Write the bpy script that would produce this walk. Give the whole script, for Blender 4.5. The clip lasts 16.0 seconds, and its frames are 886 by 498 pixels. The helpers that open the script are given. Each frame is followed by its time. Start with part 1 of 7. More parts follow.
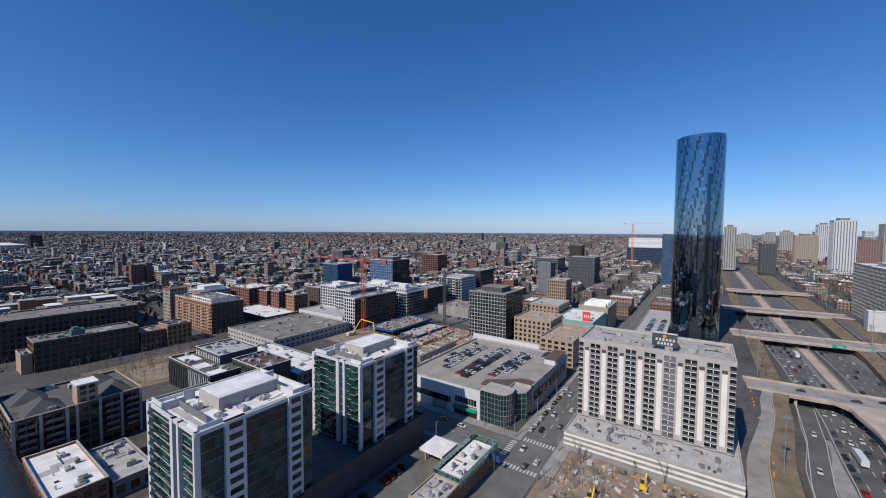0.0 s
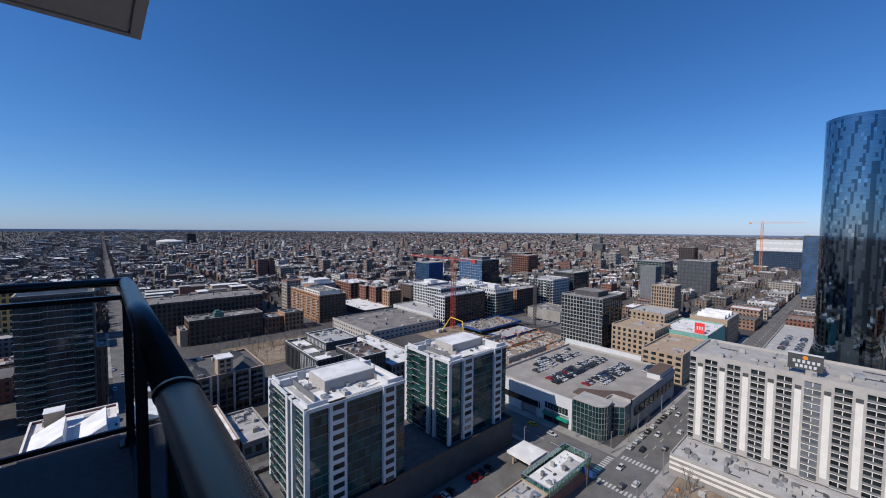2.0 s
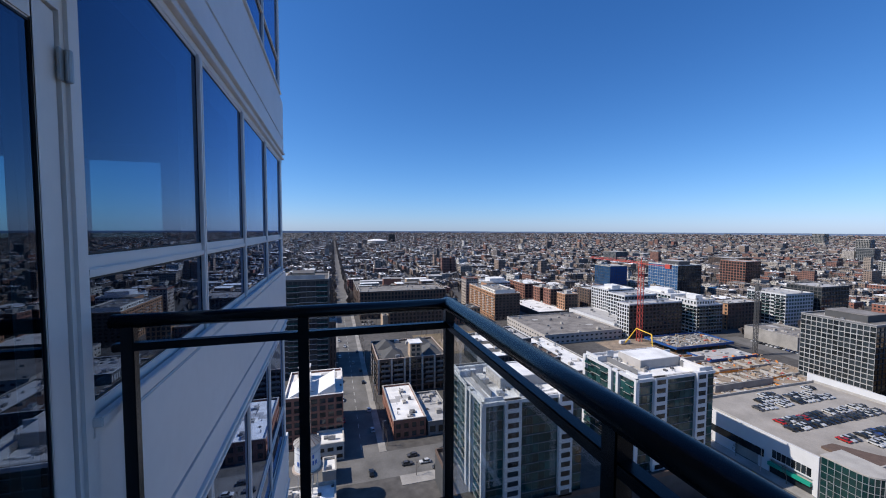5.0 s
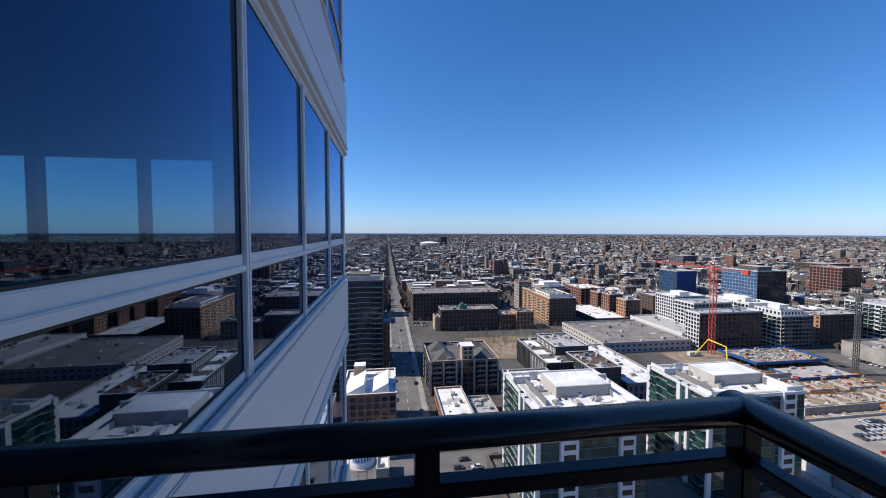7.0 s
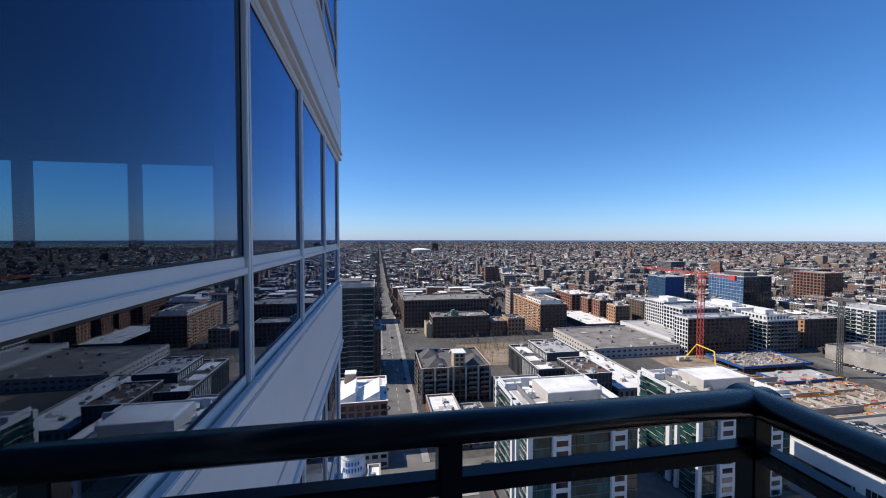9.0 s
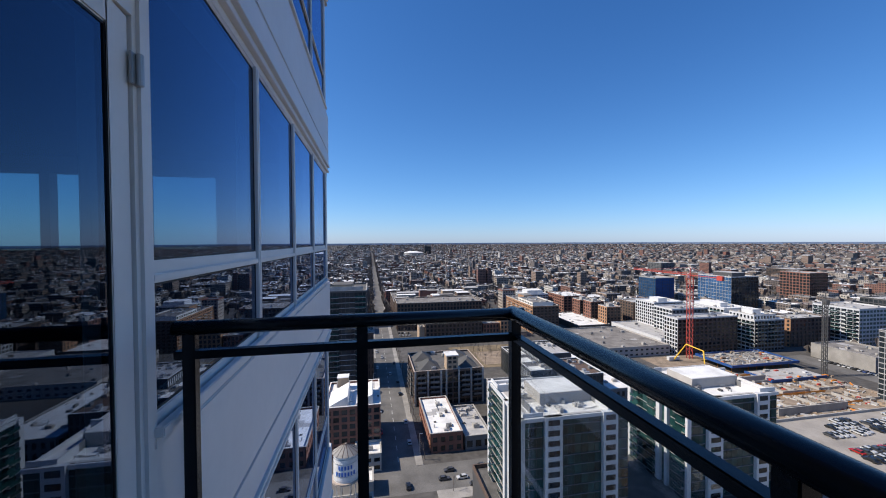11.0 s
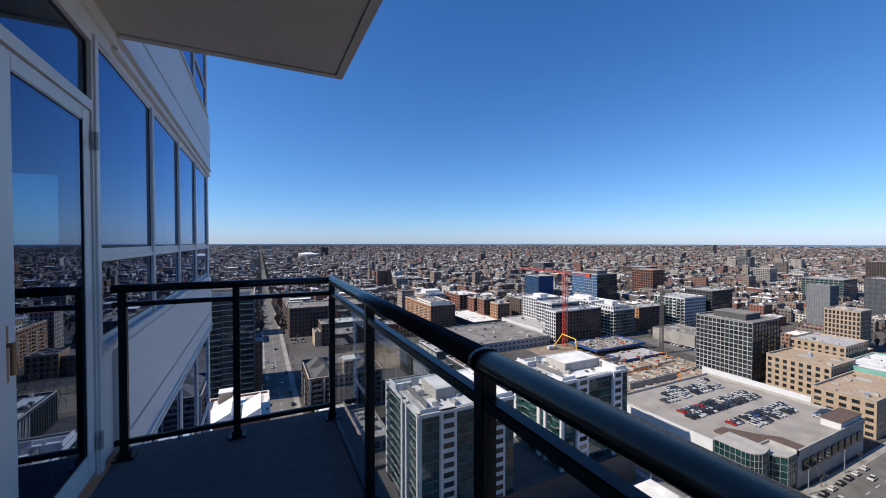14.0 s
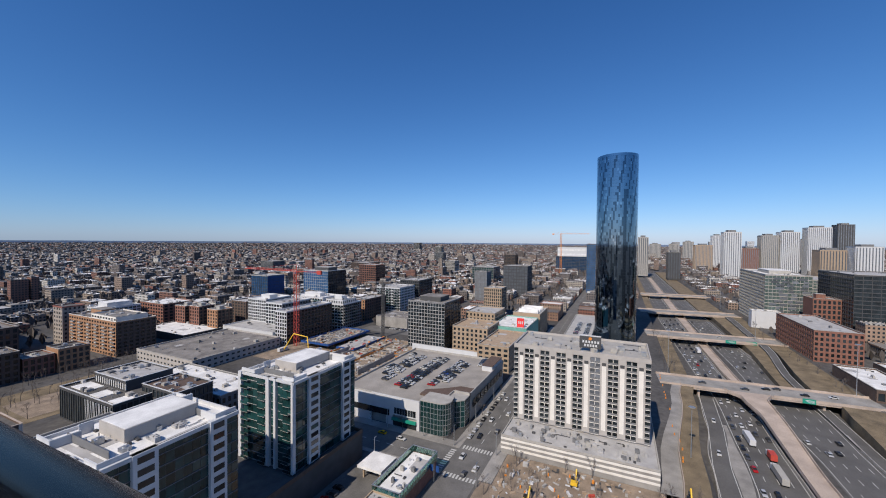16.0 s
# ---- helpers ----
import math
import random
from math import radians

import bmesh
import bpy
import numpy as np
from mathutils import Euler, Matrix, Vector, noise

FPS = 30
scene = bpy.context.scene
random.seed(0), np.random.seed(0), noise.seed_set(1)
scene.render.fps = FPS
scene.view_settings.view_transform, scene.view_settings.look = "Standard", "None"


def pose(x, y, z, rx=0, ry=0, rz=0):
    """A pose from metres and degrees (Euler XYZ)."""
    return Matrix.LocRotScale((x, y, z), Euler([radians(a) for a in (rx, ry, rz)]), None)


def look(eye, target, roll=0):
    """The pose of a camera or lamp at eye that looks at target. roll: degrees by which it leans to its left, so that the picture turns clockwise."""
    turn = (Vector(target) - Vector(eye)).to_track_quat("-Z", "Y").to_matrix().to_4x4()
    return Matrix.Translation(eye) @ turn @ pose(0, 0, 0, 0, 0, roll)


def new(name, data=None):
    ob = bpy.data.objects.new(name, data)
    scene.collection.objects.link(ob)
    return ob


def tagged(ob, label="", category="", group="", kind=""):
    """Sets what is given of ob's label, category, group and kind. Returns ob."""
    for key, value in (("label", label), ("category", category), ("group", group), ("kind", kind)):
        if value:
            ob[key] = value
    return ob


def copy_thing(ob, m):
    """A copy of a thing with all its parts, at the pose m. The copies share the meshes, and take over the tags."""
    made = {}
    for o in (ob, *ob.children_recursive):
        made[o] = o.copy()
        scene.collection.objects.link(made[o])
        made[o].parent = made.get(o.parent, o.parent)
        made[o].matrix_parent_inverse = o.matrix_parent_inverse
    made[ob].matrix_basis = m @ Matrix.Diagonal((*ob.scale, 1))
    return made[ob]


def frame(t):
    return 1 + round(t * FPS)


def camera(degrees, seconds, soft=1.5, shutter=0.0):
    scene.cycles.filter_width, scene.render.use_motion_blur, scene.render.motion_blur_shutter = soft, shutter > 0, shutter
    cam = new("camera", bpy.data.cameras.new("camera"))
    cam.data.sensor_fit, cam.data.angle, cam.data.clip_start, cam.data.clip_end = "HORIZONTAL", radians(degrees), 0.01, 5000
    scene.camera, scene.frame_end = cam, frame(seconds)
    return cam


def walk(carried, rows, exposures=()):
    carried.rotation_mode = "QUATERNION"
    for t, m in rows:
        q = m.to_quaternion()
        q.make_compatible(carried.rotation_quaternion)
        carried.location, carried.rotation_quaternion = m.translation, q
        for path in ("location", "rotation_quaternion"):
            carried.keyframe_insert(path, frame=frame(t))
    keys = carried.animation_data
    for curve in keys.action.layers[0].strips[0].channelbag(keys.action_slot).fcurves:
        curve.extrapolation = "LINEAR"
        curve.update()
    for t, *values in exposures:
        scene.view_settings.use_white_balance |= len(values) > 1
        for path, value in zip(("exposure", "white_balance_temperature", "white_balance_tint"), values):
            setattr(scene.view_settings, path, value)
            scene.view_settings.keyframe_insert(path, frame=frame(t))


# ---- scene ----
import itertools

cam = camera(98.84, 16.0, soft=1.05)
# seconds, place, yaw, pitch, roll
PATH = [
    (0.0, 1.300, -2.602, 1.384, -55.53, -2.78, -0.39),
    (0.5, 1.296, -2.607, 1.379, -51.56, -2.79, -0.49),
    (1.0, 1.266, -2.554, 1.392, -48.73, -2.79, -0.60),
    (1.5, 1.236, -2.426, 1.393, -44.83, -2.80, -0.67),
    (2.0, 1.243, -2.296, 1.392, -42.07, -2.90, -0.54),
    (2.5, 1.208, -2.084, 1.396, -39.13, -2.87, -0.51),
    (3.0, 1.109, -1.897, 1.386, -37.34, -2.81, -0.67),
    (3.5, 1.053, -1.645, 1.378, -34.10, -2.87, -0.57),
    (4.0, 1.016, -1.359, 1.391, -28.92, -2.94, -0.47),
    (4.5, 0.930, -1.124, 1.375, -21.33, -2.95, -0.20),
    (5.0, 0.840, -0.849, 1.391, -16.23, -2.98, -0.23),
    (7.5, 0.634, 0.284, 1.403, -8.21, -2.48, -0.11),
    (8.0, 0.612, 0.308, 1.412, -8.46, -2.11, 0.13),
    (8.5, 0.582, 0.276, 1.395, -9.22, -1.83, 0.00),
    (11.0, 0.754, -0.705, 1.357, -10.86, -1.21, 0.28),
    (11.5, 0.757, -0.943, 1.348, -11.70, -1.20, 0.22),
    (12.0, 0.749, -1.176, 1.351, -13.38, -1.20, 0.02),
    (12.5, 0.797, -1.426, 1.324, -14.12, -1.17, 0.09),
    (13.0, 0.789, -1.651, 1.320, -14.70, -1.17, 0.01),
    (13.5, 0.788, -1.893, 1.331, -18.30, -1.13, -0.04),
    (14.0, 0.862, -2.123, 1.333, -25.89, -1.05, -0.04),
    (14.5, 0.925, -2.308, 1.340, -34.63, -1.14, 0.11),
    (15.0, 0.994, -2.451, 1.351, -44.78, -1.11, -0.09),
    (15.5, 1.080, -2.493, 1.347, -54.80, -1.20, -0.32),
    (16.0, 1.131, -2.538, 1.370, -64.82, -1.24, -0.47),
]
walk(cam, [(t, pose(x, y, z, 90 + p, r, w)) for t, x, y, z, w, p, r in PATH],
     exposures=((0.0, -0.24, 6250, 12), (3.0, -0.15, 6200, 12), (5.0, 0.10, 6250, 12), (7.5, 0.27, 6500, 11), (13.0, 0.24, 6650, 11), (14.5, 0.15, 6600, 11), (16.0, -0.15, 6550, 12)))

# ---- light ----
STREET = -90.6      # street level below the balcony floor
SUN_EL, SUN_DIR = 43.6, Vector((0.986, -0.168, 0.0)).normalized()   # the way the light travels over the ground

world = bpy.data.worlds.new("sky")
scene.world = world
world.use_nodes = True
wn, wl = world.node_tree.nodes, world.node_tree.links
sky = wn.new("ShaderNodeTexSky")
sky.sky_type = "NISHITA"
sky.sun_disc = False
sky.sun_elevation = radians(SUN_EL)
sky.sun_rotation = math.atan2(-SUN_DIR.x, -SUN_DIR.y)
sky.altitude = 300
sky.air_density = 1.0
sky.dust_density = 0.25
sky.ozone_density = 1.5
tint = wn.new("ShaderNodeMix")      # cold, dry air: a deeper blue than the model's
tint.data_type, tint.blend_type = "RGBA", "MULTIPLY"
tint.inputs["Factor"].default_value = 1.0
tint.inputs["B"].default_value = (0.58, 0.90, 1.38, 1)
parts_rgb, joined = wn.new("ShaderNodeSeparateColor"), wn.new("ShaderNodeCombineColor")
wl.new(sky.outputs[0], tint.inputs["A"])
wl.new(tint.outputs["Result"], parts_rgb.inputs[0])


def sky_math(op, a, b):
    k = wn.new("ShaderNodeMath")
    k.operation = op
    for i, v in enumerate((a, b)):
        if isinstance(v, float):
            k.inputs[i].default_value = v
        else:
            wl.new(v, k.inputs[i])
    return k.outputs[0]


red, green, blue = (parts_rgb.outputs[k] for k in range(3))
wl.new(sky_math("MULTIPLY", sky_math("POWER", red, 1.30), 1.078), joined.inputs[0])
wl.new(sky_math("MULTIPLY", sky_math("POWER", green, 1.05), 1.363), joined.inputs[1])
wl.new(sky_math("MULTIPLY", sky_math("MULTIPLY", sky_math("POWER", blue, 0.708), sky_math("POWER", green, 0.183)), 2.152), joined.inputs[2])
wl.new(joined.outputs[0], wn["Background"].inputs[0])
wn["Background"].inputs[1].default_value = 0.060

sun = new("sun", bpy.data.lights.new("sun", "SUN"))
sun.data.energy = 5.0
sun.data.angle = radians(0.5)
sun.data.color = (1.0, 0.92, 0.80)
ray_dir = Vector((SUN_DIR.x * math.cos(radians(SUN_EL)), SUN_DIR.y * math.cos(radians(SUN_EL)), -math.sin(radians(SUN_EL))))
sun.matrix_world = look((-60, 40, 120), Vector((-60, 40, 120)) + ray_dir)
scene.view_settings.exposure = 0.0


# ---- materials ----
def nodes_of(name):
    m = bpy.data.materials.new(name)
    m.use_nodes = True
    t = m.node_tree
    return m, t.nodes, t.links, t.nodes["Principled BSDF"]


def mat(name, col, rough=0.7, metal=0.0, vary=0.12, scale=1.0, bump=0.0, grain=0.06, spec=0.5, each=0.0):
    """Plain surface with stains, grain and a little relief. scale: size of the stains in 1/m. each: difference from piece to piece."""
    m, n, l, p = nodes_of(name)
    pos = n.new("ShaderNodeNewGeometry").outputs["Position"]
    a, b = n.new("ShaderNodeTexNoise"), n.new("ShaderNodeTexNoise")
    a.inputs["Scale"].default_value, a.inputs["Detail"].default_value = scale, 5
    b.inputs["Scale"].default_value, b.inputs["Detail"].default_value = scale * 17, 3
    for k in (a, b):
        l.new(pos, k.inputs["Vector"])
    ra, rb = n.new("ShaderNodeMapRange"), n.new("ShaderNodeMapRange")
    for r, s, amount in ((ra, a, vary), (rb, b, grain)):
        l.new(s.outputs["Fac"], r.inputs[0])
        r.inputs[1].default_value, r.inputs[2].default_value = 0.28, 0.72
        r.inputs[3].default_value, r.inputs[4].default_value = 1 - amount, 1 + amount
    mul = n.new("ShaderNodeMath")
    mul.operation = "MULTIPLY"
    l.new(ra.outputs[0], mul.inputs[0]), l.new(rb.outputs[0], mul.inputs[1])
    last = mul.outputs[0]
    if each:
        r = n.new("ShaderNodeMapRange")
        l.new(n.new("ShaderNodeObjectInfo").outputs["Random"], r.inputs[0])
        r.inputs[3].default_value, r.inputs[4].default_value = 1 - each, 1 + each
        m2 = n.new("ShaderNodeMath")
        m2.operation = "MULTIPLY"
        l.new(last, m2.inputs[0]), l.new(r.outputs[0], m2.inputs[1])
        last = m2.outputs[0]
    sc = n.new("ShaderNodeVectorMath")
    sc.operation = "SCALE"
    sc.inputs[0].default_value = col
    l.new(last, sc.inputs["Scale"])
    l.new(sc.outputs[0], p.inputs["Base Color"])
    p.inputs["Roughness"].default_value, p.inputs["Metallic"].default_value = rough, metal
    p.inputs["Specular IOR Level"].default_value = spec
    if bump:
        bp = n.new("ShaderNodeBump")
        bp.inputs["Strength"].default_value, bp.inputs["Distance"].default_value = bump, 0.02
        l.new(b.outputs["Fac"], bp.inputs["Height"])
        l.new(bp.outputs[0], p.inputs["Normal"])
    return m


def math_node(n, l, op, a, b=None):
    k = n.new("ShaderNodeMath")
    k.operation = op
    for i, v in enumerate((a, b)):
        if v is None:
            continue
        if isinstance(v, (int, float)):
            k.inputs[i].default_value = v
        else:
            l.new(v, k.inputs[i])
    return k.outputs[0]


def ramp(n, l, fac, stops):
    r = n.new("ShaderNodeValToRGB")
    r.color_ramp.interpolation = "CONSTANT"
    e = r.color_ramp.elements
    e[0].position, e[0].color = stops[0][0], (*stops[0][1], 1)
    e[1].position, e[1].color = stops[1][0], (*stops[1][1], 1)
    for q, c in stops[2:]:
        e.new(q).color = (*c, 1)
    l.new(fac, r.inputs[0])
    return r.outputs[0]


def walls_far(name, stops, wide=3.2, tall=3.4, share=0.55, island=True, glass=(0.02, 0.028, 0.035)):
    """Walls of buildings far away: a tone a building and rows of dark windows on a grid of metres."""
    m, n, l, p = nodes_of(name)
    g = n.new("ShaderNodeNewGeometry")
    sep = n.new("ShaderNodeSeparateXYZ")
    l.new(g.outputs["Position"], sep.inputs[0])
    u = math_node(n, l, "FRACT", math_node(n, l, "DIVIDE", math_node(n, l, "ADD", sep.outputs[0], sep.outputs[1]), wide))
    v = math_node(n, l, "FRACT", math_node(n, l, "DIVIDE", math_node(n, l, "ADD", sep.outputs[2], 400.0), tall))
    win = math_node(n, l, "MULTIPLY", math_node(n, l, "LESS_THAN", u, share), math_node(n, l, "LESS_THAN", v, 0.52))
    fac = g.outputs["Random Per Island"] if island else n.new("ShaderNodeObjectInfo").outputs["Random"]
    tone = ramp(n, l, fac, stops)
    noise_t = n.new("ShaderNodeTexNoise")
    noise_t.inputs["Scale"].default_value = 0.15
    l.new(g.outputs["Position"], noise_t.inputs["Vector"])
    mr = n.new("ShaderNodeMapRange")
    l.new(noise_t.outputs["Fac"], mr.inputs[0])
    mr.inputs[3].default_value, mr.inputs[4].default_value = 0.65, 1.3
    sc = n.new("ShaderNodeVectorMath")
    sc.operation = "SCALE"
    l.new(tone, sc.inputs[0]), l.new(mr.outputs[0], sc.inputs["Scale"])
    mix = n.new("ShaderNodeMix")
    mix.data_type = "RGBA"
    l.new(win, mix.inputs["Factor"])
    l.new(sc.outputs[0], mix.inputs["A"])
    mix.inputs["B"].default_value = (*glass, 1)
    l.new(mix.outputs["Result"], p.inputs["Base Color"])
    ro = math_node(n, l, "SUBTRACT", 0.85, math_node(n, l, "MULTIPLY", win, 0.6))
    l.new(ro, p.inputs["Roughness"])
    return m


def roofs_far(name, stops, island=True):
    m, n, l, p = nodes_of(name)
    g = n.new("ShaderNodeNewGeometry")
    fac = g.outputs["Random Per Island"] if island else n.new("ShaderNodeObjectInfo").outputs["Random"]
    tone = ramp(n, l, fac, stops)
    nt = n.new("ShaderNodeTexNoise")
    nt.inputs["Scale"].default_value, nt.inputs["Detail"].default_value = 0.12, 6
    l.new(g.outputs["Position"], nt.inputs["Vector"])
    mr = n.new("ShaderNodeMapRange")
    l.new(nt.outputs["Fac"], mr.inputs[0])
    mr.inputs[3].default_value, mr.inputs[4].default_value = 0.5, 1.45
    sc = n.new("ShaderNodeVectorMath")
    sc.operation = "SCALE"
    l.new(tone, sc.inputs[0]), l.new(mr.outputs[0], sc.inputs["Scale"])
    l.new(sc.outputs[0], p.inputs["Base Color"])
    p.inputs["Roughness"].default_value = 0.9
    return m


def pane_mat(name, tint, base, power, see=(0.35, 0.4, 0.45)):
    """Window glass: a mirror that grows towards grazing angles over a tinted see-through sheet."""
    m, n, l, p = nodes_of(name)
    out = n["Material Output"]
    gl, tr, mx, lw = (n.new(k) for k in ("ShaderNodeBsdfGlossy", "ShaderNodeBsdfTransparent", "ShaderNodeMixShader", "ShaderNodeLayerWeight"))
    gl.inputs["Color"].default_value, gl.inputs["Roughness"].default_value = (*tint, 1), 0.0
    tr.inputs["Color"].default_value = (*see, 1)
    lw.inputs["Blend"].default_value = 0.5
    f = math_node(n, l, "ADD", math_node(n, l, "MULTIPLY", math_node(n, l, "POWER", lw.outputs["Facing"], power), 1 - base), base)
    l.new(f, mx.inputs[0]), l.new(tr.outputs[0], mx.inputs[1]), l.new(gl.outputs[0], mx.inputs[2])
    l.new(mx.outputs[0], out.inputs["Surface"])
    return m


BRICKS = [(0.0, (0.22, 0.09, 0.06)), (0.16, (0.26, 0.15, 0.10)), (0.32, (0.31, 0.21, 0.15)), (0.48, (0.16, 0.09, 0.075)),
          (0.62, (0.34, 0.29, 0.25)), (0.74, (0.19, 0.17, 0.16)), (0.84, (0.40, 0.36, 0.32)), (0.92, (0.27, 0.10, 0.07))]
ROOFS = [(0.0, (0.20, 0.18, 0.165)), (0.14, (0.64, 0.625, 0.60)), (0.30, (0.12, 0.11, 0.105)), (0.46, (0.29, 0.255, 0.225)),
         (0.62, (0.18, 0.15, 0.135)), (0.75, (0.80, 0.79, 0.77)), (0.86, (0.27, 0.18, 0.14)), (0.93, (0.36, 0.34, 0.32))]
FAR_TONES = [(0.0, (0.20, 0.10, 0.075)), (0.16, (0.25, 0.18, 0.14)), (0.34, (0.16, 0.135, 0.125)), (0.48, (0.29, 0.235, 0.19)),
             (0.62, (0.12, 0.095, 0.085)), (0.74, (0.36, 0.32, 0.28)), (0.85, (0.50, 0.47, 0.43)), (0.93, (0.24, 0.10, 0.07))]
FAR_ROOFS = [(0.0, (0.16, 0.15, 0.145)), (0.18, (0.62, 0.61, 0.60)), (0.30, (0.10, 0.098, 0.10)), (0.50, (0.25, 0.235, 0.22)),
             (0.66, (0.13, 0.12, 0.115)), (0.80, (0.82, 0.81, 0.80)), (0.88, (0.20, 0.15, 0.13)), (0.93, (0.38, 0.37, 0.36))]
M_FARWALL = walls_far("far_walls", FAR_TONES)
M_FARROOF = roofs_far("far_roofs", FAR_ROOFS)
M_MIDWALL = walls_far("block_walls", BRICKS, 3.0, 3.5, 0.5, False)
M_MIDROOF = roofs_far("block_roofs", ROOFS, False)
M_ASPHALT = mat("asphalt", (0.125, 0.12, 0.114), 0.9, vary=0.3, scale=0.12, grain=0.15)
M_GROUND = mat("city_ground", (0.075, 0.07, 0.066), 0.95, vary=0.45, scale=0.02, grain=0.3)
M_CONC = mat("concrete", (0.36, 0.34, 0.31), 0.85, vary=0.15, scale=0.25, grain=0.1)
M_PAVE = mat("pavement", (0.27, 0.255, 0.235), 0.9, vary=0.25, scale=0.15, grain=0.12)
M_HWY = mat("worn_asphalt", (0.10, 0.096, 0.092), 0.9, vary=0.25, scale=0.08, grain=0.12)
M_DECK = mat("parking_deck", (0.29, 0.265, 0.235), 0.9, vary=0.2, scale=0.12, grain=0.1)
M_LINE = mat("road_paint", (0.46, 0.455, 0.43), 0.7, vary=0.2, scale=1.5)
M_GRASS = mat("dry_grass", (0.17, 0.13, 0.08), 1.0, vary=0.35, scale=0.15, grain=0.3)
M_DIRT = mat("dirt", (0.24, 0.185, 0.135), 1.0, vary=0.35, scale=0.2, grain=0.25)
M_WHITEROOF = mat("white_roof", (0.68, 0.67, 0.65), 0.85, vary=0.2, scale=0.18, grain=0.08)
M_GREYROOF = mat("grey_roof", (0.38, 0.37, 0.36), 0.9, vary=0.2, scale=0.2, grain=0.1)
M_TARROOF = mat("tar_roof", (0.19, 0.175, 0.16), 0.95, vary=0.4, scale=0.15, grain=0.2)
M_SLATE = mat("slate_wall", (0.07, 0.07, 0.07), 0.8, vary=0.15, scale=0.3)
M_CARGLASS = mat("car_glass", (0.015, 0.018, 0.02), 0.35, vary=0.1, spec=0.3)
M_DARKROOF = mat("dark_roof", (0.10, 0.095, 0.09), 0.9, vary=0.3, scale=0.3, grain=0.15)
M_WHITEP = mat("white_panel", (0.56, 0.56, 0.56), 0.5, vary=0.05, scale=0.3)
M_CREAM = mat("cream_panel", (0.70, 0.66, 0.60), 0.8, vary=0.08, scale=0.3)
M_TAUPE = mat("taupe_concrete", (0.40, 0.37, 0.34), 0.85, vary=0.1, scale=0.3)
M_DKGLASS = mat("dark_glazing", (0.02, 0.026, 0.03), 0.08, vary=0.5, scale=0.25, each=0.5)
M_GRGLASS = mat("green_glazing", (0.012, 0.045, 0.045), 0.06, vary=0.4, scale=0.2, each=0.5, spec=0.5)
M_BLGLASS = mat("blue_glazing", (0.03, 0.085, 0.18), 0.05, vary=0.35, scale=0.12, each=0.8, spec=1.0)
M_BRICK = mat("red_brick", (0.22, 0.10, 0.07), 0.9, vary=0.2, scale=0.6, grain=0.15)
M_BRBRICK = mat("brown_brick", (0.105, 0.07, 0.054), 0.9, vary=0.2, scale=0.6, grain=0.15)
M_ORBRICK = mat("orange_brick", (0.35, 0.19, 0.105), 0.9, vary=0.15, scale=0.4, grain=0.12)
M_TANBRICK = mat("tan_brick", (0.37, 0.275, 0.19), 0.9, vary=0.15, scale=0.4, grain=0.12)
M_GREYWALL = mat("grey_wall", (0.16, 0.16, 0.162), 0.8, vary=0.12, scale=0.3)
M_DKWALL = mat("charcoal_wall", (0.06, 0.06, 0.062), 0.7, vary=0.2, scale=0.3)
M_BLUEWRAP = mat("blue_sheeting", (0.012, 0.06, 0.21), 0.6, vary=0.2, scale=0.3)
M_GREENWRAP = mat("green_sheeting", (0.16, 0.38, 0.32), 0.7, vary=0.2, scale=0.4)
M_GREENCAB = mat("weathered_green_paint", (0.07, 0.15, 0.13), 0.7, vary=0.3, scale=0.8, grain=0.15)
M_OCHRE = mat("ochre_cladding", (0.42, 0.28, 0.09), 0.7, vary=0.12, scale=0.3)
M_RED = mat("red_steel", (0.45, 0.06, 0.04), 0.6, vary=0.15)
M_YELLOW = mat("yellow_steel", (0.75, 0.46, 0.03), 0.5, vary=0.1)
M_ORANGE = mat("orange_steel", (0.70, 0.24, 0.03), 0.55, vary=0.1)
M_SIGNRED = mat("sign_red", (0.75, 0.04, 0.04), 0.5, vary=0.05)
M_SIGNGREEN = mat("sign_green", (0.01, 0.25, 0.17), 0.5, vary=0.05)
M_METAL = mat("galvanised_metal", (0.45, 0.46, 0.47), 0.45, 0.7, vary=0.15, scale=1.0)
M_TANCONC = mat("tan_concrete", (0.40, 0.325, 0.27), 0.88, vary=0.2, scale=0.12, grain=0.12)
M_STRIPE = mat("shaded_glazing", (0.12, 0.13, 0.145), 0.35, vary=0.3, scale=0.2, each=0.4)
M_PALEGLASS = mat("pale_green_glazing", (0.10, 0.14, 0.13), 0.15, vary=0.35, scale=0.15, each=0.3)
M_BARK = mat("bark", (0.115, 0.098, 0.09), 0.95, vary=0.2)
# Distance haze put into a bluish base colour with a faint glow of its own.
M_RIM = mat("horizon_haze", (0.09, 0.12, 0.17), 1.0, vary=0.25, scale=0.01, grain=0.15)
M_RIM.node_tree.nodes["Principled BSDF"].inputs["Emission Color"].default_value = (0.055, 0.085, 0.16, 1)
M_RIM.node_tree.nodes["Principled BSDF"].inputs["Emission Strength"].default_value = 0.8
M_TYRE = mat("tyre_rubber", (0.02, 0.02, 0.02), 0.9, vary=0.1)

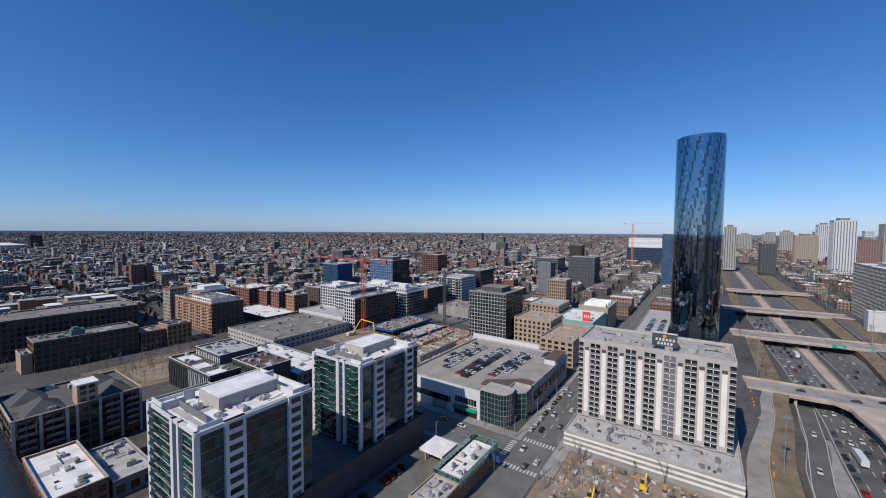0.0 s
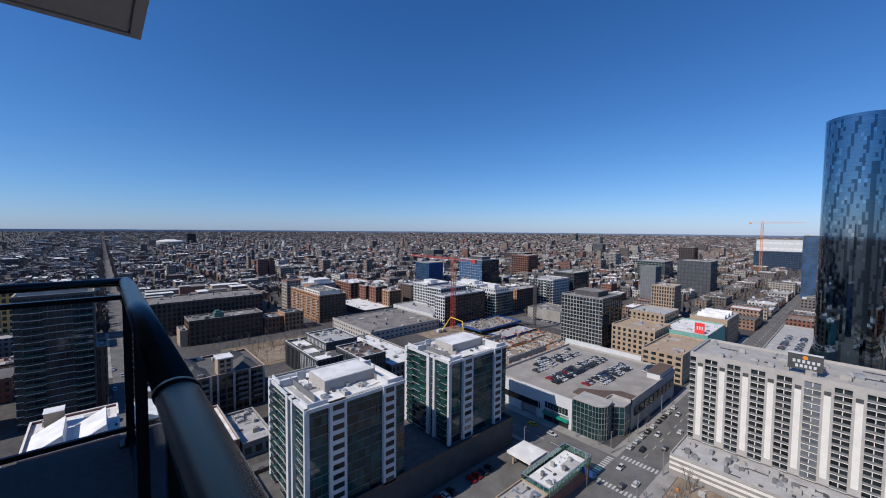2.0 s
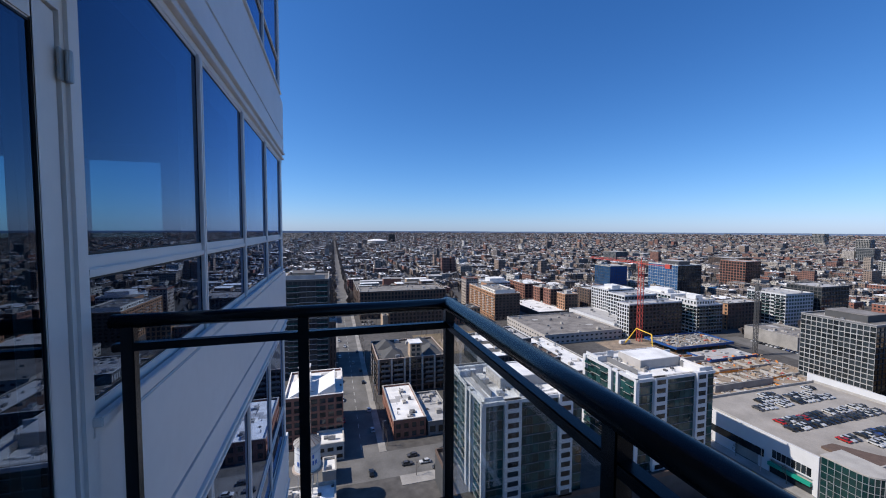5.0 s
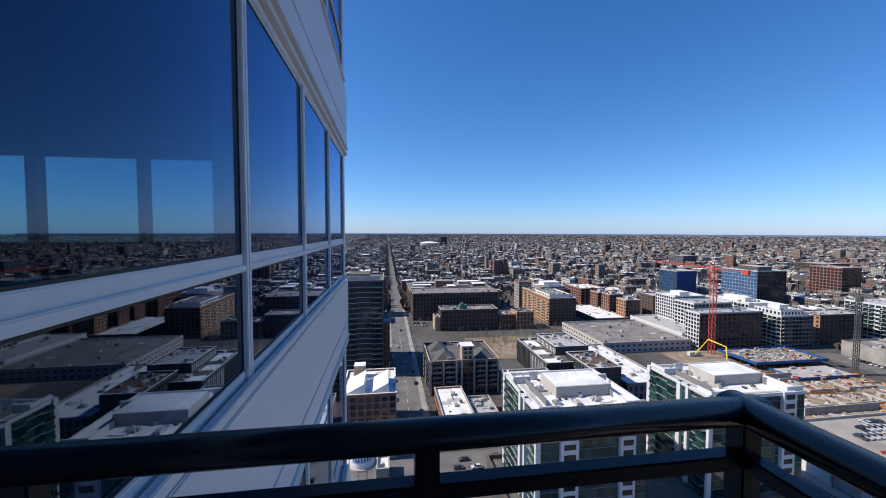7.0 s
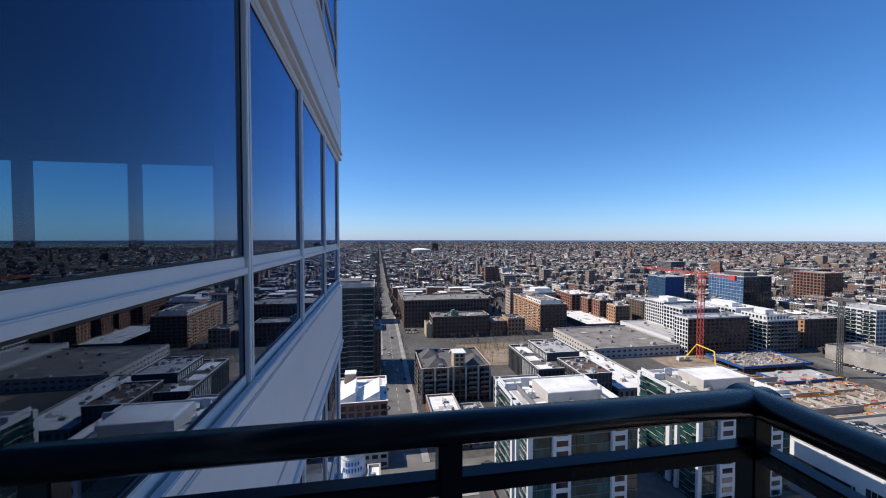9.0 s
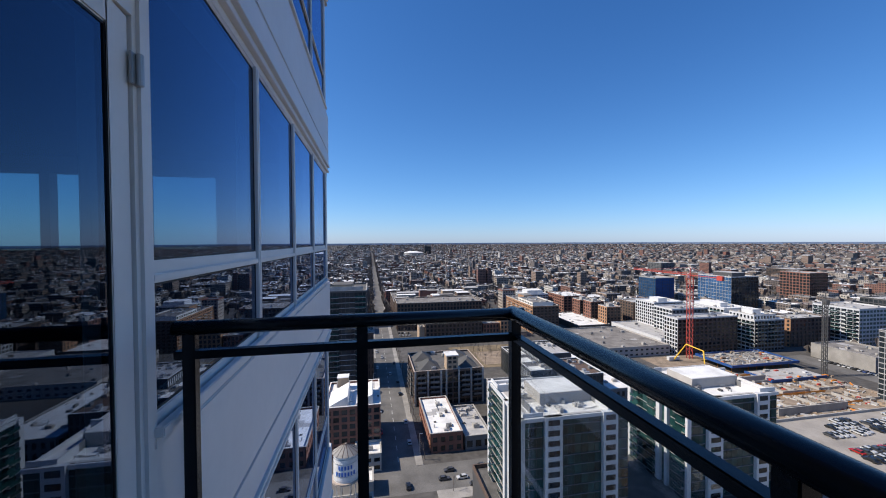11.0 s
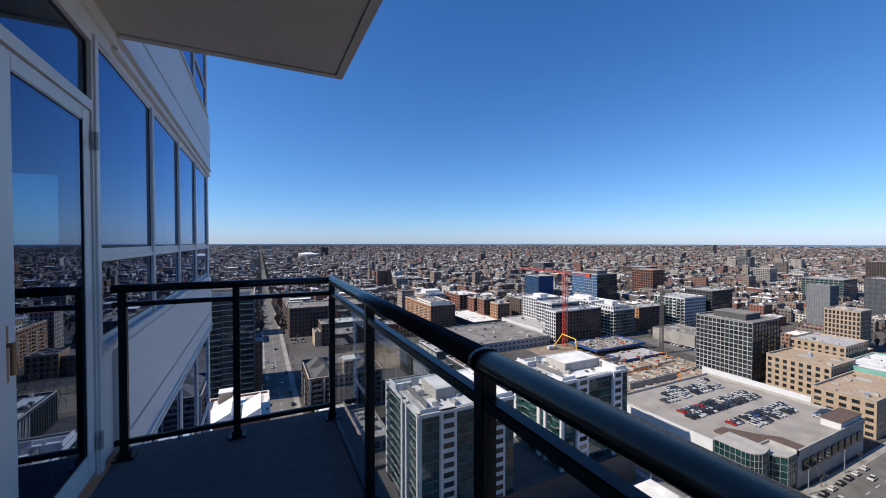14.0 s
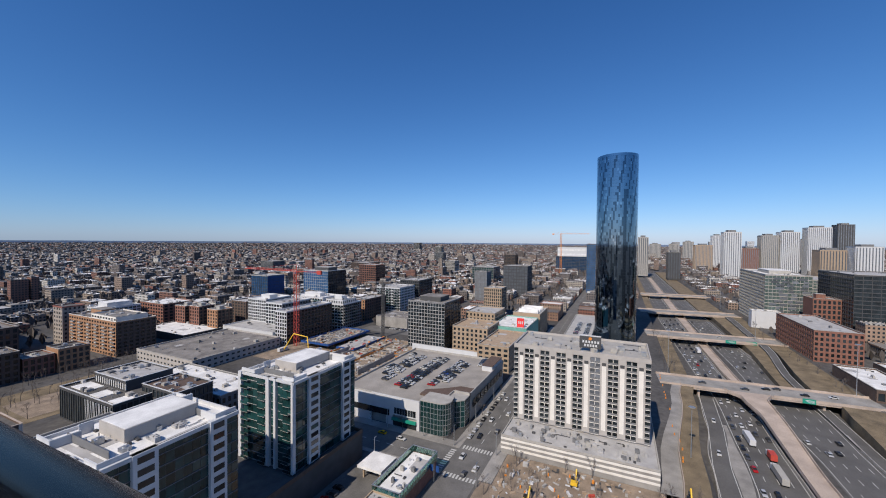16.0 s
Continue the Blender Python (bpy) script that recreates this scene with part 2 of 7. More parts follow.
# balcony and facade
M_ALU = mat("white_aluminium", (0.66, 0.645, 0.63), 0.42, vary=0.05, scale=1.2, grain=0.02)
M_SPANDREL = mat("white_metal_panel", (0.66, 0.645, 0.635), 0.48, vary=0.05, scale=0.7, grain=0.02)
M_GASKET = mat("black_gasket", (0.012, 0.012, 0.013), 0.6)
M_RAIL = mat("black_painted_metal", (0.008, 0.009, 0.011), 0.27, vary=0.1, scale=3.0, bump=0.02, spec=0.26)
M_SLAB = mat("balcony_coating", (0.10, 0.105, 0.115), 0.85, vary=0.12, scale=1.2, grain=0.12, bump=0.15)
M_SOFFIT = mat("painted_soffit", (0.50, 0.475, 0.44), 0.9, vary=0.07, scale=1.5, grain=0.05, bump=0.1)
M_PANE = pane_mat("tinted_pane", (0.58, 0.71, 0.98), 0.075, 3.4, (0.26, 0.42, 0.48))
M_RAILGLASS = pane_mat("rail_glass", (0.9, 0.95, 1.0), 0.03, 5.0, (0.90, 0.92, 0.92))
M_SCREEN = pane_mat("green_screen_glass", (0.8, 1.0, 0.95), 0.12, 3.0, (0.42, 0.62, 0.58))
M_BRASS = mat("bronze_handle", (0.32, 0.19, 0.09), 0.4, 0.7, vary=0.15, scale=8)
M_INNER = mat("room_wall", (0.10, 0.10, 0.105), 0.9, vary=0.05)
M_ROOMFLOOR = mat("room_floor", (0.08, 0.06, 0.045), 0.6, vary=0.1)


# ---- mesh helpers ----
class Mesh:
    """Collects boxes, prisms and tubes into one mesh."""

    def __init__(self):
        self.v, self.f, self.m = [], [], []

    def faces(self, vs, fs, k=0):
        o = len(self.v)
        self.v += vs
        self.f += [tuple(i + o for i in q) for q in fs]
        self.m += [k] * len(fs)

    def box(self, x0, x1, y0, y1, z0, z1, k=0, top=None):
        vs = [(x0, y0, z0), (x1, y0, z0), (x1, y1, z0), (x0, y1, z0), (x0, y0, z1), (x1, y0, z1), (x1, y1, z1), (x0, y1, z1)]
        self.faces(vs, [(3, 2, 1, 0), (0, 1, 5, 4), (1, 2, 6, 5), (2, 3, 7, 6), (3, 0, 4, 7)], k)
        self.faces(vs[4:], [(0, 1, 2, 3)], k if top is None else top)
        return self

    def tube(self, a, b, r, n=10, k=0, r2=None, cap=True):
        a, b = Vector(a), Vector(b)
        q = (b - a).to_track_quat("Z", "Y")
        r2 = r if r2 is None else r2
        vs = []
        for c, rr in ((a, r), (b, r2)):
            vs += [tuple(c + q @ Vector((rr * math.cos(2 * math.pi * i / n), rr * math.sin(2 * math.pi * i / n), 0))) for i in range(n)]
        fs = [(i, (i + 1) % n, n + (i + 1) % n, n + i) for i in range(n)]
        if cap:
            fs += [tuple(range(n - 1, -1, -1)), tuple(range(n, 2 * n))]
        self.faces(vs, fs, k)
        return self

    def prism(self, pts, z0, z1, k=0, top=None):
        n = len(pts)
        vs = [(x, y, z0) for x, y in pts] + [(x, y, z1) for x, y in pts]
        self.faces(vs, [(i, (i + 1) % n, n + (i + 1) % n, n + i) for i in range(n)], k)
        self.faces(vs[n:], [tuple(range(n))], k if top is None else top)
        return self

    def data(self, name, *mats):
        me = bpy.data.meshes.new(name)
        me.from_pydata(self.v, [], self.f)
        for m in mats:
            me.materials.append(m)
        if len(mats) > 1:
            me.polygons.foreach_set("material_index", self.m)
        me.update()
        return me


def part(name, mesh, mats, parent=None, label="", smooth=False, bevel=0.0):
    """Links a mesh as one object under a thing or a part."""
    mats = mats if isinstance(mats, (list, tuple)) else [mats]
    me = mesh.data(name, *mats) if isinstance(mesh, Mesh) else mesh
    if bevel:
        bm = bmesh.new()
        bm.from_mesh(me)
        bmesh.ops.remove_doubles(bm, verts=bm.verts, dist=1e-5)
        bmesh.ops.bevel(bm, geom=bm.edges[:], offset=bevel, segments=2, affect="EDGES", clamp_overlap=True)
        bm.to_mesh(me)
        bm.free()
    if smooth:
        me.polygons.foreach_set("use_smooth", [len(q.vertices) == 4 for q in me.polygons])
    ob = new(name, me)
    ob.parent = parent
    if label:
        ob["label"] = label
    return ob


def thing(name, label, category, group="", at=(0, 0, 0)):
    e = new(name)
    e.location = at
    e.empty_display_size = 0.2
    return tagged(e, label, category, group)


def structure(ob, label="", category=""):
    return tagged(ob, label, category, kind="structure")


def rise(x, y):
    """The land lies level round the tower and lifts a little towards the far rim."""
    d = math.hypot(x, y)
    return STREET + 46.0 * min(1.0, max(0.0, (d - 1500.0) / 3300.0)) ** 1.35


rng = random.Random(7)


# ---- the tower with the balcony: facade ----
FLOOR_H = 2.85
COLS = [0.71, 2.0, 3.22, 4.5, 5.9]          # mullion axes past the door
NEAR_COLS = [-3.85, -2.75, -1.6, -0.36]     # mullion axes before the door
WEST = 6.17


def window_unit(name, y0, y1, base, label, cells=((0.77, 1.215), (1.295, 2.48))):
    """One bay of the curtain wall between two mullion axes: frame with stepped bars and its panes."""
    w = structure(new(name), label, "window")
    w.location = (0, y0, base)
    d = y1 - y0
    fr = Mesh()
    b = 0.031
    fr.box(-0.10, 0.036, 0.002, b, 0.70, 2.50).box(-0.10, 0.036, d - b, d - 0.002, 0.70, 2.50)
    fr.box(0.02, 0.034, b, d - b, cells[0][1] + 0.004, cells[0][1] + 0.034)
    fr.box(-0.10, 0.02, b, d - b, cells[0][1], cells[1][0]).box(-0.10, 0.02, b, d - b, 0.70, cells[0][0]).box(-0.10, 0.02, b, d - b, cells[1][1], 2.50)
    fr.box(0.02, 0.045, 0, d, 0.66, 0.70).box(0.035, 0.07, 0, d, 0.70, 0.735)
    part("window_frame", fr, M_ALU, w, bevel=0.004)
    gk = Mesh().box(-0.10, 0.030, 0, 0.002, 0.70, 2.50).box(-0.10, 0.030, d - 0.002, d, 0.70, 2.50)
    for z0, z1 in cells:
        gk.box(-0.01, 0.015, b, b + 0.005, z0, z1).box(-0.01, 0.015, d - b - 0.005, d - b, z0, z1)
        gk.box(-0.01, 0.015, b + 0.007, d - b - 0.007, z0, z0 + 0.008).box(-0.01, 0.015, b + 0.007, d - b - 0.007, z1 - 0.008, z1)
    part("gasket", gk, M_GASKET, w)
    for z0, z1 in cells:
        p = part("pane", Mesh().box(0.004, 0.012, b + 0.005, d - b - 0.005, z0 + 0.004, z1 - 0.004), M_PANE, w)
        p.visible_shadow = False
    return w


def spandrel(name, base, y0, y1):
    """White metal band between two rows of windows, in two strips with an open joint and stepped head trim below."""
    s = structure(new(name), "smooth white metal spandrel band with a dark joint", "wall")
    s.location = (0, 0, base)
    part("panel", Mesh().box(-0.2, 0.055, y0, y1, 0.045, 0.66), M_SPANDREL, s, bevel=0.006)
    part("strip", Mesh().box(-0.2, 0.055, y0, y1, -0.185, 0.03), M_SPANDREL, s, bevel=0.005)
    part("joint", Mesh().box(-0.2, 0.035, y0, y1, 0.03, 0.045), M_GASKET, s)
    hd = Mesh()
    hd.box(-0.2, 0.075, y0, y1, -0.215, -0.185).box(-0.2, 0.04, y0, y1, -0.27, -0.215).box(-0.2, 0.062, y0, y1, -0.30, -0.27).box(-0.2, 0.025, y0, y1, -0.352, -0.30)
    part("head_trim", hd, M_ALU, s, bevel=0.004)
    return s


wall_id = itertools.count(1)
for level in range(-5, 4):
    base = level * FLOOR_H
    cols = COLS
    for a, b in zip(cols, cols[1:]):
        window_unit("window_%d" % next(wall_id), a, b, base, "tall reflective blue window with a low lower light")
    corner = structure(new("trim_corner_%d" % (level + 6), Mesh().box(-0.10, 0.035, 5.9, 6.02, base + 0.66, base + 2.50).data("corner_post", M_ALU)), "white aluminium corner post", "post")
    spandrel("wall_spandrel_%d" % (level + 6), base, 0.98 if level in (0, 1) else 0.71, WEST)
for a, b in zip(NEAR_COLS, NEAR_COLS[1:]):
    window_unit("window_%d" % next(wall_id), a, b, 0.0, "tall reflective window beside the balcony door")
knee = structure(new("wall_knee", Mesh().box(-0.2, 0.012, -3.9, -0.36, 0.0, 0.66).data("knee", M_SPANDREL)), "white metal panel under the balcony windows", "wall")
knee2 = structure(new("wall_knee_2", Mesh().box(-0.2, 0.012, 0.725, 0.98, 0.0, 0.66).data("knee", M_SPANDREL)), "white metal panel beside the balcony door", "wall")
head = Mesh().box(-0.2, 0.03, -3.9, 0.98, 2.50, 2.58).box(-0.2, 0.055, -3.9, 0.98, 2.58, 2.66)
structure(new("trim_head", head.data("head", M_ALU)), "stepped white head trim under the slab", "trim")
jamb = Mesh().box(-0.12, 0.03, -0.36, -0.29, 0.0, 2.5).box(-0.12, 0.05, -0.29, -0.235, 0.0, 2.5).box(-0.12, 0.04, 0.675, 0.725, 0.0, 2.5).box(-0.12, 0.028, 0.655, 0.675, 0.0, 2.5)
jamb.box(-0.12, 0.03, -0.235, 0.655, 2.065, 2.12).box(-0.12, 0.03, -0.235, 0.655, 2.45, 2.5)
structure(new("trim_door", jamb.data("door_jamb", M_ALU)), "white aluminium door jamb and transom", "door frame")
light = structure(new("window_%d" % next(wall_id)), "narrow fixed light above the balcony door", "window")
part("pane", Mesh().box(-0.006, 0.002, -0.235, 0.655, 2.12, 2.45), M_PANE, light).visible_shadow = False
part("gasket", Mesh().box(-0.012, 0.008, -0.235, -0.222, 2.12, 2.45).box(-0.012, 0.008, 0.642, 0.655, 2.12, 2.45).box(-0.012, 0.008, -0.222, 0.642, 2.12, 2.132).box(-0.012, 0.008, -0.222, 0.642, 2.438, 2.45), M_GASKET, light)

door = structure(new("door_1"), "closed white aluminium balcony door, fully glazed", "door")
leaf = Mesh().box(-0.06, 0.02, -0.23, -0.105, 0.03, 2.06).box(-0.06, 0.02, 0.555, 0.65, 0.03, 2.06).box(-0.06, 0.02, -0.105, 0.555, 1.985, 2.06).box(-0.06, 0.02, -0.105, 0.555, 0.03, 0.17)
part("leaf", leaf, M_ALU, door, bevel=0.006)
part("pane", Mesh().box(0.005, 0.013, -0.105, 0.555, 0.17, 1.985), M_PANE, door).visible_shadow = False
part("gasket", Mesh().box(-0.01, 0.016, -0.105, -0.099, 0.17, 1.985).box(-0.01, 0.016, 0.549, 0.555, 0.17, 1.985).box(-0.01, 0.016, -0.099, 0.549, 1.978, 1.985).box(-0.01, 0.016, -0.099, 0.549, 0.17, 0.178), M_GASKET, door)
hp = part("handle_plate", Mesh().box(0.02, 0.032, -0.215, -0.172, 0.81, 1.03), M_BRASS, door, "bronze handle plate", bevel=0.008)
part("lever", Mesh().tube((0.03, -0.193, 0.955), (0.052, -0.193, 0.955), 0.008).tube((0.05, -0.193, 0.963), (0.05, -0.193, 0.845), 0.009), M_BRASS, hp)
for z in (1.90, 0.2):
    part("hinge", Mesh().tube((0.045, 0.664, z - 0.05), (0.045, 0.664, z + 0.05), 0.011).box(0.028, 0.036, 0.635, 0.70, z - 0.05, z + 0.05), M_METAL, door, bevel=0.002)

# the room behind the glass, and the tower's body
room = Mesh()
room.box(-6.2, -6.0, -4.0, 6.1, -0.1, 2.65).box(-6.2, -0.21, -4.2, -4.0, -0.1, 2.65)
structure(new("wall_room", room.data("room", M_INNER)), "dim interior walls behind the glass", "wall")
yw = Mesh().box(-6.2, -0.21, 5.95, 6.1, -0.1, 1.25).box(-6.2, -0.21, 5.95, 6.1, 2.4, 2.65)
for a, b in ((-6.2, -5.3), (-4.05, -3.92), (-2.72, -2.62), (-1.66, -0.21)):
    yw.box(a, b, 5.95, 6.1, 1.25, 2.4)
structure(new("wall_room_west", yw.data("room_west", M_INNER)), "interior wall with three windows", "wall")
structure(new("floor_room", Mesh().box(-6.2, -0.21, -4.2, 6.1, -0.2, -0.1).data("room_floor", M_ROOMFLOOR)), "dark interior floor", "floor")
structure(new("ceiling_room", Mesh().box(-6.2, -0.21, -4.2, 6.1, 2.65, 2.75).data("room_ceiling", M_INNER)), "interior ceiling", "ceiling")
core = Mesh()
for level in range(-5, 4):
    if level:
        core.box(-18, -0.35, -30, 6.0, level * FLOOR_H - 0.1, level * FLOOR_H + 2.74)
core.box(-18, 0.0, -30, 6.05, STREET, -5 * FLOOR_H - 0.2).box(-18, 0.0, -30, 6.05, 4 * FLOOR_H - 0.2, 4 * FLOOR_H + 3)
core.box(-18, 0.0, -30, -4.0, -5 * FLOOR_H - 0.2, 4 * FLOOR_H).box(-18, -6.25, -4.0, 6.05, -0.1, 2.74)
structure(new("wall_tower", core.data("tower_core", M_GREYWALL)), "plain body of the apartment tower", "wall")

# ---- balcony ----
fl = Mesh().box(0.055, 1.475, -3.9, 0.975, -0.17, -0.0)
structure(part("floor", fl, M_SLAB, bevel=0.006), "dark coated concrete balcony floor", "floor")
ce = Mesh().box(0.0, 1.482, -3.9, 1.042, 2.675, 2.83)
ce.box(0.0, 1.412, -3.9, 0.972, 2.662, 2.675).box(1.424, 1.482, -3.9, 1.042, 2.655, 2.675).box(0.0, 1.424, 0.984, 1.042, 2.655, 2.675)
structure(part("ceiling", ce, M_SOFFIT), "painted concrete soffit of the balcony above with a drip groove", "ceiling")
structure(new("wall_return", Mesh().box(-0.2, 1.48, -4.1, -3.9, -0.17, 2.83).data("return", M_SPANDREL)), "plain white end wall of the balcony", "wall")

RX, RY = 1.354, 0.815


def oval_rail(a, b, w=0.040, h=0.027, n=40):
    """A rail with an oval section between two points on one level."""
    a, b = Vector(a), Vector(b)
    side = Vector((-(b - a).y, (b - a).x, 0)).normalized()
    m = Mesh()
    vs = []
    for c in (a, b):
        vs += [tuple(c + side * (w * math.cos(2 * math.pi * i / n)) + Vector((0, 0, h * math.sin(2 * math.pi * i / n)))) for i in range(n)]
    m.faces(vs, [(i, (i + 1) % n, n + (i + 1) % n, n + i) for i in range(n)] + [tuple(range(n - 1, -1, -1)), tuple(range(n, 2 * n))])
    return m


rail = thing("balcony_railing", "black painted metal balcony railing with glass infill panels", "railing")
ZR = 1.046
part("top_rail", oval_rail((RX, -3.9, ZR), (RX, -1.347, ZR)), M_RAIL, rail, smooth=True)
part("top_rail", oval_rail((RX, -1.341, ZR), (RX, RY + 0.034, ZR)), M_RAIL, rail, smooth=True)
part("top_rail", oval_rail((0.06, RY, ZR), (RX + 0.036, RY, ZR), 0.036, 0.026), M_RAIL, rail, smooth=True)
for y in (-1.344,):
    part("joint_sleeve", oval_rail((RX, y - 0.011, ZR), (RX, y + 0.011, ZR), 0.0425, 0.0295), M_RAIL, rail, smooth=True)
part("middle_rail", Mesh().box(RX - 0.018, RX + 0.018, -3.9, RY - 0.02, 0.935, 0.965), M_RAIL, rail, bevel=0.003)
part("middle_rail", Mesh().box(0.06, RX - 0.02, RY - 0.018, RY + 0.018, 0.935, 0.965), M_RAIL, rail, bevel=0.003)
part("bottom_rail", Mesh().box(0.06, RX - 0.02, RY - 0.015, RY + 0.015, 0.085, 0.115), M_RAIL, rail, bevel=0.003)
part("bottom_rail", Mesh().box(RX - 0.012, RX + 0.022, -3.9, RY - 0.02, 0.03, 0.055), M_RAIL, rail, bevel=0.003)
posts = [(RX, y) for y in (RY, -0.27, -1.344, -2.42, -3.5)] + [(0.72, RY), (0.11, RY)]
for x, y in posts:
    post = part("post", Mesh().box(x - 0.021, x + 0.021, y - 0.021, y + 0.021, 0.012, 1.035), M_RAIL, rail, bevel=0.003)
    part("base_plate", Mesh().box(x - 0.055, x + 0.055, y - 0.05, y + 0.05, 0.0, 0.014), M_RAIL, post, bevel=0.003)
    part("base_collar", Mesh().box(x - 0.03, x + 0.03, y - 0.03, y + 0.03, 0.014, 0.05), M_RAIL, post, bevel=0.004)
for (y1, y0) in zip((RY, -0.27, -1.344, -2.42), (-0.27, -1.344, -2.42, -3.5)):
    g = part("glass_panel", Mesh().box(RX + 0.0, RX + 0.008, y0 + 0.03, y1 - 0.03, 0.06, 0.93), M_RAILGLASS, rail, "clear toughened glass panel")
    g.visible_shadow = False

# ---- the ground: one sheet with the sunken expressway in it ----
EXPR = (-128.0, -38.0)      # y range of the trench
DEEP = 6.5


def sheet_lines(lo, hi, extra):
    s = set(extra)
    v = 60.0
    while v < hi:
        s.add(v)
        v *= 1.22
    s.add(hi)
    v = -60.0
    while v > lo:
        s.add(v)
        v *= 1.35
    s.add(lo)
    return sorted(s)


gx = sheet_lines(-4900, 4900, [0, 30, 150.0, 170.0, 2500, 2600])
gy = sheet_lines(-4900, 4900, [-134.0, -128.0, -38.0, -35.5, 0, 30])
gv, gf, gm = [], [], []
for y in gy:
    for x in gx:
        sunk = x >= 150 and x <= 2500 and -130 < y < -37
        gv.append((x, y, rise(x, y) - (DEEP if sunk else 0)))
nx = len(gx)
for j in range(len(gy) - 1):
    for i in range(nx - 1):
        gf.append((j * nx + i, j * nx + i + 1, (j + 1) * nx + i + 1, (j + 1) * nx + i))
gme = bpy.data.meshes.new("ground")
gme.from_pydata(gv, [], gf)
gme.materials.append(M_GROUND)
structure(new("ground", gme), "city ground reaching the horizon", "ground")

# Added ring that stands in for the blue haze along the horizon.
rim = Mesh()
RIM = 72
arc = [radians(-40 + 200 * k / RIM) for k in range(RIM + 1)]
rim_rng = random.Random(12)
tops = [-23.5 + rim_rng.uniform(-1.2, 1.2) for _ in arc]
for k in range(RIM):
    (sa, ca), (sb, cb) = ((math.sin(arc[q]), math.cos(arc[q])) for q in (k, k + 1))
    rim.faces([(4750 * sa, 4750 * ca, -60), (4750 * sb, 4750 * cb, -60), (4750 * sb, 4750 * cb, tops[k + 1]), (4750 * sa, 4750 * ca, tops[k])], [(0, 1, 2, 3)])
structure(new("backdrop", rim.data("backdrop", M_RIM)), "bluish glowing band of distance haze on the horizon", "backdrop")

HEROES = []      # footprints already taken: x0, x1, y0, y1


def strip(name, label, x0, x1, y0, y1, z, m, category="road"):
    HEROES.append((x0, x1, y0, y1))
    return structure(new(name, Mesh().box(x0, x1, y0, y1, z - 0.3, z).data(name, m)), label, category)


Z0 = STREET
strip("road_1", "grey asphalt street with markings", 160, 1200, 46, 61, Z0 + 0.03, M_ASPHALT)
strip("road_2", "asphalt cross street before the hotel", 137.5, 155, 46, 134.9, Z0 + 0.034, M_ASPHALT)
strip("road_3", "long straight asphalt street", 4.5, 18.5, 152, 2600, Z0 + 0.03, M_ASPHALT)
strip("road_4", "asphalt street between the blocks", -80, 420, 135, 152, Z0 + 0.032, M_ASPHALT)
strip("road_5", "asphalt approach street", -60, 137.5, 46, 61, Z0 + 0.03, M_ASPHALT)
strip("road_6", "asphalt junction", 155, 160, 46, 61, Z0 + 0.031, M_ASPHALT)
for nm, a in (("pavement_1", (155, 160, 61, 132)), ("pavement_2", (160, 420, 61, 64.5)), ("pavement_3", (137.5, 160, 40.5, 45.9)), ("pavement_4", (160, 420, 43.6, 46)),
              ("pavement_5", (135.2, 137.5, 61, 134)), ("pavement_6", (18.5, 21.5, 152, 900)), ("pavement_7", (1.8, 4.5, 300, 900)), ("pavement_8", (24, 135, 129.5, 135))):
    strip(nm, "pale concrete pavement with a kerb", *a, Z0 + 0.17, M_PAVE, "pavement")
for k, (x0, x1, y0, y1) in enumerate(((134.5, 137.1, 46.5, 60.5), (155.6, 158.6, 46.5, 60.5), (138, 154, 61.5, 64.0), (138, 154, 42.5, 45.0))):
    cw = tagged(new("crosswalk"), "white striped pedestrian crossing on asphalt", "crosswalk", "crossings at the junction", "structure")
    n = 10
    for i in range(n):
        t0, t1 = i / n, (i + 0.55) / n
        q = (x0, x1, y0 + (y1 - y0) * t0, y0 + (y1 - y0) * t1) if (x1 - x0) < (y1 - y0) else (x0 + (x1 - x0) * t0, x0 + (x1 - x0) * t1, y0, y1)
        part("stripe", Mesh().box(*q, Z0 + 0.036, Z0 + 0.042), M_LINE, cw)
lanes = Mesh()
for i in range(60):
    lanes.box(163 + i * 9, 167 + i * 9, 53.3, 53.55, Z0 + 0.032, Z0 + 0.038)
for i in range(40):
    lanes.box(11.4, 11.65, 156 + i * 9, 160 + i * 9, Z0 + 0.032, Z0 + 0.038)
for i in range(9):
    lanes.box(144.3, 144.6, 66 + i * 7.5, 70 + i * 7.5, Z0 + 0.036, Z0 + 0.040)
tagged(new("lane_marks", lanes.data("lane_marks", M_LINE)), "white dashed lane marks", "road markings", kind="structure")

# ---- expressway ----
ZE = Z0 - DEEP


def ribbon(name, label, rows, m, category="road", thick=0.4):
    """A road or verge through rows of (x, y_left, y_right, z), with a body below it."""
    o = Mesh()
    fine = []
    for (xa, la, ra, za), (xb, lb, rb, zb) in zip(rows, rows[1:]):
        for k in range(6):
            u = k / 6.0
            s = u * u * (3 - 2 * u)
            fine.append((xa + (xb - xa) * u, la + (lb - la) * s, ra + (rb - ra) * s, za + (zb - za) * u))
    fine.append(rows[-1])
    for (xa, la, ra, za), (xb, lb, rb, zb) in zip(fine, fine[1:]):
        o.faces([(xa, ra, za), (xb, rb, zb), (xb, lb, zb), (xa, la, za), (xa, ra, za - thick), (xb, rb, zb - thick), (xb, lb, zb - thick), (xa, la, za - thick)],
                [(0, 1, 2, 3), (0, 4, 5, 1), (3, 2, 6, 7), (4, 7, 6, 5)])
    return structure(new(name, o.data(name, m)), label, category)


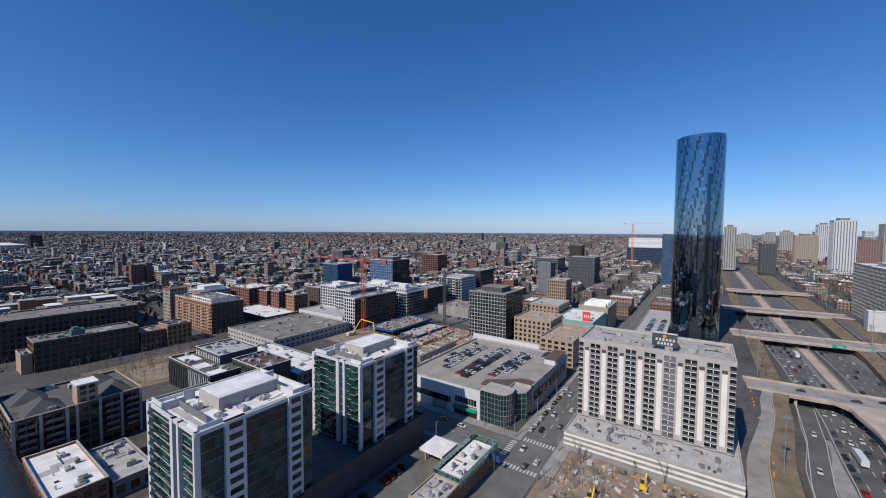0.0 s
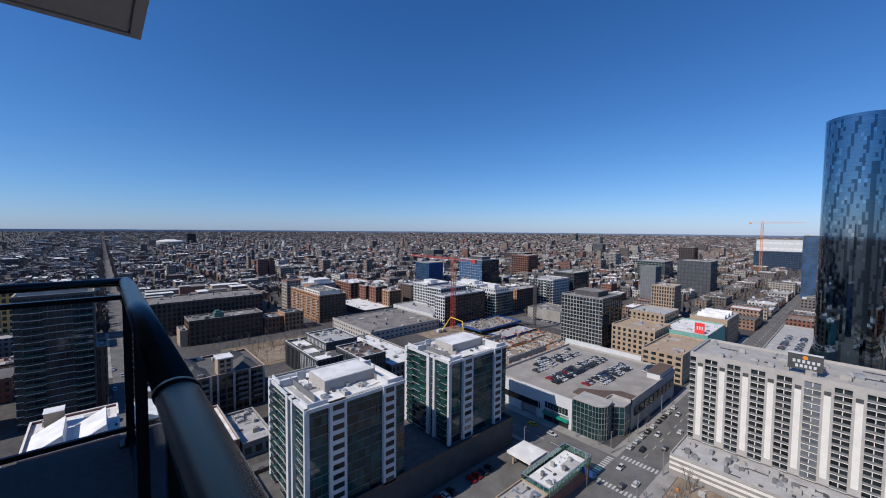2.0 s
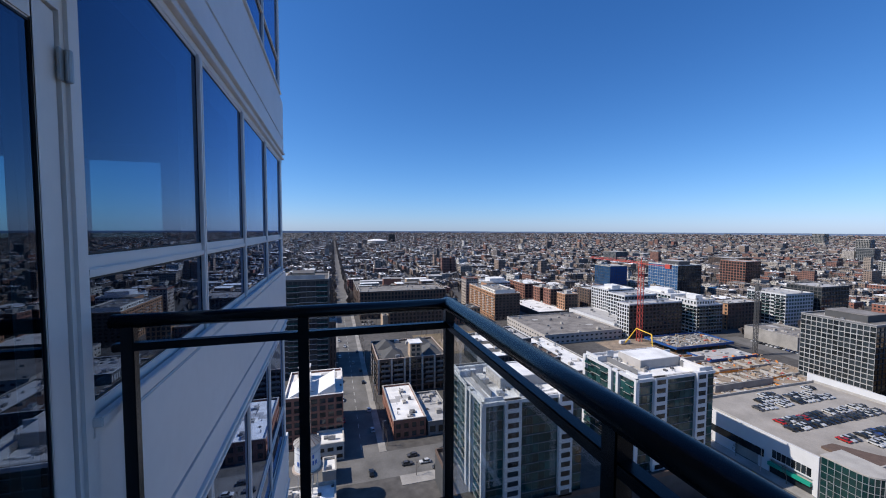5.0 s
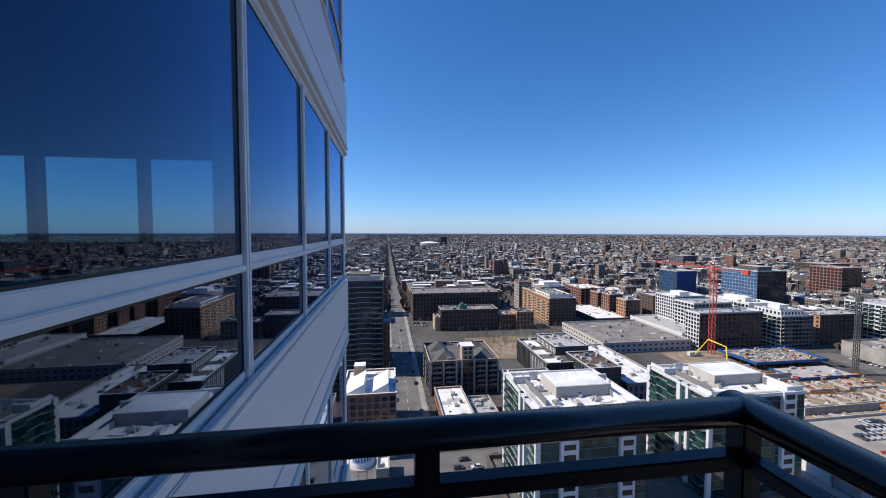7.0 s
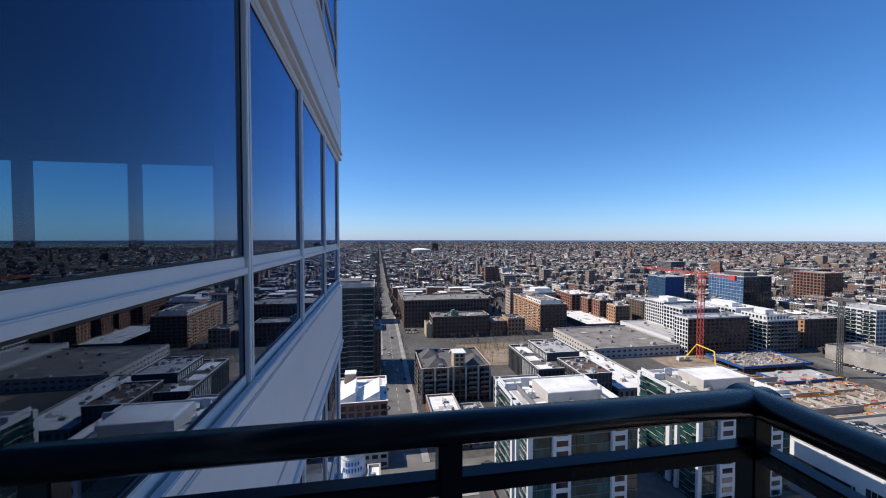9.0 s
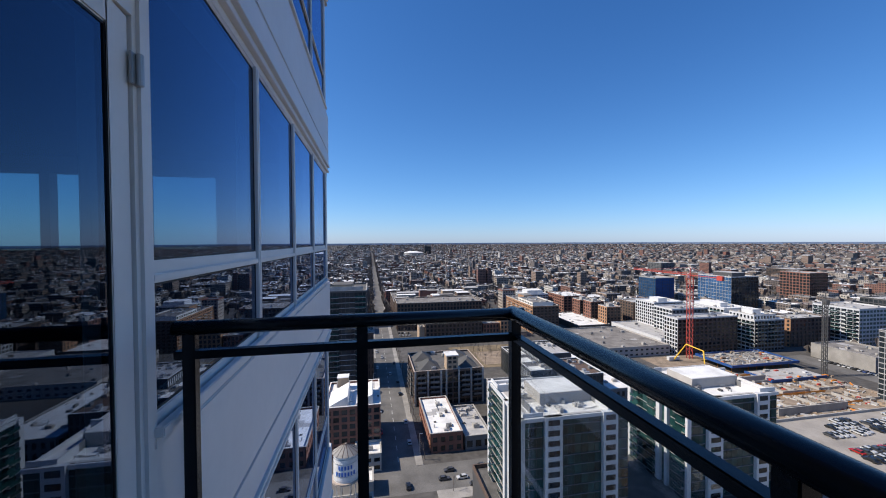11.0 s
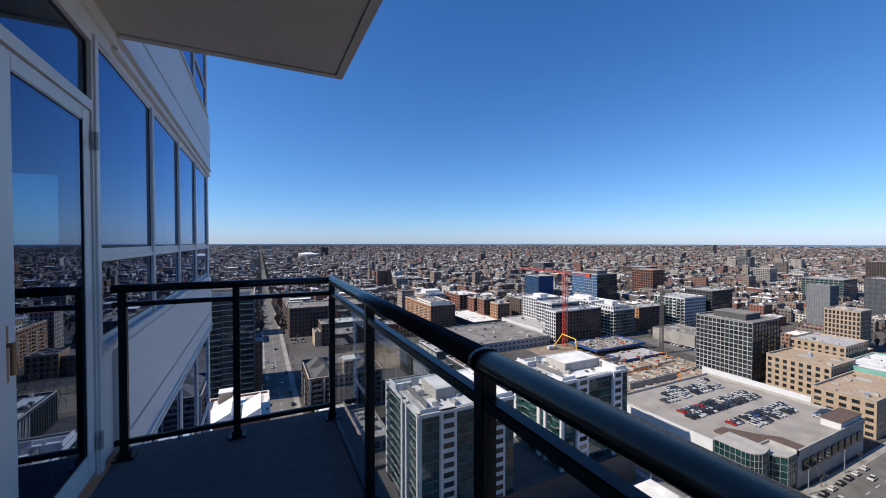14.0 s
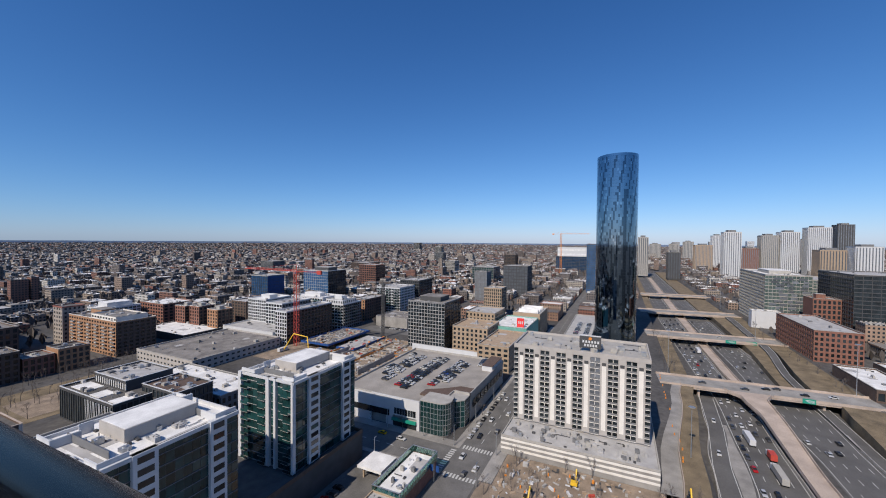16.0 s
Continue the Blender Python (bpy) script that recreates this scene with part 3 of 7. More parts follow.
def offset_lines(rows, share, dash=0.0):
    """Painted line at a share of a road's width."""
    o = Mesh()
    for (xa, la, ra, za), (xb, lb, rb, zb) in zip(rows, rows[1:]):
        n = max(1, int((xb - xa) / (12.0 if dash else 18.0)))
        for k in range(n):
            u0, u1 = k / n, (k + (dash or 1.0)) / n
            q = []
            for u in (u0, u1):
                s = u * u * (3 - 2 * u)
                q.append((xa + (xb - xa) * u, (la + (lb - la) * s) + share * ((ra + (rb - ra) * s) - (la + (lb - la) * s)), za + (zb - za) * u + 0.02))
            (x0, y0, z0), (x1, y1, z1) = q
            o.faces([(x0, y0 - 0.14, z0), (x1, y1 - 0.14, z1), (x1, y1 + 0.14, z1), (x0, y0 + 0.14, z0)], [(0, 1, 2, 3)])
    return o


MAIN = [(150, -48, -70, ZE + 0.08), (210, -54, -72, ZE + 0.08), (290, -57, -75, ZE + 0.08), (350, -53, -71, ZE + 0.08), (440, -50, -70, ZE + 0.08), (600, -46, -68, ZE + 0.08), (1400, -46, -68, ZE + 0.08)]
EXIT = [(150, -36.5, -45, ZE + 0.10), (203, -40.5, -48, ZE + 0.10), (245, -46, -53.5, ZE + 0.10), (290, -49, -57, ZE + 0.10)]
RIGHT = [(150, -83, -104, ZE + 0.06), (225, -85, -106, ZE + 0.06), (290, -82, -109, ZE + 0.06), (360, -84, -107, ZE + 0.06), (450, -82, -103, ZE + 0.06), (600, -80, -102, ZE + 0.06), (1400, -80, -102, ZE + 0.06)]
SLIP = [(225, -107, -113, ZE + 0.2), (290, -108, -114, ZE + 1.5), (330, -107, -112, Z0 - 2.0), (430, -117, -123, Z0 + 0.14), (600, -121, -128, Z0 + 0.14)]
ribbon("road_7", "worn grey asphalt expressway carriageway", MAIN, M_HWY)
ribbon("road_8", "second worn asphalt expressway carriageway", RIGHT, M_HWY)
ribbon("road_9", "asphalt exit lane beside the carriageway", EXIT, M_HWY)
ribbon("road_11", "curving asphalt slip road up to the bridges", SLIP, M_HWY, thick=3.0)
ribbon("road_12", "gravelly gore with worn paint", [(150, -45, -48, ZE + 0.07), (210, -48, -54, ZE + 0.07), (250, -53.6, -56.5, ZE + 0.07)], M_PAVE)
RAMP = [(150, -71.5, -80, ZE + 0.8), (205, -72.5, -80, ZE + 2.2), (255, -72.5, -81.5, Z0 - 1.2), (280, -69, -81.5, Z0 + 0.05), (291, -62, -86, Z0 + 0.10)]
ribbon("road_13", "tan concrete ramp down from the bridge", RAMP, M_TANCONC, thick=1.2)
MEDIAN = [(306, -76, -80, ZE + 1.2), (350, -72.5, -79, ZE + 0.8), (440, -71, -78, ZE + 0.8), (600, -69, -78, ZE + 0.8), (1200, -69, -78, ZE + 0.8)]
ribbon("road_14", "tan concrete median lane between low walls", MEDIAN, M_TANCONC)
SERVICE = [(120, -12, -20, Z0 + 0.06), (180, -19, -26, Z0 + 0.06), (266, -31, -36, Z0 + 0.06), (292, -34, -39, Z0 + 0.06)]
ribbon("road_10", "pale concrete service lane beside the hotel", SERVICE, M_PAVE, thick=0.6)
ribbon("grass_verge", "strip of dry winter grass", [(120, -20, -30, Z0 + 0.04), (184, -26.5, -35, Z0 + 0.04), (266, -36, -43, Z0 + 0.04), (292, -39, -46, Z0 + 0.04)], M_GRASS, "verge", DEEP + 0.5)
ribbon("grass_verge_1", "dry grass bank beyond the bridge", [(308, -30, -46, Z0 - 1.0), (430, -28, -46, Z0 - 1.0)], M_GRASS, "verge", DEEP)
ribbon("grass_verge_2", "dry grass slope by the expressway", [(150, -108, -136, Z0 - 5.0), (225, -113, -138, Z0 - 3.6), (270, -115, -140, Z0 - 0.5), (290, -117, -140, Z0 + 0.02)], M_GRASS, "verge", DEEP)
ribbon("grass_verge_3", "dry grass between slip road and carriageway", [(308, -112.5, -136, Z0 + 0.02), (430, -123.5, -137, Z0 + 0.02), (600, -128.5, -137, Z0 + 0.02)], M_GRASS, "verge", DEEP)
ribbon("grass_verge_4", "dry grass bank sloping to the expressway", [(308, -100, -107, ZE + 3.0), (430, -106, -117, Z0 - 1.4), (600, -108, -121, Z0 - 1.4)], M_GRASS, "verge", DEEP)
ribbon("grass_verge_5", "dry grass bank along the far expressway", [(600, -36, -46, ZE + 3.0), (1400, -36, -46, ZE + 3.0)], M_GRASS, "verge", 3.5)
ribbon("grass_verge_6", "dry grass slope along the far expressway", [(600, -103, -132, ZE + 3.0), (1400, -103, -132, ZE + 3.0)], M_GRASS, "verge", 3.5)
for rows, shares in ((MAIN, (0.25, 0.5, 0.75)), (RIGHT, (0.22, 0.42, 0.62, 0.82))):
    for s in shares:
        q = offset_lines(rows, s, 0.33)
        tagged(new("lane_line", q.data("lane_line", M_LINE)), "white dashed lane line of the expressway", "road markings", "expressway lane lines", "structure")
for rows in (MAIN, RIGHT, EXIT, SLIP):
    for s in (0.05, 0.95):
        q = offset_lines(rows, s)
        tagged(new("edge_line", q.data("edge_line", M_LINE)), "worn white edge line of the expressway", "road markings", "expressway edge lines", "structure")


def barrier(rows, share, h, label, m=M_TANCONC):
    o = Mesh()
    for (xa, la, ra, za), (xb, lb, rb, zb) in zip(rows, rows[1:]):
        for k in range(6):
            pts = []
            for u in (k / 6.0, (k + 1) / 6.0):
                s = u * u * (3 - 2 * u)
                l0, r0 = la + (lb - la) * s, ra + (rb - ra) * s
                pts.append((xa + (xb - xa) * u, l0 + share * (r0 - l0), za + (zb - za) * u))
            (x0, y0, z0), (x1, y1, z1) = pts
            w, t = 0.34, 0.16
            o.faces([(x0, y0 - w, z0 - 0.4), (x1, y1 - w, z1 - 0.4), (x1, y1 + w, z1 - 0.4), (x0, y0 + w, z0 - 0.4), (x0, y0 - t, z0 + h), (x1, y1 - t, z1 + h), (x1, y1 + t, z1 + h), (x0, y0 + t, z0 + h)],
                    [(0, 1, 5, 4), (2, 3, 7, 6), (4, 5, 6, 7)])
    tagged(new("concrete_barrier", o.data("concrete_barrier", m)), label, "barrier", "expressway barriers")


barrier(RAMP, 0.02, 1.0, "tan concrete barrier along the ramp")
barrier(RAMP, 0.98, 1.0, "tan concrete barrier along the ramp")
barrier(MEDIAN, 0.0, 1.1, "tan concrete barrier along the median lane")
barrier(MEDIAN, 1.0, 1.1, "tan concrete barrier along the median lane")
barrier(EXIT, -0.06, 1.2, "pale concrete barrier along the exit lane", M_CONC)
barrier(RIGHT, 1.03, 0.9, "pale concrete barrier along the carriageway", M_CONC)
barrier(SERVICE, 1.02, 0.9, "tan concrete barrier along the service lane")
barrier(MAIN, 1.0, 0.9, "pale concrete barrier along the carriageway", M_CONC)
ov_group = "bridges over the expressway"
for x0, w, turn in ((289.5, 20, 3.5), (432, 25, 5.0), (574, 26, 6.0), (758, 24, 6.0)):
    br = thing("road_bridge", "tan concrete road bridge with low parapets", "bridge", ov_group, (x0, -87, Z0))
    br.rotation_euler = (0, 0, radians(turn))
    part("deck", Mesh().box(0, w, -52, 60, -1.5, 0.12), M_TANCONC, br)
    part("carriageway", Mesh().box(2.2, w - 2.2, -52, 60, 0.12, 0.15), M_PAVE, br)
    part("parapet", Mesh().box(0, 0.4, -52, 0.4, 0.12, 1.15).box(0, 0.4, 25, 60, 0.12, 1.15) if x0 < 300 else Mesh().box(0, 0.4, -52, 60, 0.12, 1.15), M_TANCONC, br)
    part("parapet", Mesh().box(w - 0.4, w, -52, 60, 0.12, 1.15), M_TANCONC, br)
    part("fascia", Mesh().box(-0.25, 0, -52, 60, -0.5, 0.1), M_TANCONC, br)
    for y in (-24, 8, 38):
        part("pier", Mesh().box(w / 2 - 8, w / 2 + 8, y - 0.6, y + 0.6, -6.6, -1.5), M_TANCONC, br)
    HEROES.append((x0, x0 + w, -140, -26))
HEROES.append((150, 620, -138, -12))
HEROES.append((620, 1500, -135, -36))

# ---- buildings ----
def facade(parent, side, c, a0, a1, z0, z1, cols, rows, pier, band, wall, glass, depth=0.35, singly=True, shelf=0.0):
    """A face of piers and floor bands with a pane set back in each opening."""
    def bx(m, p0, p1, q0, q1, r0, r1):
        if side == "-x":
            m.box(c + p0, c + p1, q0, q1, r0, r1)
        elif side == "+y":
            m.box(q0, q1, c - p1, c - p0, r0, r1)
        else:
            m.box(q0, q1, c + p0, c + p1, r0, r1)
    cw, rh = (a1 - a0) / cols, (z1 - z0) / rows
    us, zs = [a0], [z0]
    for i in range(cols):
        us += [a0 + i * cw + pier / 2, a0 + (i + 1) * cw - pier / 2]
    for j in range(rows):
        zs += [z0 + j * rh + band / 2, z0 + (j + 1) * rh - band / 2]
    us, zs = us + [a1], zs + [z1]
    flip = -1 if side == "+y" else 1
    put = (lambda q, a, z: (c + q, a, z)) if side == "-x" else (lambda q, a, z: (a, c + flip * q, z))
    n = len(us)
    vs = [put(0.0, a, z) for z in zs for a in us] + [put(depth, a, z) for z in zs for a in us]
    fs, back = [], n * len(zs)
    for j in range(len(zs) - 1):
        for i in range(n - 1):
            o = j * n + i
            ring = (o, o + 1, o + n + 1, o + n)
            if i % 2 and j % 2:
                fs += [(ring[k], ring[(k + 1) % 4], back + ring[(k + 1) % 4], back + ring[k]) for k in range(4)]
            else:
                fs.append(ring if side == "-y" else ring[::-1])
    grid = Mesh()
    grid.faces(vs, fs)
    part("facade", grid, wall, parent)
    if not singly:
        m = Mesh()
        bx(m, depth - 0.06, depth - 0.02, a0, a1, z0, z1)
        part("glazing", m, glass, parent)
        return
    m = Mesh()
    if side == "-x":
        m.box(depth - 0.06, depth - 0.02, -cw / 2, cw / 2, -rh / 2, rh / 2)
    else:
        m.box(-cw / 2, cw / 2, depth - 0.06, depth - 0.02, -rh / 2, rh / 2)
    me = m.data("window", glass)
    for i in range(cols):
        for j in range(rows):
            w = new("window", me)
            w.parent = parent
            q, z = a0 + (i + 0.5) * cw, z0 + (j + 0.5) * rh
            w.location = (c, q, z) if side == "-x" else (q, c, z)


def parapet(parent, x0, x1, y0, y1, zt, wall, h=0.9, t=0.4, name="parapet"):
    m = Mesh().box(x0, x1, y0, y0 + t, zt - h, zt).box(x0, x1, y1 - t, y1, zt - h, zt).box(x0, x0 + t, y0 + t, y1 - t, zt - h, zt).box(x1 - t, x1, y0 + t, y1 - t, zt - h, zt)
    part(name, m, wall, parent)


def roof_units(parent, x0, x1, y0, y1, z, n, seed, big=3.0):
    r = random.Random(seed)
    for _ in range(n):
        w, d, h = r.uniform(0.8, big), r.uniform(0.8, big), r.uniform(0.6, 1.9)
        x, y = r.uniform(x0 + 1, max(x0 + 1.1, x1 - w - 1)), r.uniform(y0 + 1, max(y0 + 1.1, y1 - d - 1))
        m = Mesh().box(x, x + w, y, y + d, z + 0.15, z + h).box(x + 0.1, x + w - 0.1, y + 0.1, y + d - 0.1, z, z + 0.15)
        m.tube((x + w / 2, y + d / 2, z + h), (x + w / 2, y + d / 2, z + h + 0.25), min(w, d) * 0.33, 8)
        part("roof_unit", m, r.choice((M_METAL, M_GREYROOF, M_GREYWALL, M_CONC)), parent)
    if n < 3:
        return
    vents = Mesh()
    for _ in range(3 + n):
        x, y, q = r.uniform(x0 + 1, x1 - 1), r.uniform(y0 + 1, y1 - 1), r.random()
        if q < 0.45:
            vents.tube((x, y, z), (x, y, z + r.uniform(0.5, 1.3)), r.uniform(0.1, 0.28), 6, 0)
        elif q < 0.7:
            vents.box(x, x + r.uniform(0.6, 1.4), y, y + r.uniform(0.6, 1.4), z, z + r.uniform(0.3, 0.7), 1)
        elif q < 0.85:
            vents.box(x, min(x1 - 0.6, x + r.uniform(2, 9)), y, y + 0.18, z + 0.15, z + 0.4, 0)
        else:
            vents.box(x, x + 0.2, y, min(y1 - 0.6, y + r.uniform(2, 9)), z + 0.15, z + 0.4, 1)
    for k in range(2):
        x, y = r.uniform(x0 + 1, max(x0 + 1.1, x1 - 9)), r.uniform(y0 + 1, max(y0 + 1.1, y1 - 9))
        vents.box(x, min(x1 - 0.7, x + r.uniform(3, 8)), y, min(y1 - 0.7, y + r.uniform(3, 8)), z, z + 0.03 + 0.012 * k, 2)
    tagged(part("roof_vents", vents, [M_METAL, M_DKWALL, M_GREYROOF], parent), kind="stuff")


def building(name, label, x0, x1, y0, y1, zt, wall, roof, faces=(), zb=STREET, units=4, group="", reserve=True, penthouse=None, category="building", coping=None):
    """A block with a parapet, a sunk roof, roof plant and faces of recessed windows: (side, cols, rows, pier, band, glass)."""
    b = thing(name, label, category, group, ((x0 + x1) / 2, (y0 + y1) / 2, zb))
    b.location = (0, 0, 0)
    d = 0.35
    dx = d if any(f[0] == "-x" for f in faces) else 0
    dy = d if any(f[0] == "-y" for f in faces) else 0
    dy1 = d if any(f[0] == "+y" for f in faces) else 0
    part("wall", Mesh().box(x0 + dx, x1, y0 + dy, y1 - dy1, zb - 2, zt - 0.9), wall, b)
    parapet(b, x0, x1, y0, y1, zt, wall)
    part("roof", Mesh().box(x0 + 0.4, x1 - 0.4, y0 + 0.4, y1 - 0.4, zt - 0.9, zt - 0.82), roof, b)
    e = 0.14
    cop = Mesh().box(x0 - e, x1 + e, y0 - e, y0 + 0.45, zt, zt + 0.22).box(x0 - e, x1 + e, y1 - 0.45, y1 + e, zt, zt + 0.22).box(x0 - e, x0 + 0.45, y0 + 0.45, y1 - 0.45, zt, zt + 0.22).box(x1 - 0.45, x1 + e, y0 + 0.45, y1 - 0.45, zt, zt + 0.22)
    part("coping", cop, coping or M_CONC, b)
    # Own skins set one face's tone; some on -y put its shade into colour.
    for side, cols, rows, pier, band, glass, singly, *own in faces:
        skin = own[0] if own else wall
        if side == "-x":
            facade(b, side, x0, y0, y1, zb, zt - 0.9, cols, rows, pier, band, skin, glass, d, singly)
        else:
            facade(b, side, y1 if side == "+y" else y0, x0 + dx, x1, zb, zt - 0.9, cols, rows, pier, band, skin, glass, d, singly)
    if penthouse:
        px0, px1, py0, py1, ph, pm = penthouse
        part("penthouse", Mesh().box(px0, px1, py0, py1, zt - 0.82, zt + ph), pm, b)
        part("penthouse_roof", Mesh().box(px0 - 0.2, px1 + 0.2, py0 - 0.2, py1 + 0.2, zt + ph, zt + ph + 0.25), roof, b)
    roof_units(b, x0, x1, y0, y1, zt - 0.82, units, hash((round(x0), round(y0))) % 9973)
    if reserve:
        HEROES.append((x0 - 1, x1 + 1, y0 - 1, y1 + 1))
    return b


def balconies(parent, side, c, spans, z0, z1, rows, slab, glass, out=1.5):
    """Stacks of balconies: a slab and a glass front at each floor over each span."""
    rh = (z1 - z0) / rows
    for j in range(1, rows):
        z = z0 + j * rh
        for a, b in spans:
            s, g = Mesh(), Mesh()
            if side == "-x":
                s.box(c - out, c, a, b, z - 0.15, z + 0.15)
                g.box(c - out, c - out + 0.06, a, b, z + 0.15, z + 1.2)
            else:
                s.box(a, b, c - out, c, z - 0.15, z + 0.15)
                g.box(a, b, c - out, c - out + 0.06, z + 0.15, z + 1.2)
            part("balcony_front", g, glass, part("balcony", s, slab, parent))


# hotel slab on its podium
hotel = thing("hotel", "pale concrete hotel slab with cream pilasters and dark window bays", "hotel")
HX, HY0, HY1, HZ0, HZ1 = 177.0, -14.5, 42.5, -82.0, -46.6
HEROES.append((158, 216, -20, 44))
part("podium", Mesh().box(160, 214, -17, 43.5, STREET - 1, -83.2), M_PAVE, hotel)
part("podium_roof", Mesh().box(160.5, 213.5, -16.5, 43, -83.2, -83.1), M_GREYROOF, hotel)
for z in (-84.4, -86.4, -88.4):
    part("band", Mesh().box(159.85, 160, -17, 43.5, z, z + 0.9), M_CREAM, hotel)
parapet(hotel, 160, 214, -17, 43.5, -82.5, M_CONC, 0.7)
roof_units(hotel, 161, 176, -15, 42, -83.1, 34, 5, 2.2)
part("body", Mesh().box(HX + 0.9, 205, HY0, HY1, HZ0 - 1.2, HZ1 - 1.0), M_TAUPE, hotel)
part("roof", Mesh().box(HX + 0.5, 204.6, HY0 + 0.4, HY1 - 0.4, HZ1 - 1.0, HZ1 - 0.9), M_CONC, hotel)
parapet(hotel, HX, 205, HY0, HY1, HZ1, M_TAUPE, 1.9, 0.5)
roof_units(hotel, HX + 1, 204, HY0, HY1, HZ1 - 0.9, 16, 9)
pitch = (HY1 - HY0) / 8.0
ROWS = 14
rh = (HZ1 - 1.9 - HZ0) / ROWS
PW = 1.55      # half a pilaster
BW = pitch / 2 - PW
wm = Mesh().box(0.72, 0.76, -BW * 0.46, BW * 0.46, 0.1, rh - 0.3).data("window", M_DKGLASS)
wg = Mesh().box(0.30, 0.34, -BW * 0.46, BW * 0.46, 0.1, rh - 0.3).data("window", M_STRIPE)
bal = Mesh().box(0.02, 0.9, -BW, BW, -0.16, 0.06).data("balcony_slab", M_CREAM)
ral = Mesh().box(0.05, 0.09, -BW, BW, 0.06, 0.85).data("balcony_rail", M_GREYWALL)
div = Mesh().box(0.25, 0.9, -0.11, 0.11, 0, HZ1 - 1.9 - HZ0).data("mullion", M_CREAM)
for k in range(8):
    yc = HY0 + pitch * (k + 0.5)
    part("pilaster", Mesh().box(HX, HX + 0.95, yc - PW, yc + PW, HZ0, HZ1 - 1.9), M_TAUPE, hotel)
    part("inset_panel", Mesh().box(HX - 0.05, HX, yc - 0.85, yc + 0.85, HZ0 + 2.2, HZ1 - 5.4), M_CREAM, hotel, "cream inset panel")
    part("vent", Mesh().box(HX - 0.05, HX, yc - 0.85, yc + 0.85, HZ1 - 5.2, HZ1 - 3.9), M_DKWALL, hotel)
for k in range(9):
    yc = HY0 + pitch * k
    edge = k in (0, 8)
    cy = yc + (BW / 2 if k == 0 else -BW / 2 if k == 8 else 0)
    if not edge:
        dv = new("mullion", div)
        dv.parent, dv.location = hotel, (HX, cy, HZ0)
    for j in range(ROWS):
        zz = HZ0 + j * rh
        for s in ([cy] if edge else [cy - BW / 2, cy + BW / 2]):
            w = new("window", wg if k == 3 else wm)
            w.parent, w.location = hotel, (HX, s, zz)
        for nm, me in (("balcony_slab", bal), ("balcony_rail", ral)):
            q = new(nm, me)
            q.parent, q.location = hotel, (HX, cy, zz)
            q.scale = (1, 0.5 if edge else 1, 1)
sign = thing("rooftop_sign", "dark rooftop sign with white bars and a red mark", "sign")
part("board", Mesh().box(181.0, 181.6, 4.8, 13.8, -46.0, -40.6), M_DKWALL, sign)
part("cap", Mesh().box(180.9, 181.7, 4.8, 13.8, -40.6, -40.2), M_WHITEP, sign)
part("mark", Mesh().tube((180.99, 9.3, -41.7), (180.94, 9.3, -41.7), 0.7, 12), M_ORANGE, sign)
for y0, y1, z in ((5.6, 13.0, -43.6), (6.4, 12.2, -45.2)):
    n = 6 if z > -44 else 5
    for i in range(n):
        a = y0 + (y1 - y0) * i / n
        part("bar", Mesh().box(180.93, 181.0, a, a + 0.75, z, z + 1.05), M_WHITEP, sign)
for y in (5.4, 9.3, 13.2):
    part("strut", Mesh().box(181.6, 181.8, y, y + 0.2, -47.5, -41), M_DKWALL, sign)


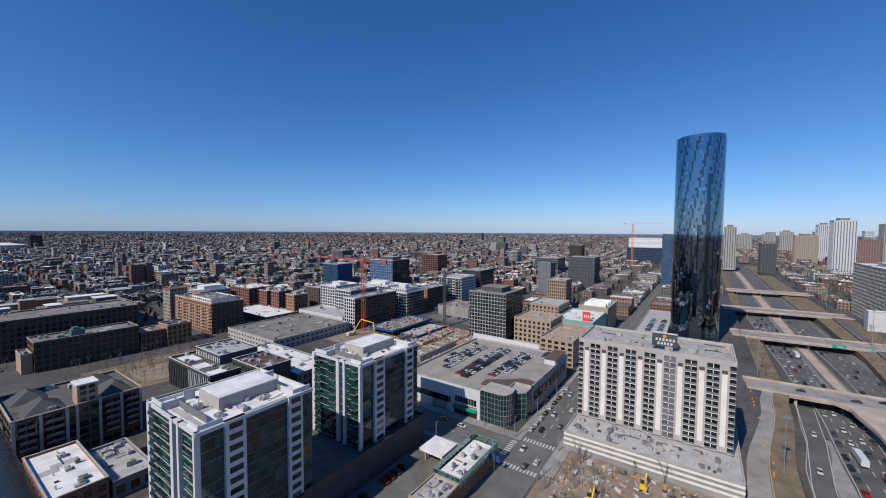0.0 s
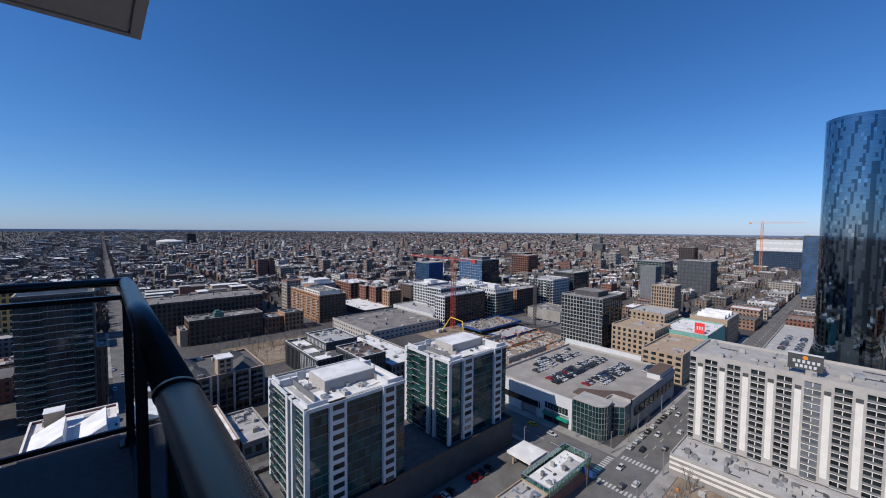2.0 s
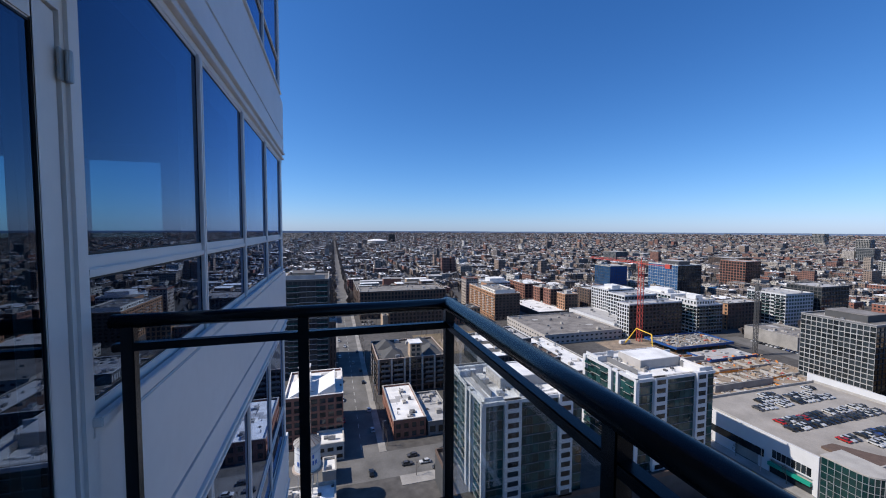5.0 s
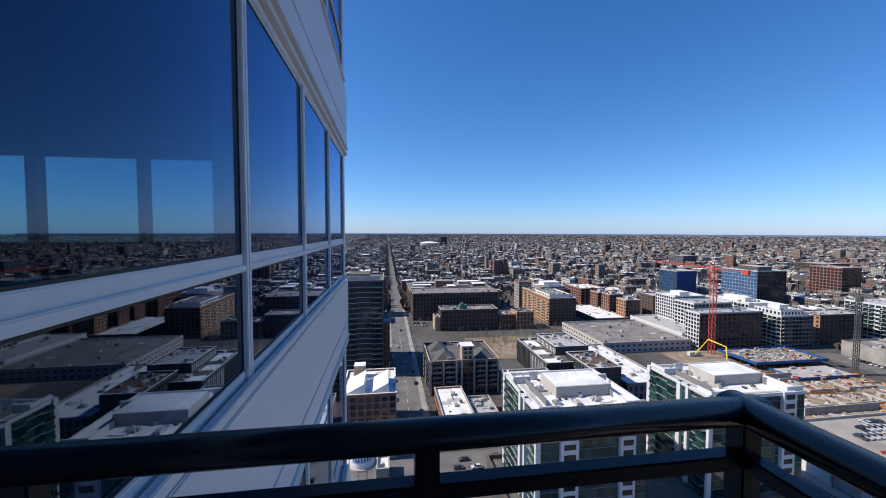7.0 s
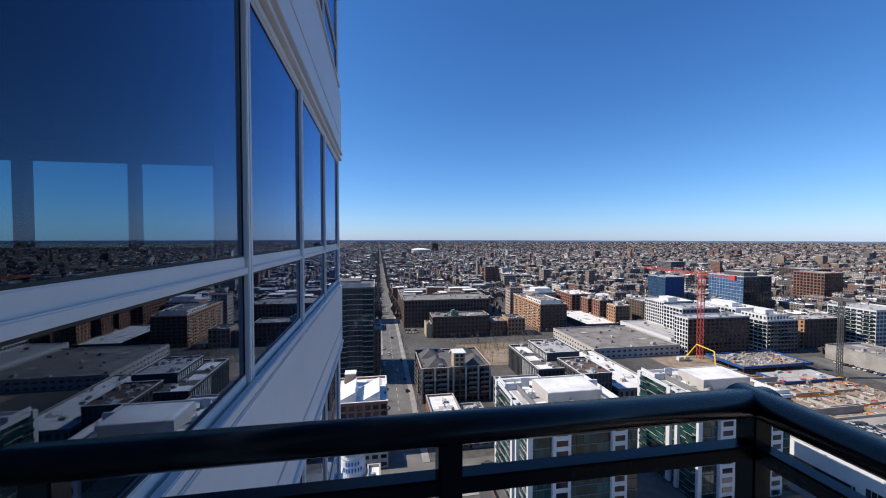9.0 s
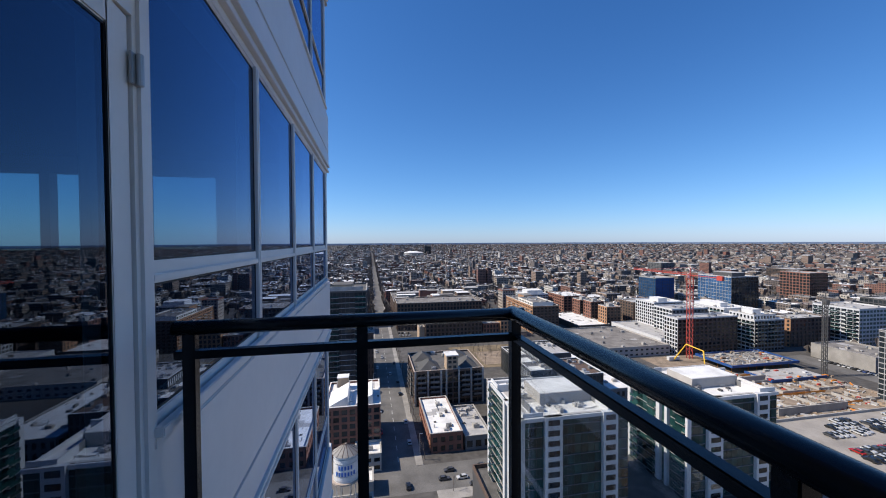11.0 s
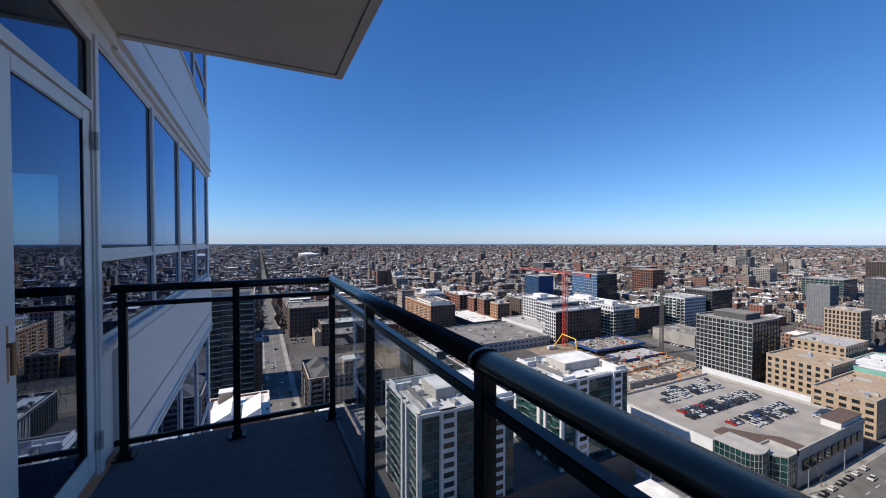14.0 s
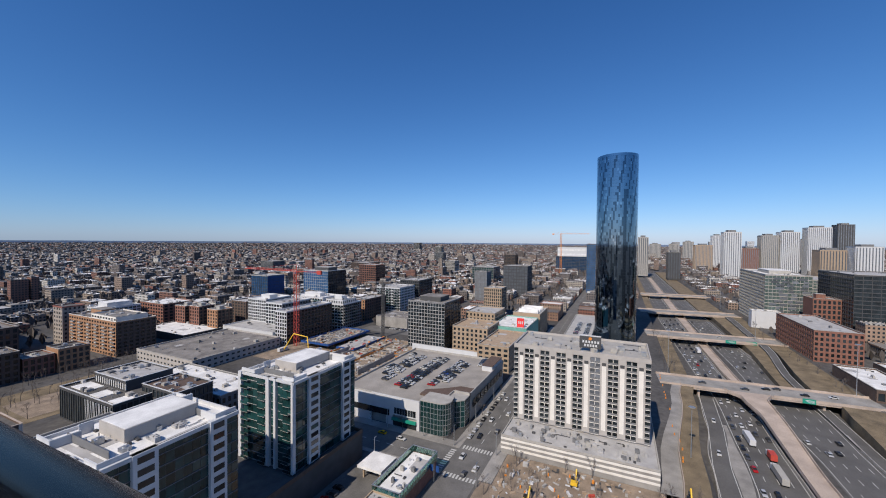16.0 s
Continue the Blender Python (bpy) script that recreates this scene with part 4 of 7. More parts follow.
def glass_tower(x0, x1, y0, y1, zt, zb, rows):
    """White-finned apartment tower with green glass, stepped corners and balconies."""
    t = thing("apartment_tower", "white and green glass apartment tower with stacked balconies", "apartment tower", "pair of white towers")
    HEROES.append((x0 - 2, x1 + 2, y0 - 2, y1 + 2))
    h = (zt - zb) / rows
    part("core", Mesh().box(x0 + 0.8, x1, y0 + 0.8, y1, zb - 1, zt - 1.2), M_GREYWALL, t)
    part("roof", Mesh().box(x0 + 1.2, x1 - 0.4, y0 + 1.2, y1 - 0.4, zt - 1.2, zt - 1.1), M_WHITEROOF, t)
    roof_units(t, x0 + 3, x1 - 3, y0 + 3, y1 - 3, zt - 1.1, 14, int(x0), 2.2)
    part("roof_walk", Mesh().box(x0 + 2.4, x0 + 4.0, y0 + 2, y1 - 2, zt - 1.1, zt - 1.04).box(x0 + 4.0, x1 - 3, y0 + 2.2, y0 + 3.4, zt - 1.1, zt - 1.04), M_GREYROOF, t)
    part("roof_screen", Mesh().box(x0 + 4.6, x0 + 4.75, y0 + 5, y1 - 5, zt - 1.1, zt + 0.9), M_GREYWALL, t)
    part("roof_screen", Mesh().box(x1 - 6, x1 - 5.85, y0 + 5, y1 - 5, zt - 1.1, zt + 0.9), M_GREYWALL, t)
    w, d = x1 - x0, y1 - y0
    fins = [("-x", y0, y0 + 0.9), ("-x", y0 + d * 0.30, y0 + d * 0.30 + 1.1), ("-x", y0 + d * 0.42, y0 + d * 0.42 + 1.6), ("-x", y1 - 1.6, y1)]
    for _, a, b in fins:
        part("white_fin", Mesh().box(x0 - 0.5, x0 + 0.9, a, b, zb, zt), M_WHITEP, t)
    for a, b in ((x0 + w * 0.20, x0 + w * 0.36), (x0 + w * 0.74, x0 + w * 0.88)):
        part("white_bay", Mesh().box(a, b, y0 - 0.5, y0 + 0.9, zb, zt), M_WHITEP, t)
        m = Mesh().box(-(b - a) * 0.33, (b - a) * 0.33, -0.04, 0.0, -h * 0.27, h * 0.27).data("window", M_DKGLASS)
        for j in range(rows):
            q = new("window", m)
            q.parent, q.location = t, ((a + b) / 2, y0 - 0.5, zb + (j + 0.45) * h)
    part("corner_cap", Mesh().box(x0 - 0.3, x0 + w * 0.36, y0 - 0.3, y0 + 0.9, zt - 0.9, zt).box(x0 - 0.3, x0 + 0.9, y0 + 0.9, y0 + d * 0.47, zt - 0.9, zt), M_WHITEP, t)
    parapet(t, x0, x1, y0, y1, zt - 0.2, M_WHITEP, 1.0, 0.5)
    def panes(side, a0, a1, n):
        cw = (a1 - a0) / n
        m = (Mesh().box(0.55, 0.62, -cw / 2 + 0.05, cw / 2 - 0.05, 0.12, h - 0.12) if side == "-x" else Mesh().box(-cw / 2 + 0.05, cw / 2 - 0.05, 0.55, 0.62, 0.12, h - 0.12)).data("pane", M_GRGLASS)
        for i in range(n):
            for j in range(rows):
                q = new("pane", m)
                q.parent = t
                q.location = (x0, a0 + (i + 0.5) * cw, zb + j * h) if side == "-x" else (a0 + (i + 0.5) * cw, y0, zb + j * h)
    panes("-x", y0 + 0.9, y0 + d * 0.30, 3)
    panes("-x", y0 + d * 0.30 + 1.1, y0 + d * 0.42, 1)
    panes("-x", y0 + d * 0.42 + 1.6, y1 - 1.6, 5)
    panes("-y", x0 + 0.2, x0 + w * 0.20, 3)
    panes("-y", x0 + w * 0.36, x0 + w * 0.74, 6)
    panes("-y", x0 + w * 0.88, x1, 2)
    bw = d * 0.13
    slab = Mesh().box(-0.8, 0.8, 0, bw, -0.06, 0.06).data("balcony_slab", M_CONC)
    railm = Mesh().box(-0.8, -0.76, 0, bw, 0.95, 1.02).box(-0.8, -0.77, 0, 0.04, 0.08, 0.95).box(-0.8, -0.77, bw - 0.04, bw, 0.08, 0.95).box(-0.79, -0.775, 0.04, bw - 0.04, 0.10, 0.95).data("balcony_rail", M_GRGLASS)
    edge = Mesh().box(0.45, 0.8, 0.0, d * 0.98, -0.06, 0.06).data("floor_edge", M_GREYROOF)
    edgey = Mesh().box(0.0, w, 0.4, 0.8, -0.1, 0.1).data("floor_edge", M_GREYWALL)
    for j in range(rows):
        z = zb + j * h
        spots = [y1 - 1.6 - bw, y0 + d * 0.49, y0 + 0.9 + (bw * 0.3 if j % 2 else 0)]
        for me, at, nm in [(slab, (x0, s, z), "balcony_slab") for s in spots] + [(railm, (x0, s, z), "balcony_rail") for s in spots] + [(edge, (x0, y0, z), "floor_edge"), (edgey, (x0, y0, z), "floor_edge")]:
            q = new(nm, me)
            q.parent, q.location = t, at
    ph = (x0 + w * 0.30, x1 - w * 0.16, y0 + d * 0.34, y1 - d * 0.26)
    part("penthouse", Mesh().box(*ph, zt - 1.1, zt + 2.2), M_TAUPE, t)
    part("penthouse_roof", Mesh().box(ph[0] + 0.3, ph[1] - 0.3, ph[2] + 0.3, ph[3] - 0.3, zt + 2.2, zt + 2.3), M_WHITEROOF, t)
    for i in range(7):
        cxx = ph[0] + 4 + i * 1.7
        part("cooling_fan", Mesh().box(cxx, cxx + 1.3, ph[3] + 0.6, ph[3] + 2.2, zt - 1.0, zt + 1.2).tube((cxx + 0.65, ph[3] + 1.4, zt + 1.2), (cxx + 0.65, ph[3] + 1.4, zt + 1.5), 0.55, 10), M_DKWALL, t)
    for a, b, c, e in ((x0 + 0.6, x0 + 6.5, y0 + 0.6, y0 + 6.0), (x0 + 0.6, x0 + 6.5, y1 - 7.5, y1 - 0.6), (x1 - 6.5, x1 - 0.6, y0 + 0.6, y0 + 7.0)):
        part("terrace_wall", Mesh().box(a, b, c, c + 0.35, zt - 1.1, zt + 1.1).box(a, a + 0.35, c + 0.35, e, zt - 1.1, zt + 1.1), M_WHITEP, t)
    part("screen_wall", Mesh().box(ph[0] - 3, ph[0], ph[3] + 2.5, ph[3] + 2.8, zt - 1.1, zt + 1.8), M_WHITEP, t)
    part("screen_wall", Mesh().box(ph[1], ph[1] + 3.5, y0 + d * 0.62, y0 + d * 0.64, zt - 1.1, zt + 2.0), M_WHITEP, t)
    roof_units(t, x0 + 2, x1 - 2, y0 + 2, y1 - 2, zt - 1.1, 9, int(x0), 1.8)


glass_tower(41, 74, 96, 125.5, -47.5, -79.4, 11)
glass_tower(96, 129.5, 98, 125.5, -47.5, -79.4, 11)
HEROES.append((30, 134, 94, 134))
pod = thing("tower_podium", "dark brick podium below the white towers", "podium")
part("wall", Mesh().box(36, 131, 95.5, 129, STREET - 1, -80.2), M_DKWALL, pod)
part("deck", Mesh().box(36.4, 130.6, 95.9, 128.6, -80.2, -80.0), M_DARKROOF, pod)
parapet(pod, 36, 131, 95.5, 129, -78.6, M_BRBRICK, 1.6, 0.4)

# parking building with shops
gar = thing("parking_building", "pale parking building with a roof deck and glass corner drums", "parking garage")
HEROES.append((156, 242, 62, 132))
GZ = -77.4
plan = [(161, 131), (161, 84), (170, 84), (170, 75), (181, 75), (181, 66), (240, 66), (240, 131)]
part("wall", Mesh().prism(plan, STREET - 1, GZ), M_CONC, gar)
part("deck", Mesh().prism([(x + 0.2, y) for x, y in plan], GZ, GZ + 0.1), M_DECK, gar)
for (xa, ya), (xb, yb) in zip(plan, plan[1:] + plan[:1]):
    part("parapet", Mesh().box(min(xa, xb) - 0.25, max(xa, xb) + 0.25, min(ya, yb) - 0.25, max(ya, yb) + 0.25, GZ - 1.0, GZ + 1.2), M_CONC, gar)
part("white_wall", Mesh().box(160.0, 160.6, 90, 112, STREET + 5.5, GZ + 1.2).box(160.0, 160.6, 84, 90, STREET + 5.5, GZ + 1.2).box(160.0, 160.6, 84, 85.5, STREET, STREET + 5.5).box(160.0, 160.6, 99, 103, STREET, STREET + 5.5), M_WHITEP, gar)
for i in range(8):
    part("shop_window", Mesh().box(159.9, 160.0, 86 + i * 1.55, 87.35 + i * 1.55, STREET + 6.2, STREET + 9.2), M_DKGLASS, gar)
part("awning", Mesh().box(158.8, 160.0, 85.5, 99, STREET + 3.2, STREET + 4.4), M_SIGNGREEN, gar)
part("shop_front", Mesh().box(160.3, 160.5, 85.5, 99, STREET + 0.2, STREET + 3.2), M_DKGLASS, gar)
part("white_wall", Mesh().box(160.0, 160.6, 112, 131, STREET, GZ + 0.6), M_WHITEP, gar)
part("strip_window", Mesh().box(159.9, 160.0, 101, 124, STREET + 4.5, STREET + 7.5), M_DKGLASS, gar)


def glass_bay(pts, z0, z1, rows):
    """A glazed corner volume: glass walls between mullions with a ring at every floor."""
    dr = part("glass_bay", Mesh().prism(pts, z0, z1), M_GRGLASS, gar, "green glass corner bay")
    cx, cy = sum(p[0] for p in pts) / len(pts), sum(p[1] for p in pts) / len(pts)
    out = [(cx + (x - cx) * 1.012, cy + (y - cy) * 1.012) for x, y in pts]
    for i in range(rows + 1):
        z = z0 + (z1 - z0) * i / rows
        part("floor_ring", Mesh().prism(out, z - 0.1, z + 0.1), M_METAL, dr)
    for (xa, ya), (xb, yb) in zip(out, out[1:] + out[:1]):
        n = max(1, int(math.hypot(xb - xa, yb - ya) / 1.7))
        for k in range(n):
            x, y = xa + (xb - xa) * k / n, ya + (yb - ya) * k / n
            part("mullion", Mesh().box(x - 0.08, x + 0.08, y - 0.08, y + 0.08, z0, z1), M_METAL, dr)
    part("cap", Mesh().prism([(cx + (x - cx) * 1.04, cy + (y - cy) * 1.04) for x, y in pts], z1, z1 + 0.5), M_CONC, dr)


curve = [(165.5 - 5.0 * math.cos(radians(a)), 74.5 - 5.0 * math.sin(radians(a))) for a in range(0, 91, 15)]
glass_bay([(160.5, 83.6)] + curve + [(171, 70.5), (171, 83.6)], STREET, GZ + 1.8, 6)
glass_bay([(171.2, 74.8), (171.2, 69.5), (174.2, 66.2), (182, 66.2), (182, 74.8)], STREET, GZ - 0.2, 5)
part("brown_roof", Mesh().prism([(170, 89), (170, 75), (181, 75), (181, 66.5), (188, 66.5), (188, 74), (182, 80), (176, 89)], GZ + 0.1, GZ + 1.0), M_BRBRICK, gar)
part("stair_block", Mesh().box(219, 239, 66.5, 73, GZ, GZ + 3.2), M_WHITEP, gar)
part("stair_roof", Mesh().box(218.6, 239, 66.2, 73.4, GZ + 3.2, GZ + 3.5), M_BRBRICK, gar)
for i in range(9):
    part("shop_window", Mesh().box(184 + i * 6, 188.4 + i * 6, 65.4, 65.6, STREET + 6, STREET + 10), M_DKGLASS, gar)
part("back_wall", Mesh().box(240.4, 241, 84, 134, STREET, GZ + 4.0), M_WHITEP, gar)


# cars
CAR_TONES = [("white", (0.52, 0.52, 0.51)), ("black", (0.015, 0.015, 0.017)), ("silver", (0.42, 0.43, 0.45)), ("dark grey", (0.07, 0.07, 0.075)), ("red", (0.38, 0.015, 0.012)), ("blue", (0.03, 0.06, 0.20)), ("yellow", (0.80, 0.48, 0.02))]
PROTO = {}


def car_proto(tone, col):
    m = mat("car_paint_" + tone.replace(" ", "_"), col, 0.25, 0.1, vary=0.04, spec=0.7)
    c = tagged(new("car"), tone + " car with dark tinted windows", "car", "cars in the streets and on the deck")
    prof = [(-2.2, 0.32), (-2.2, 0.78), (-1.9, 0.92), (1.0, 0.90), (2.0, 0.78), (2.2, 0.62), (2.2, 0.32)]
    body = Mesh()
    n = len(prof)
    vs = [(x, -0.88, z) for x, z in prof] + [(x, 0.88, z) for x, z in prof]
    body.faces(vs, [tuple(range(n)), tuple(range(2 * n - 1, n - 1, -1))] + [(i, n + i, n + (i + 1) % n, (i + 1) % n) for i in range(n)])
    part("body", body, m, c, bevel=0.05)
    cm = Mesh()
    vs = [(-1.75, -0.8, 0.9), (1.0, -0.8, 0.9), (1.0, 0.8, 0.9), (-1.75, 0.8, 0.9), (-1.35, -0.62, 1.42), (0.25, -0.62, 1.42), (0.25, 0.62, 1.42), (-1.35, 0.62, 1.42)]
    cm.faces(vs, [(0, 1, 5, 4), (1, 2, 6, 5), (2, 3, 7, 6), (3, 0, 4, 7)])
    part("cabin_glass", cm, M_CARGLASS, c)
    part("car_roof", Mesh().box(-1.36, 0.26, -0.63, 0.63, 1.41, 1.47), m, c)
    for x in (-1.4, 1.35):
        for y in (-0.82, 0.82):
            part("wheel", Mesh().tube((x, y - 0.1, 0.32), (x, y + 0.1, 0.32), 0.32, 10), M_TYRE, c)
    return c


def car(tone, x, y, z, yaw):
    if tone not in PROTO:
        PROTO[tone] = car_proto(tone, dict(CAR_TONES)[tone])
        PROTO[tone].matrix_basis = pose(x, y, z, 0, 0, yaw)
        return
    copy_thing(PROTO[tone], pose(x, y, z, 0, 0, yaw))


def tone_at(r):
    return r.choices([t for t, _ in CAR_TONES], (30, 28, 18, 20, 3, 2, 0))[0]


cr = random.Random(3)
for row, (y0, x0, x1) in enumerate(((122, 188, 222), (117, 180, 226), (106, 176, 228), (101, 174, 230), (90, 184, 228), (85, 192, 226))):
    x = x0
    while x < x1:
        if cr.random() < 0.9:
            car(tone_at(cr), x, y0 + cr.uniform(-0.3, 0.3), GZ + 0.1, 90 + cr.choice((0, 180)) + cr.uniform(-2, 2))
        x += 2.7
for x in (196, 199, 202, 226, 229):
    car(tone_at(cr), x, 126, GZ + 0.1, 90)
for i in range(7):
    car(tone_at(cr), 226 + i * 1.9, 76 + i * 0.2, GZ + 0.1, 90)
for x, y, yaw in ((168, 56, 180), (176, 50, 0), (186, 56, 180), (196, 50, 0), (149, 57, 180), (143, 49, 0), (138, 52, 0), (139, 72, 90), (150, 88, -90), (214, 56, 180), (232, 50, 0), (260, 57, 180), (282, 50, 0)):
    car(tone_at(cr), x, y, Z0 + 0.035, yaw)
car("yellow", 151, 99, Z0 + 0.035, 90)
for x in (166, 172.5, 178.5, 185, 192, 199, 206, 213, 221):
    car(tone_at(cr), x, 60, Z0 + 0.035, 0)
for i, x in enumerate((100, 103, 106.5, 110, 84, 87, 90)):
    car(("red", "red", "dark grey", "black", "red", "white", "black")[i], x, 90.5, Z0 + 0.06, 90)
for x, y, yaw in ((28, 141, 0), (35, 140.5, 180), (31, 146, 180), (44, 146.5, 180), (39, 135.8, 0), (46, 135.8, 0), (14, 139, 90), (17.5, 170, 90), (17.6, 190, 90), (5, 182, -90), (5, 205, -90), (17.6, 226, 90), (5, 231, -90), (17.6, 246, 90), (13.5, 262, 90), (9, 300, -90), (5, 276, -90), (17.6, 284, 90), (5, 316, -90), (13, 350, 90), (58, 140.5, 180), (70, 146, 0)):
    car(tone_at(cr), x, y, Z0 + 0.036, yaw)
def road_y(rows, x, share):
    for (xa, la, ra, za), (xb, lb, rb, zb) in zip(rows, rows[1:]):
        if xa <= x <= xb:
            u = (x - xa) / (xb - xa)
            s = u * u * (3 - 2 * u)
            return la + (lb - la) * s + share * (ra + (rb - ra) * s - la - (lb - la) * s)
    return rows[-1][1]


for lane in (0.13, 0.37, 0.62, 0.87):
    x = 168 + cr.uniform(0, 12)
    while x < 560:
        if not 192 < x < 236 or lane < 0.3:
            car(tone_at(cr), x, road_y(MAIN, x, lane), ZE + 0.09, 180 + cr.uniform(-2, 2))
        x += cr.uniform(8, 26) if x < 330 else cr.uniform(10, 34)
for lane in (0.12, 0.32, 0.52, 0.72):
    x = 190 + cr.uniform(0, 60)
    while x < 560:
        car(tone_at(cr), x, road_y(RIGHT, x, lane), ZE + 0.07, cr.uniform(-2, 2))
        x += cr.uniform(30, 95)
for x in (214, 252):
    car(tone_at(cr), x, road_y(EXIT, x, 0.5), ZE + 0.11, 175)
for x, y in ((297, -52), (295, -74), (301, -86), (304, -92), (299, -104), (302, -118), (440, -62), (447, -90)):
    car(tone_at(cr), x, y, Z0 + 0.136, 90)
for i in range(36):
    car(tone_at(cr), 372 + (i % 18) * 2.9, 26 + (i // 18) * 9, -84.4, 90)

# low bank branch with a drive-through canopy
bank = thing("bank_branch", "low brick bank branch with a white roof behind green glass screens", "bank")
HEROES.append((70, 137, 61, 95))
part("wall", Mesh().box(93, 134.8, 62.4, 73, STREET, -84.6), M_BRICK, bank)
part("roof", Mesh().box(107, 134.4, 62.8, 72.6, -84.6, -84.5), M_WHITEROOF, bank)
part("low_roof", Mesh().box(93.4, 107, 62.8, 72.6, -84.6, -84.45), M_GREYROOF, bank)
for q in ((107, 134.9, 62.1, 62.25), (107, 134.9, 73.1, 73.25), (106.8, 107, 62.1, 73.25), (134.9, 135.1, 62.1, 73.25)):
    sc = part("glass_screen", Mesh().box(*q, -85.2, -82.3), M_SCREEN, bank, "green glass roof screen")
    n = 12 if q[1] - q[0] > 5 else 5
    for k in range(n + 1):
        xx, yy = q[0] + (q[1] - q[0]) * k / n, q[2] + (q[3] - q[2]) * k / n
        part("screen_post", Mesh().box(xx - 0.08, xx + 0.08, yy - 0.08, yy + 0.08, -85.2, -82.2), M_METAL, sc)
    part("screen_cap", Mesh().box(q[0] - 0.1, q[1] + 0.1, q[2] - 0.1, q[3] + 0.1, -82.2, -82.05), M_METAL, sc)
parapet(bank, 93, 107, 62.4, 73, -83.8, M_TANBRICK, 0.8, 0.4)
part("tan_front", Mesh().box(92.6, 93, 62.4, 73, STREET, -83.9), M_TANBRICK, bank)
roof_units(bank, 94, 106, 63, 72, -84.45, 6, 31, 3.0)
roof_units(bank, 109, 133, 63, 72, -84.5, 7, 32, 1.8)
part("canopy", Mesh().box(118, 129, 77.2, 88.2, -86.2, -85.2), M_WHITEROOF, bank)
for x in (120, 127):
    for y in (79, 86.5):
        part("canopy_post", Mesh().box(x - 0.3, x + 0.3, y - 0.3, y + 0.3, STREET, -86.2), M_TANBRICK, bank)
bs = thing("bank_sign", "blue hanging sign boards on a slim pole", "sign")
part("pole", Mesh().tube((129, 60.6, STREET), (129, 60.6, -83.6), 0.12, 8), M_METAL, bs)
for k in range(2):
    part("board", Mesh().box(128.9, 129.1, 60.9 - k * 2.4, 62.0 - k * 2.4 + 0.2, -86.4, -84.0), M_BLUEWRAP, bs)
strip("ground_lot", "worn asphalt parking lot", 60, 135, 61.5, 95.3, Z0 + 0.05, M_ASPHALT, "parking lot")
strip("ground_plaza", "pale bare forecourt with dirt and works", 40, 137, -30, 45, Z0 + 0.05, M_DIRT, "forecourt")
strip("ground_works", "rutted dirt works beside the podium", 137.2, 159.8, -34, 40.3, Z0 + 0.06, M_DIRT, "works")
wr = random.Random(61)
barrel = tagged(new("traffic_barrel", Mesh().tube((0, 0, 0), (0, 0, 1.0), 0.32, 10, r2=0.24).data("traffic_barrel", M_ORANGE)), "orange traffic barrel on dirt", "traffic barrel", "barrels of the roadworks")
barrel.location = (140, 30, Z0 + 0.06)
for _ in range(34):
    q = wr.random()
    at = (wr.uniform(112, 158), wr.uniform(-20, 39), Z0 + 0.07) if q < 0.6 else (wr.uniform(165, 300), wr.uniform(-29, -27), Z0 + 0.07)
    copy_thing(barrel, pose(*at))
for _ in range(26):
    x, y = wr.uniform(108, 156), wr.uniform(-24, 38)
    w, dd, h = wr.uniform(1, 5), wr.uniform(0.6, 2.4), wr.uniform(0.4, 1.6)
    s = thing("material_pile", "heap of kerb stones and planks on dirt", "building material", "heaps of the roadworks")
    m = wr.choice((M_CONC, M_TANBRICK, M_GREYROOF, M_WHITEP, M_ORANGE))
    for k in range(2):
        part("layer", Mesh().box(x + k * 0.2, x + w - k * 0.3, y + 0.1 * k, y + dd, Z0 + 0.06 + h * k / 2, Z0 + 0.06 + h * (k + 0.9) / 2), m, s)
for x, y, tone in ((150, 12, M_YELLOW), (156, -26, M_YELLOW), (132, 26, M_YELLOW)):
    dg = thing("excavator", "yellow excavator on dirt with its boom raised", "excavator", "excavators of the roadworks", (x, y, Z0 + 0.06))
    part("undercarriage", Mesh().box(-1.6, 1.6, -1.3, -0.7, 0, 0.8).box(-1.6, 1.6, 0.7, 1.3, 0, 0.8).box(-1, 1, -0.7, 0.7, 0.4, 0.9), M_TYRE, dg, bevel=0.1)
    part("body", Mesh().box(-1.8, 0.6, -1.2, 1.2, 0.9, 2.1), tone, dg, bevel=0.12)
    part("cab", Mesh().box(0.2, 1.5, 0.1, 1.2, 0.9, 2.9), M_CARGLASS, dg, bevel=0.1)
    part("boom", Mesh().tube((0.8, -0.4, 1.6), (3.6, -0.4, 4.4), 0.28, 6).tube((3.6, -0.4, 4.4), (5.6, -0.4, 2.2), 0.22, 6), tone, dg)
    part("bucket", Mesh().box(5.1, 6.0, -0.9, 0.1, 1.3, 2.3), M_DKWALL, dg, bevel=0.1)

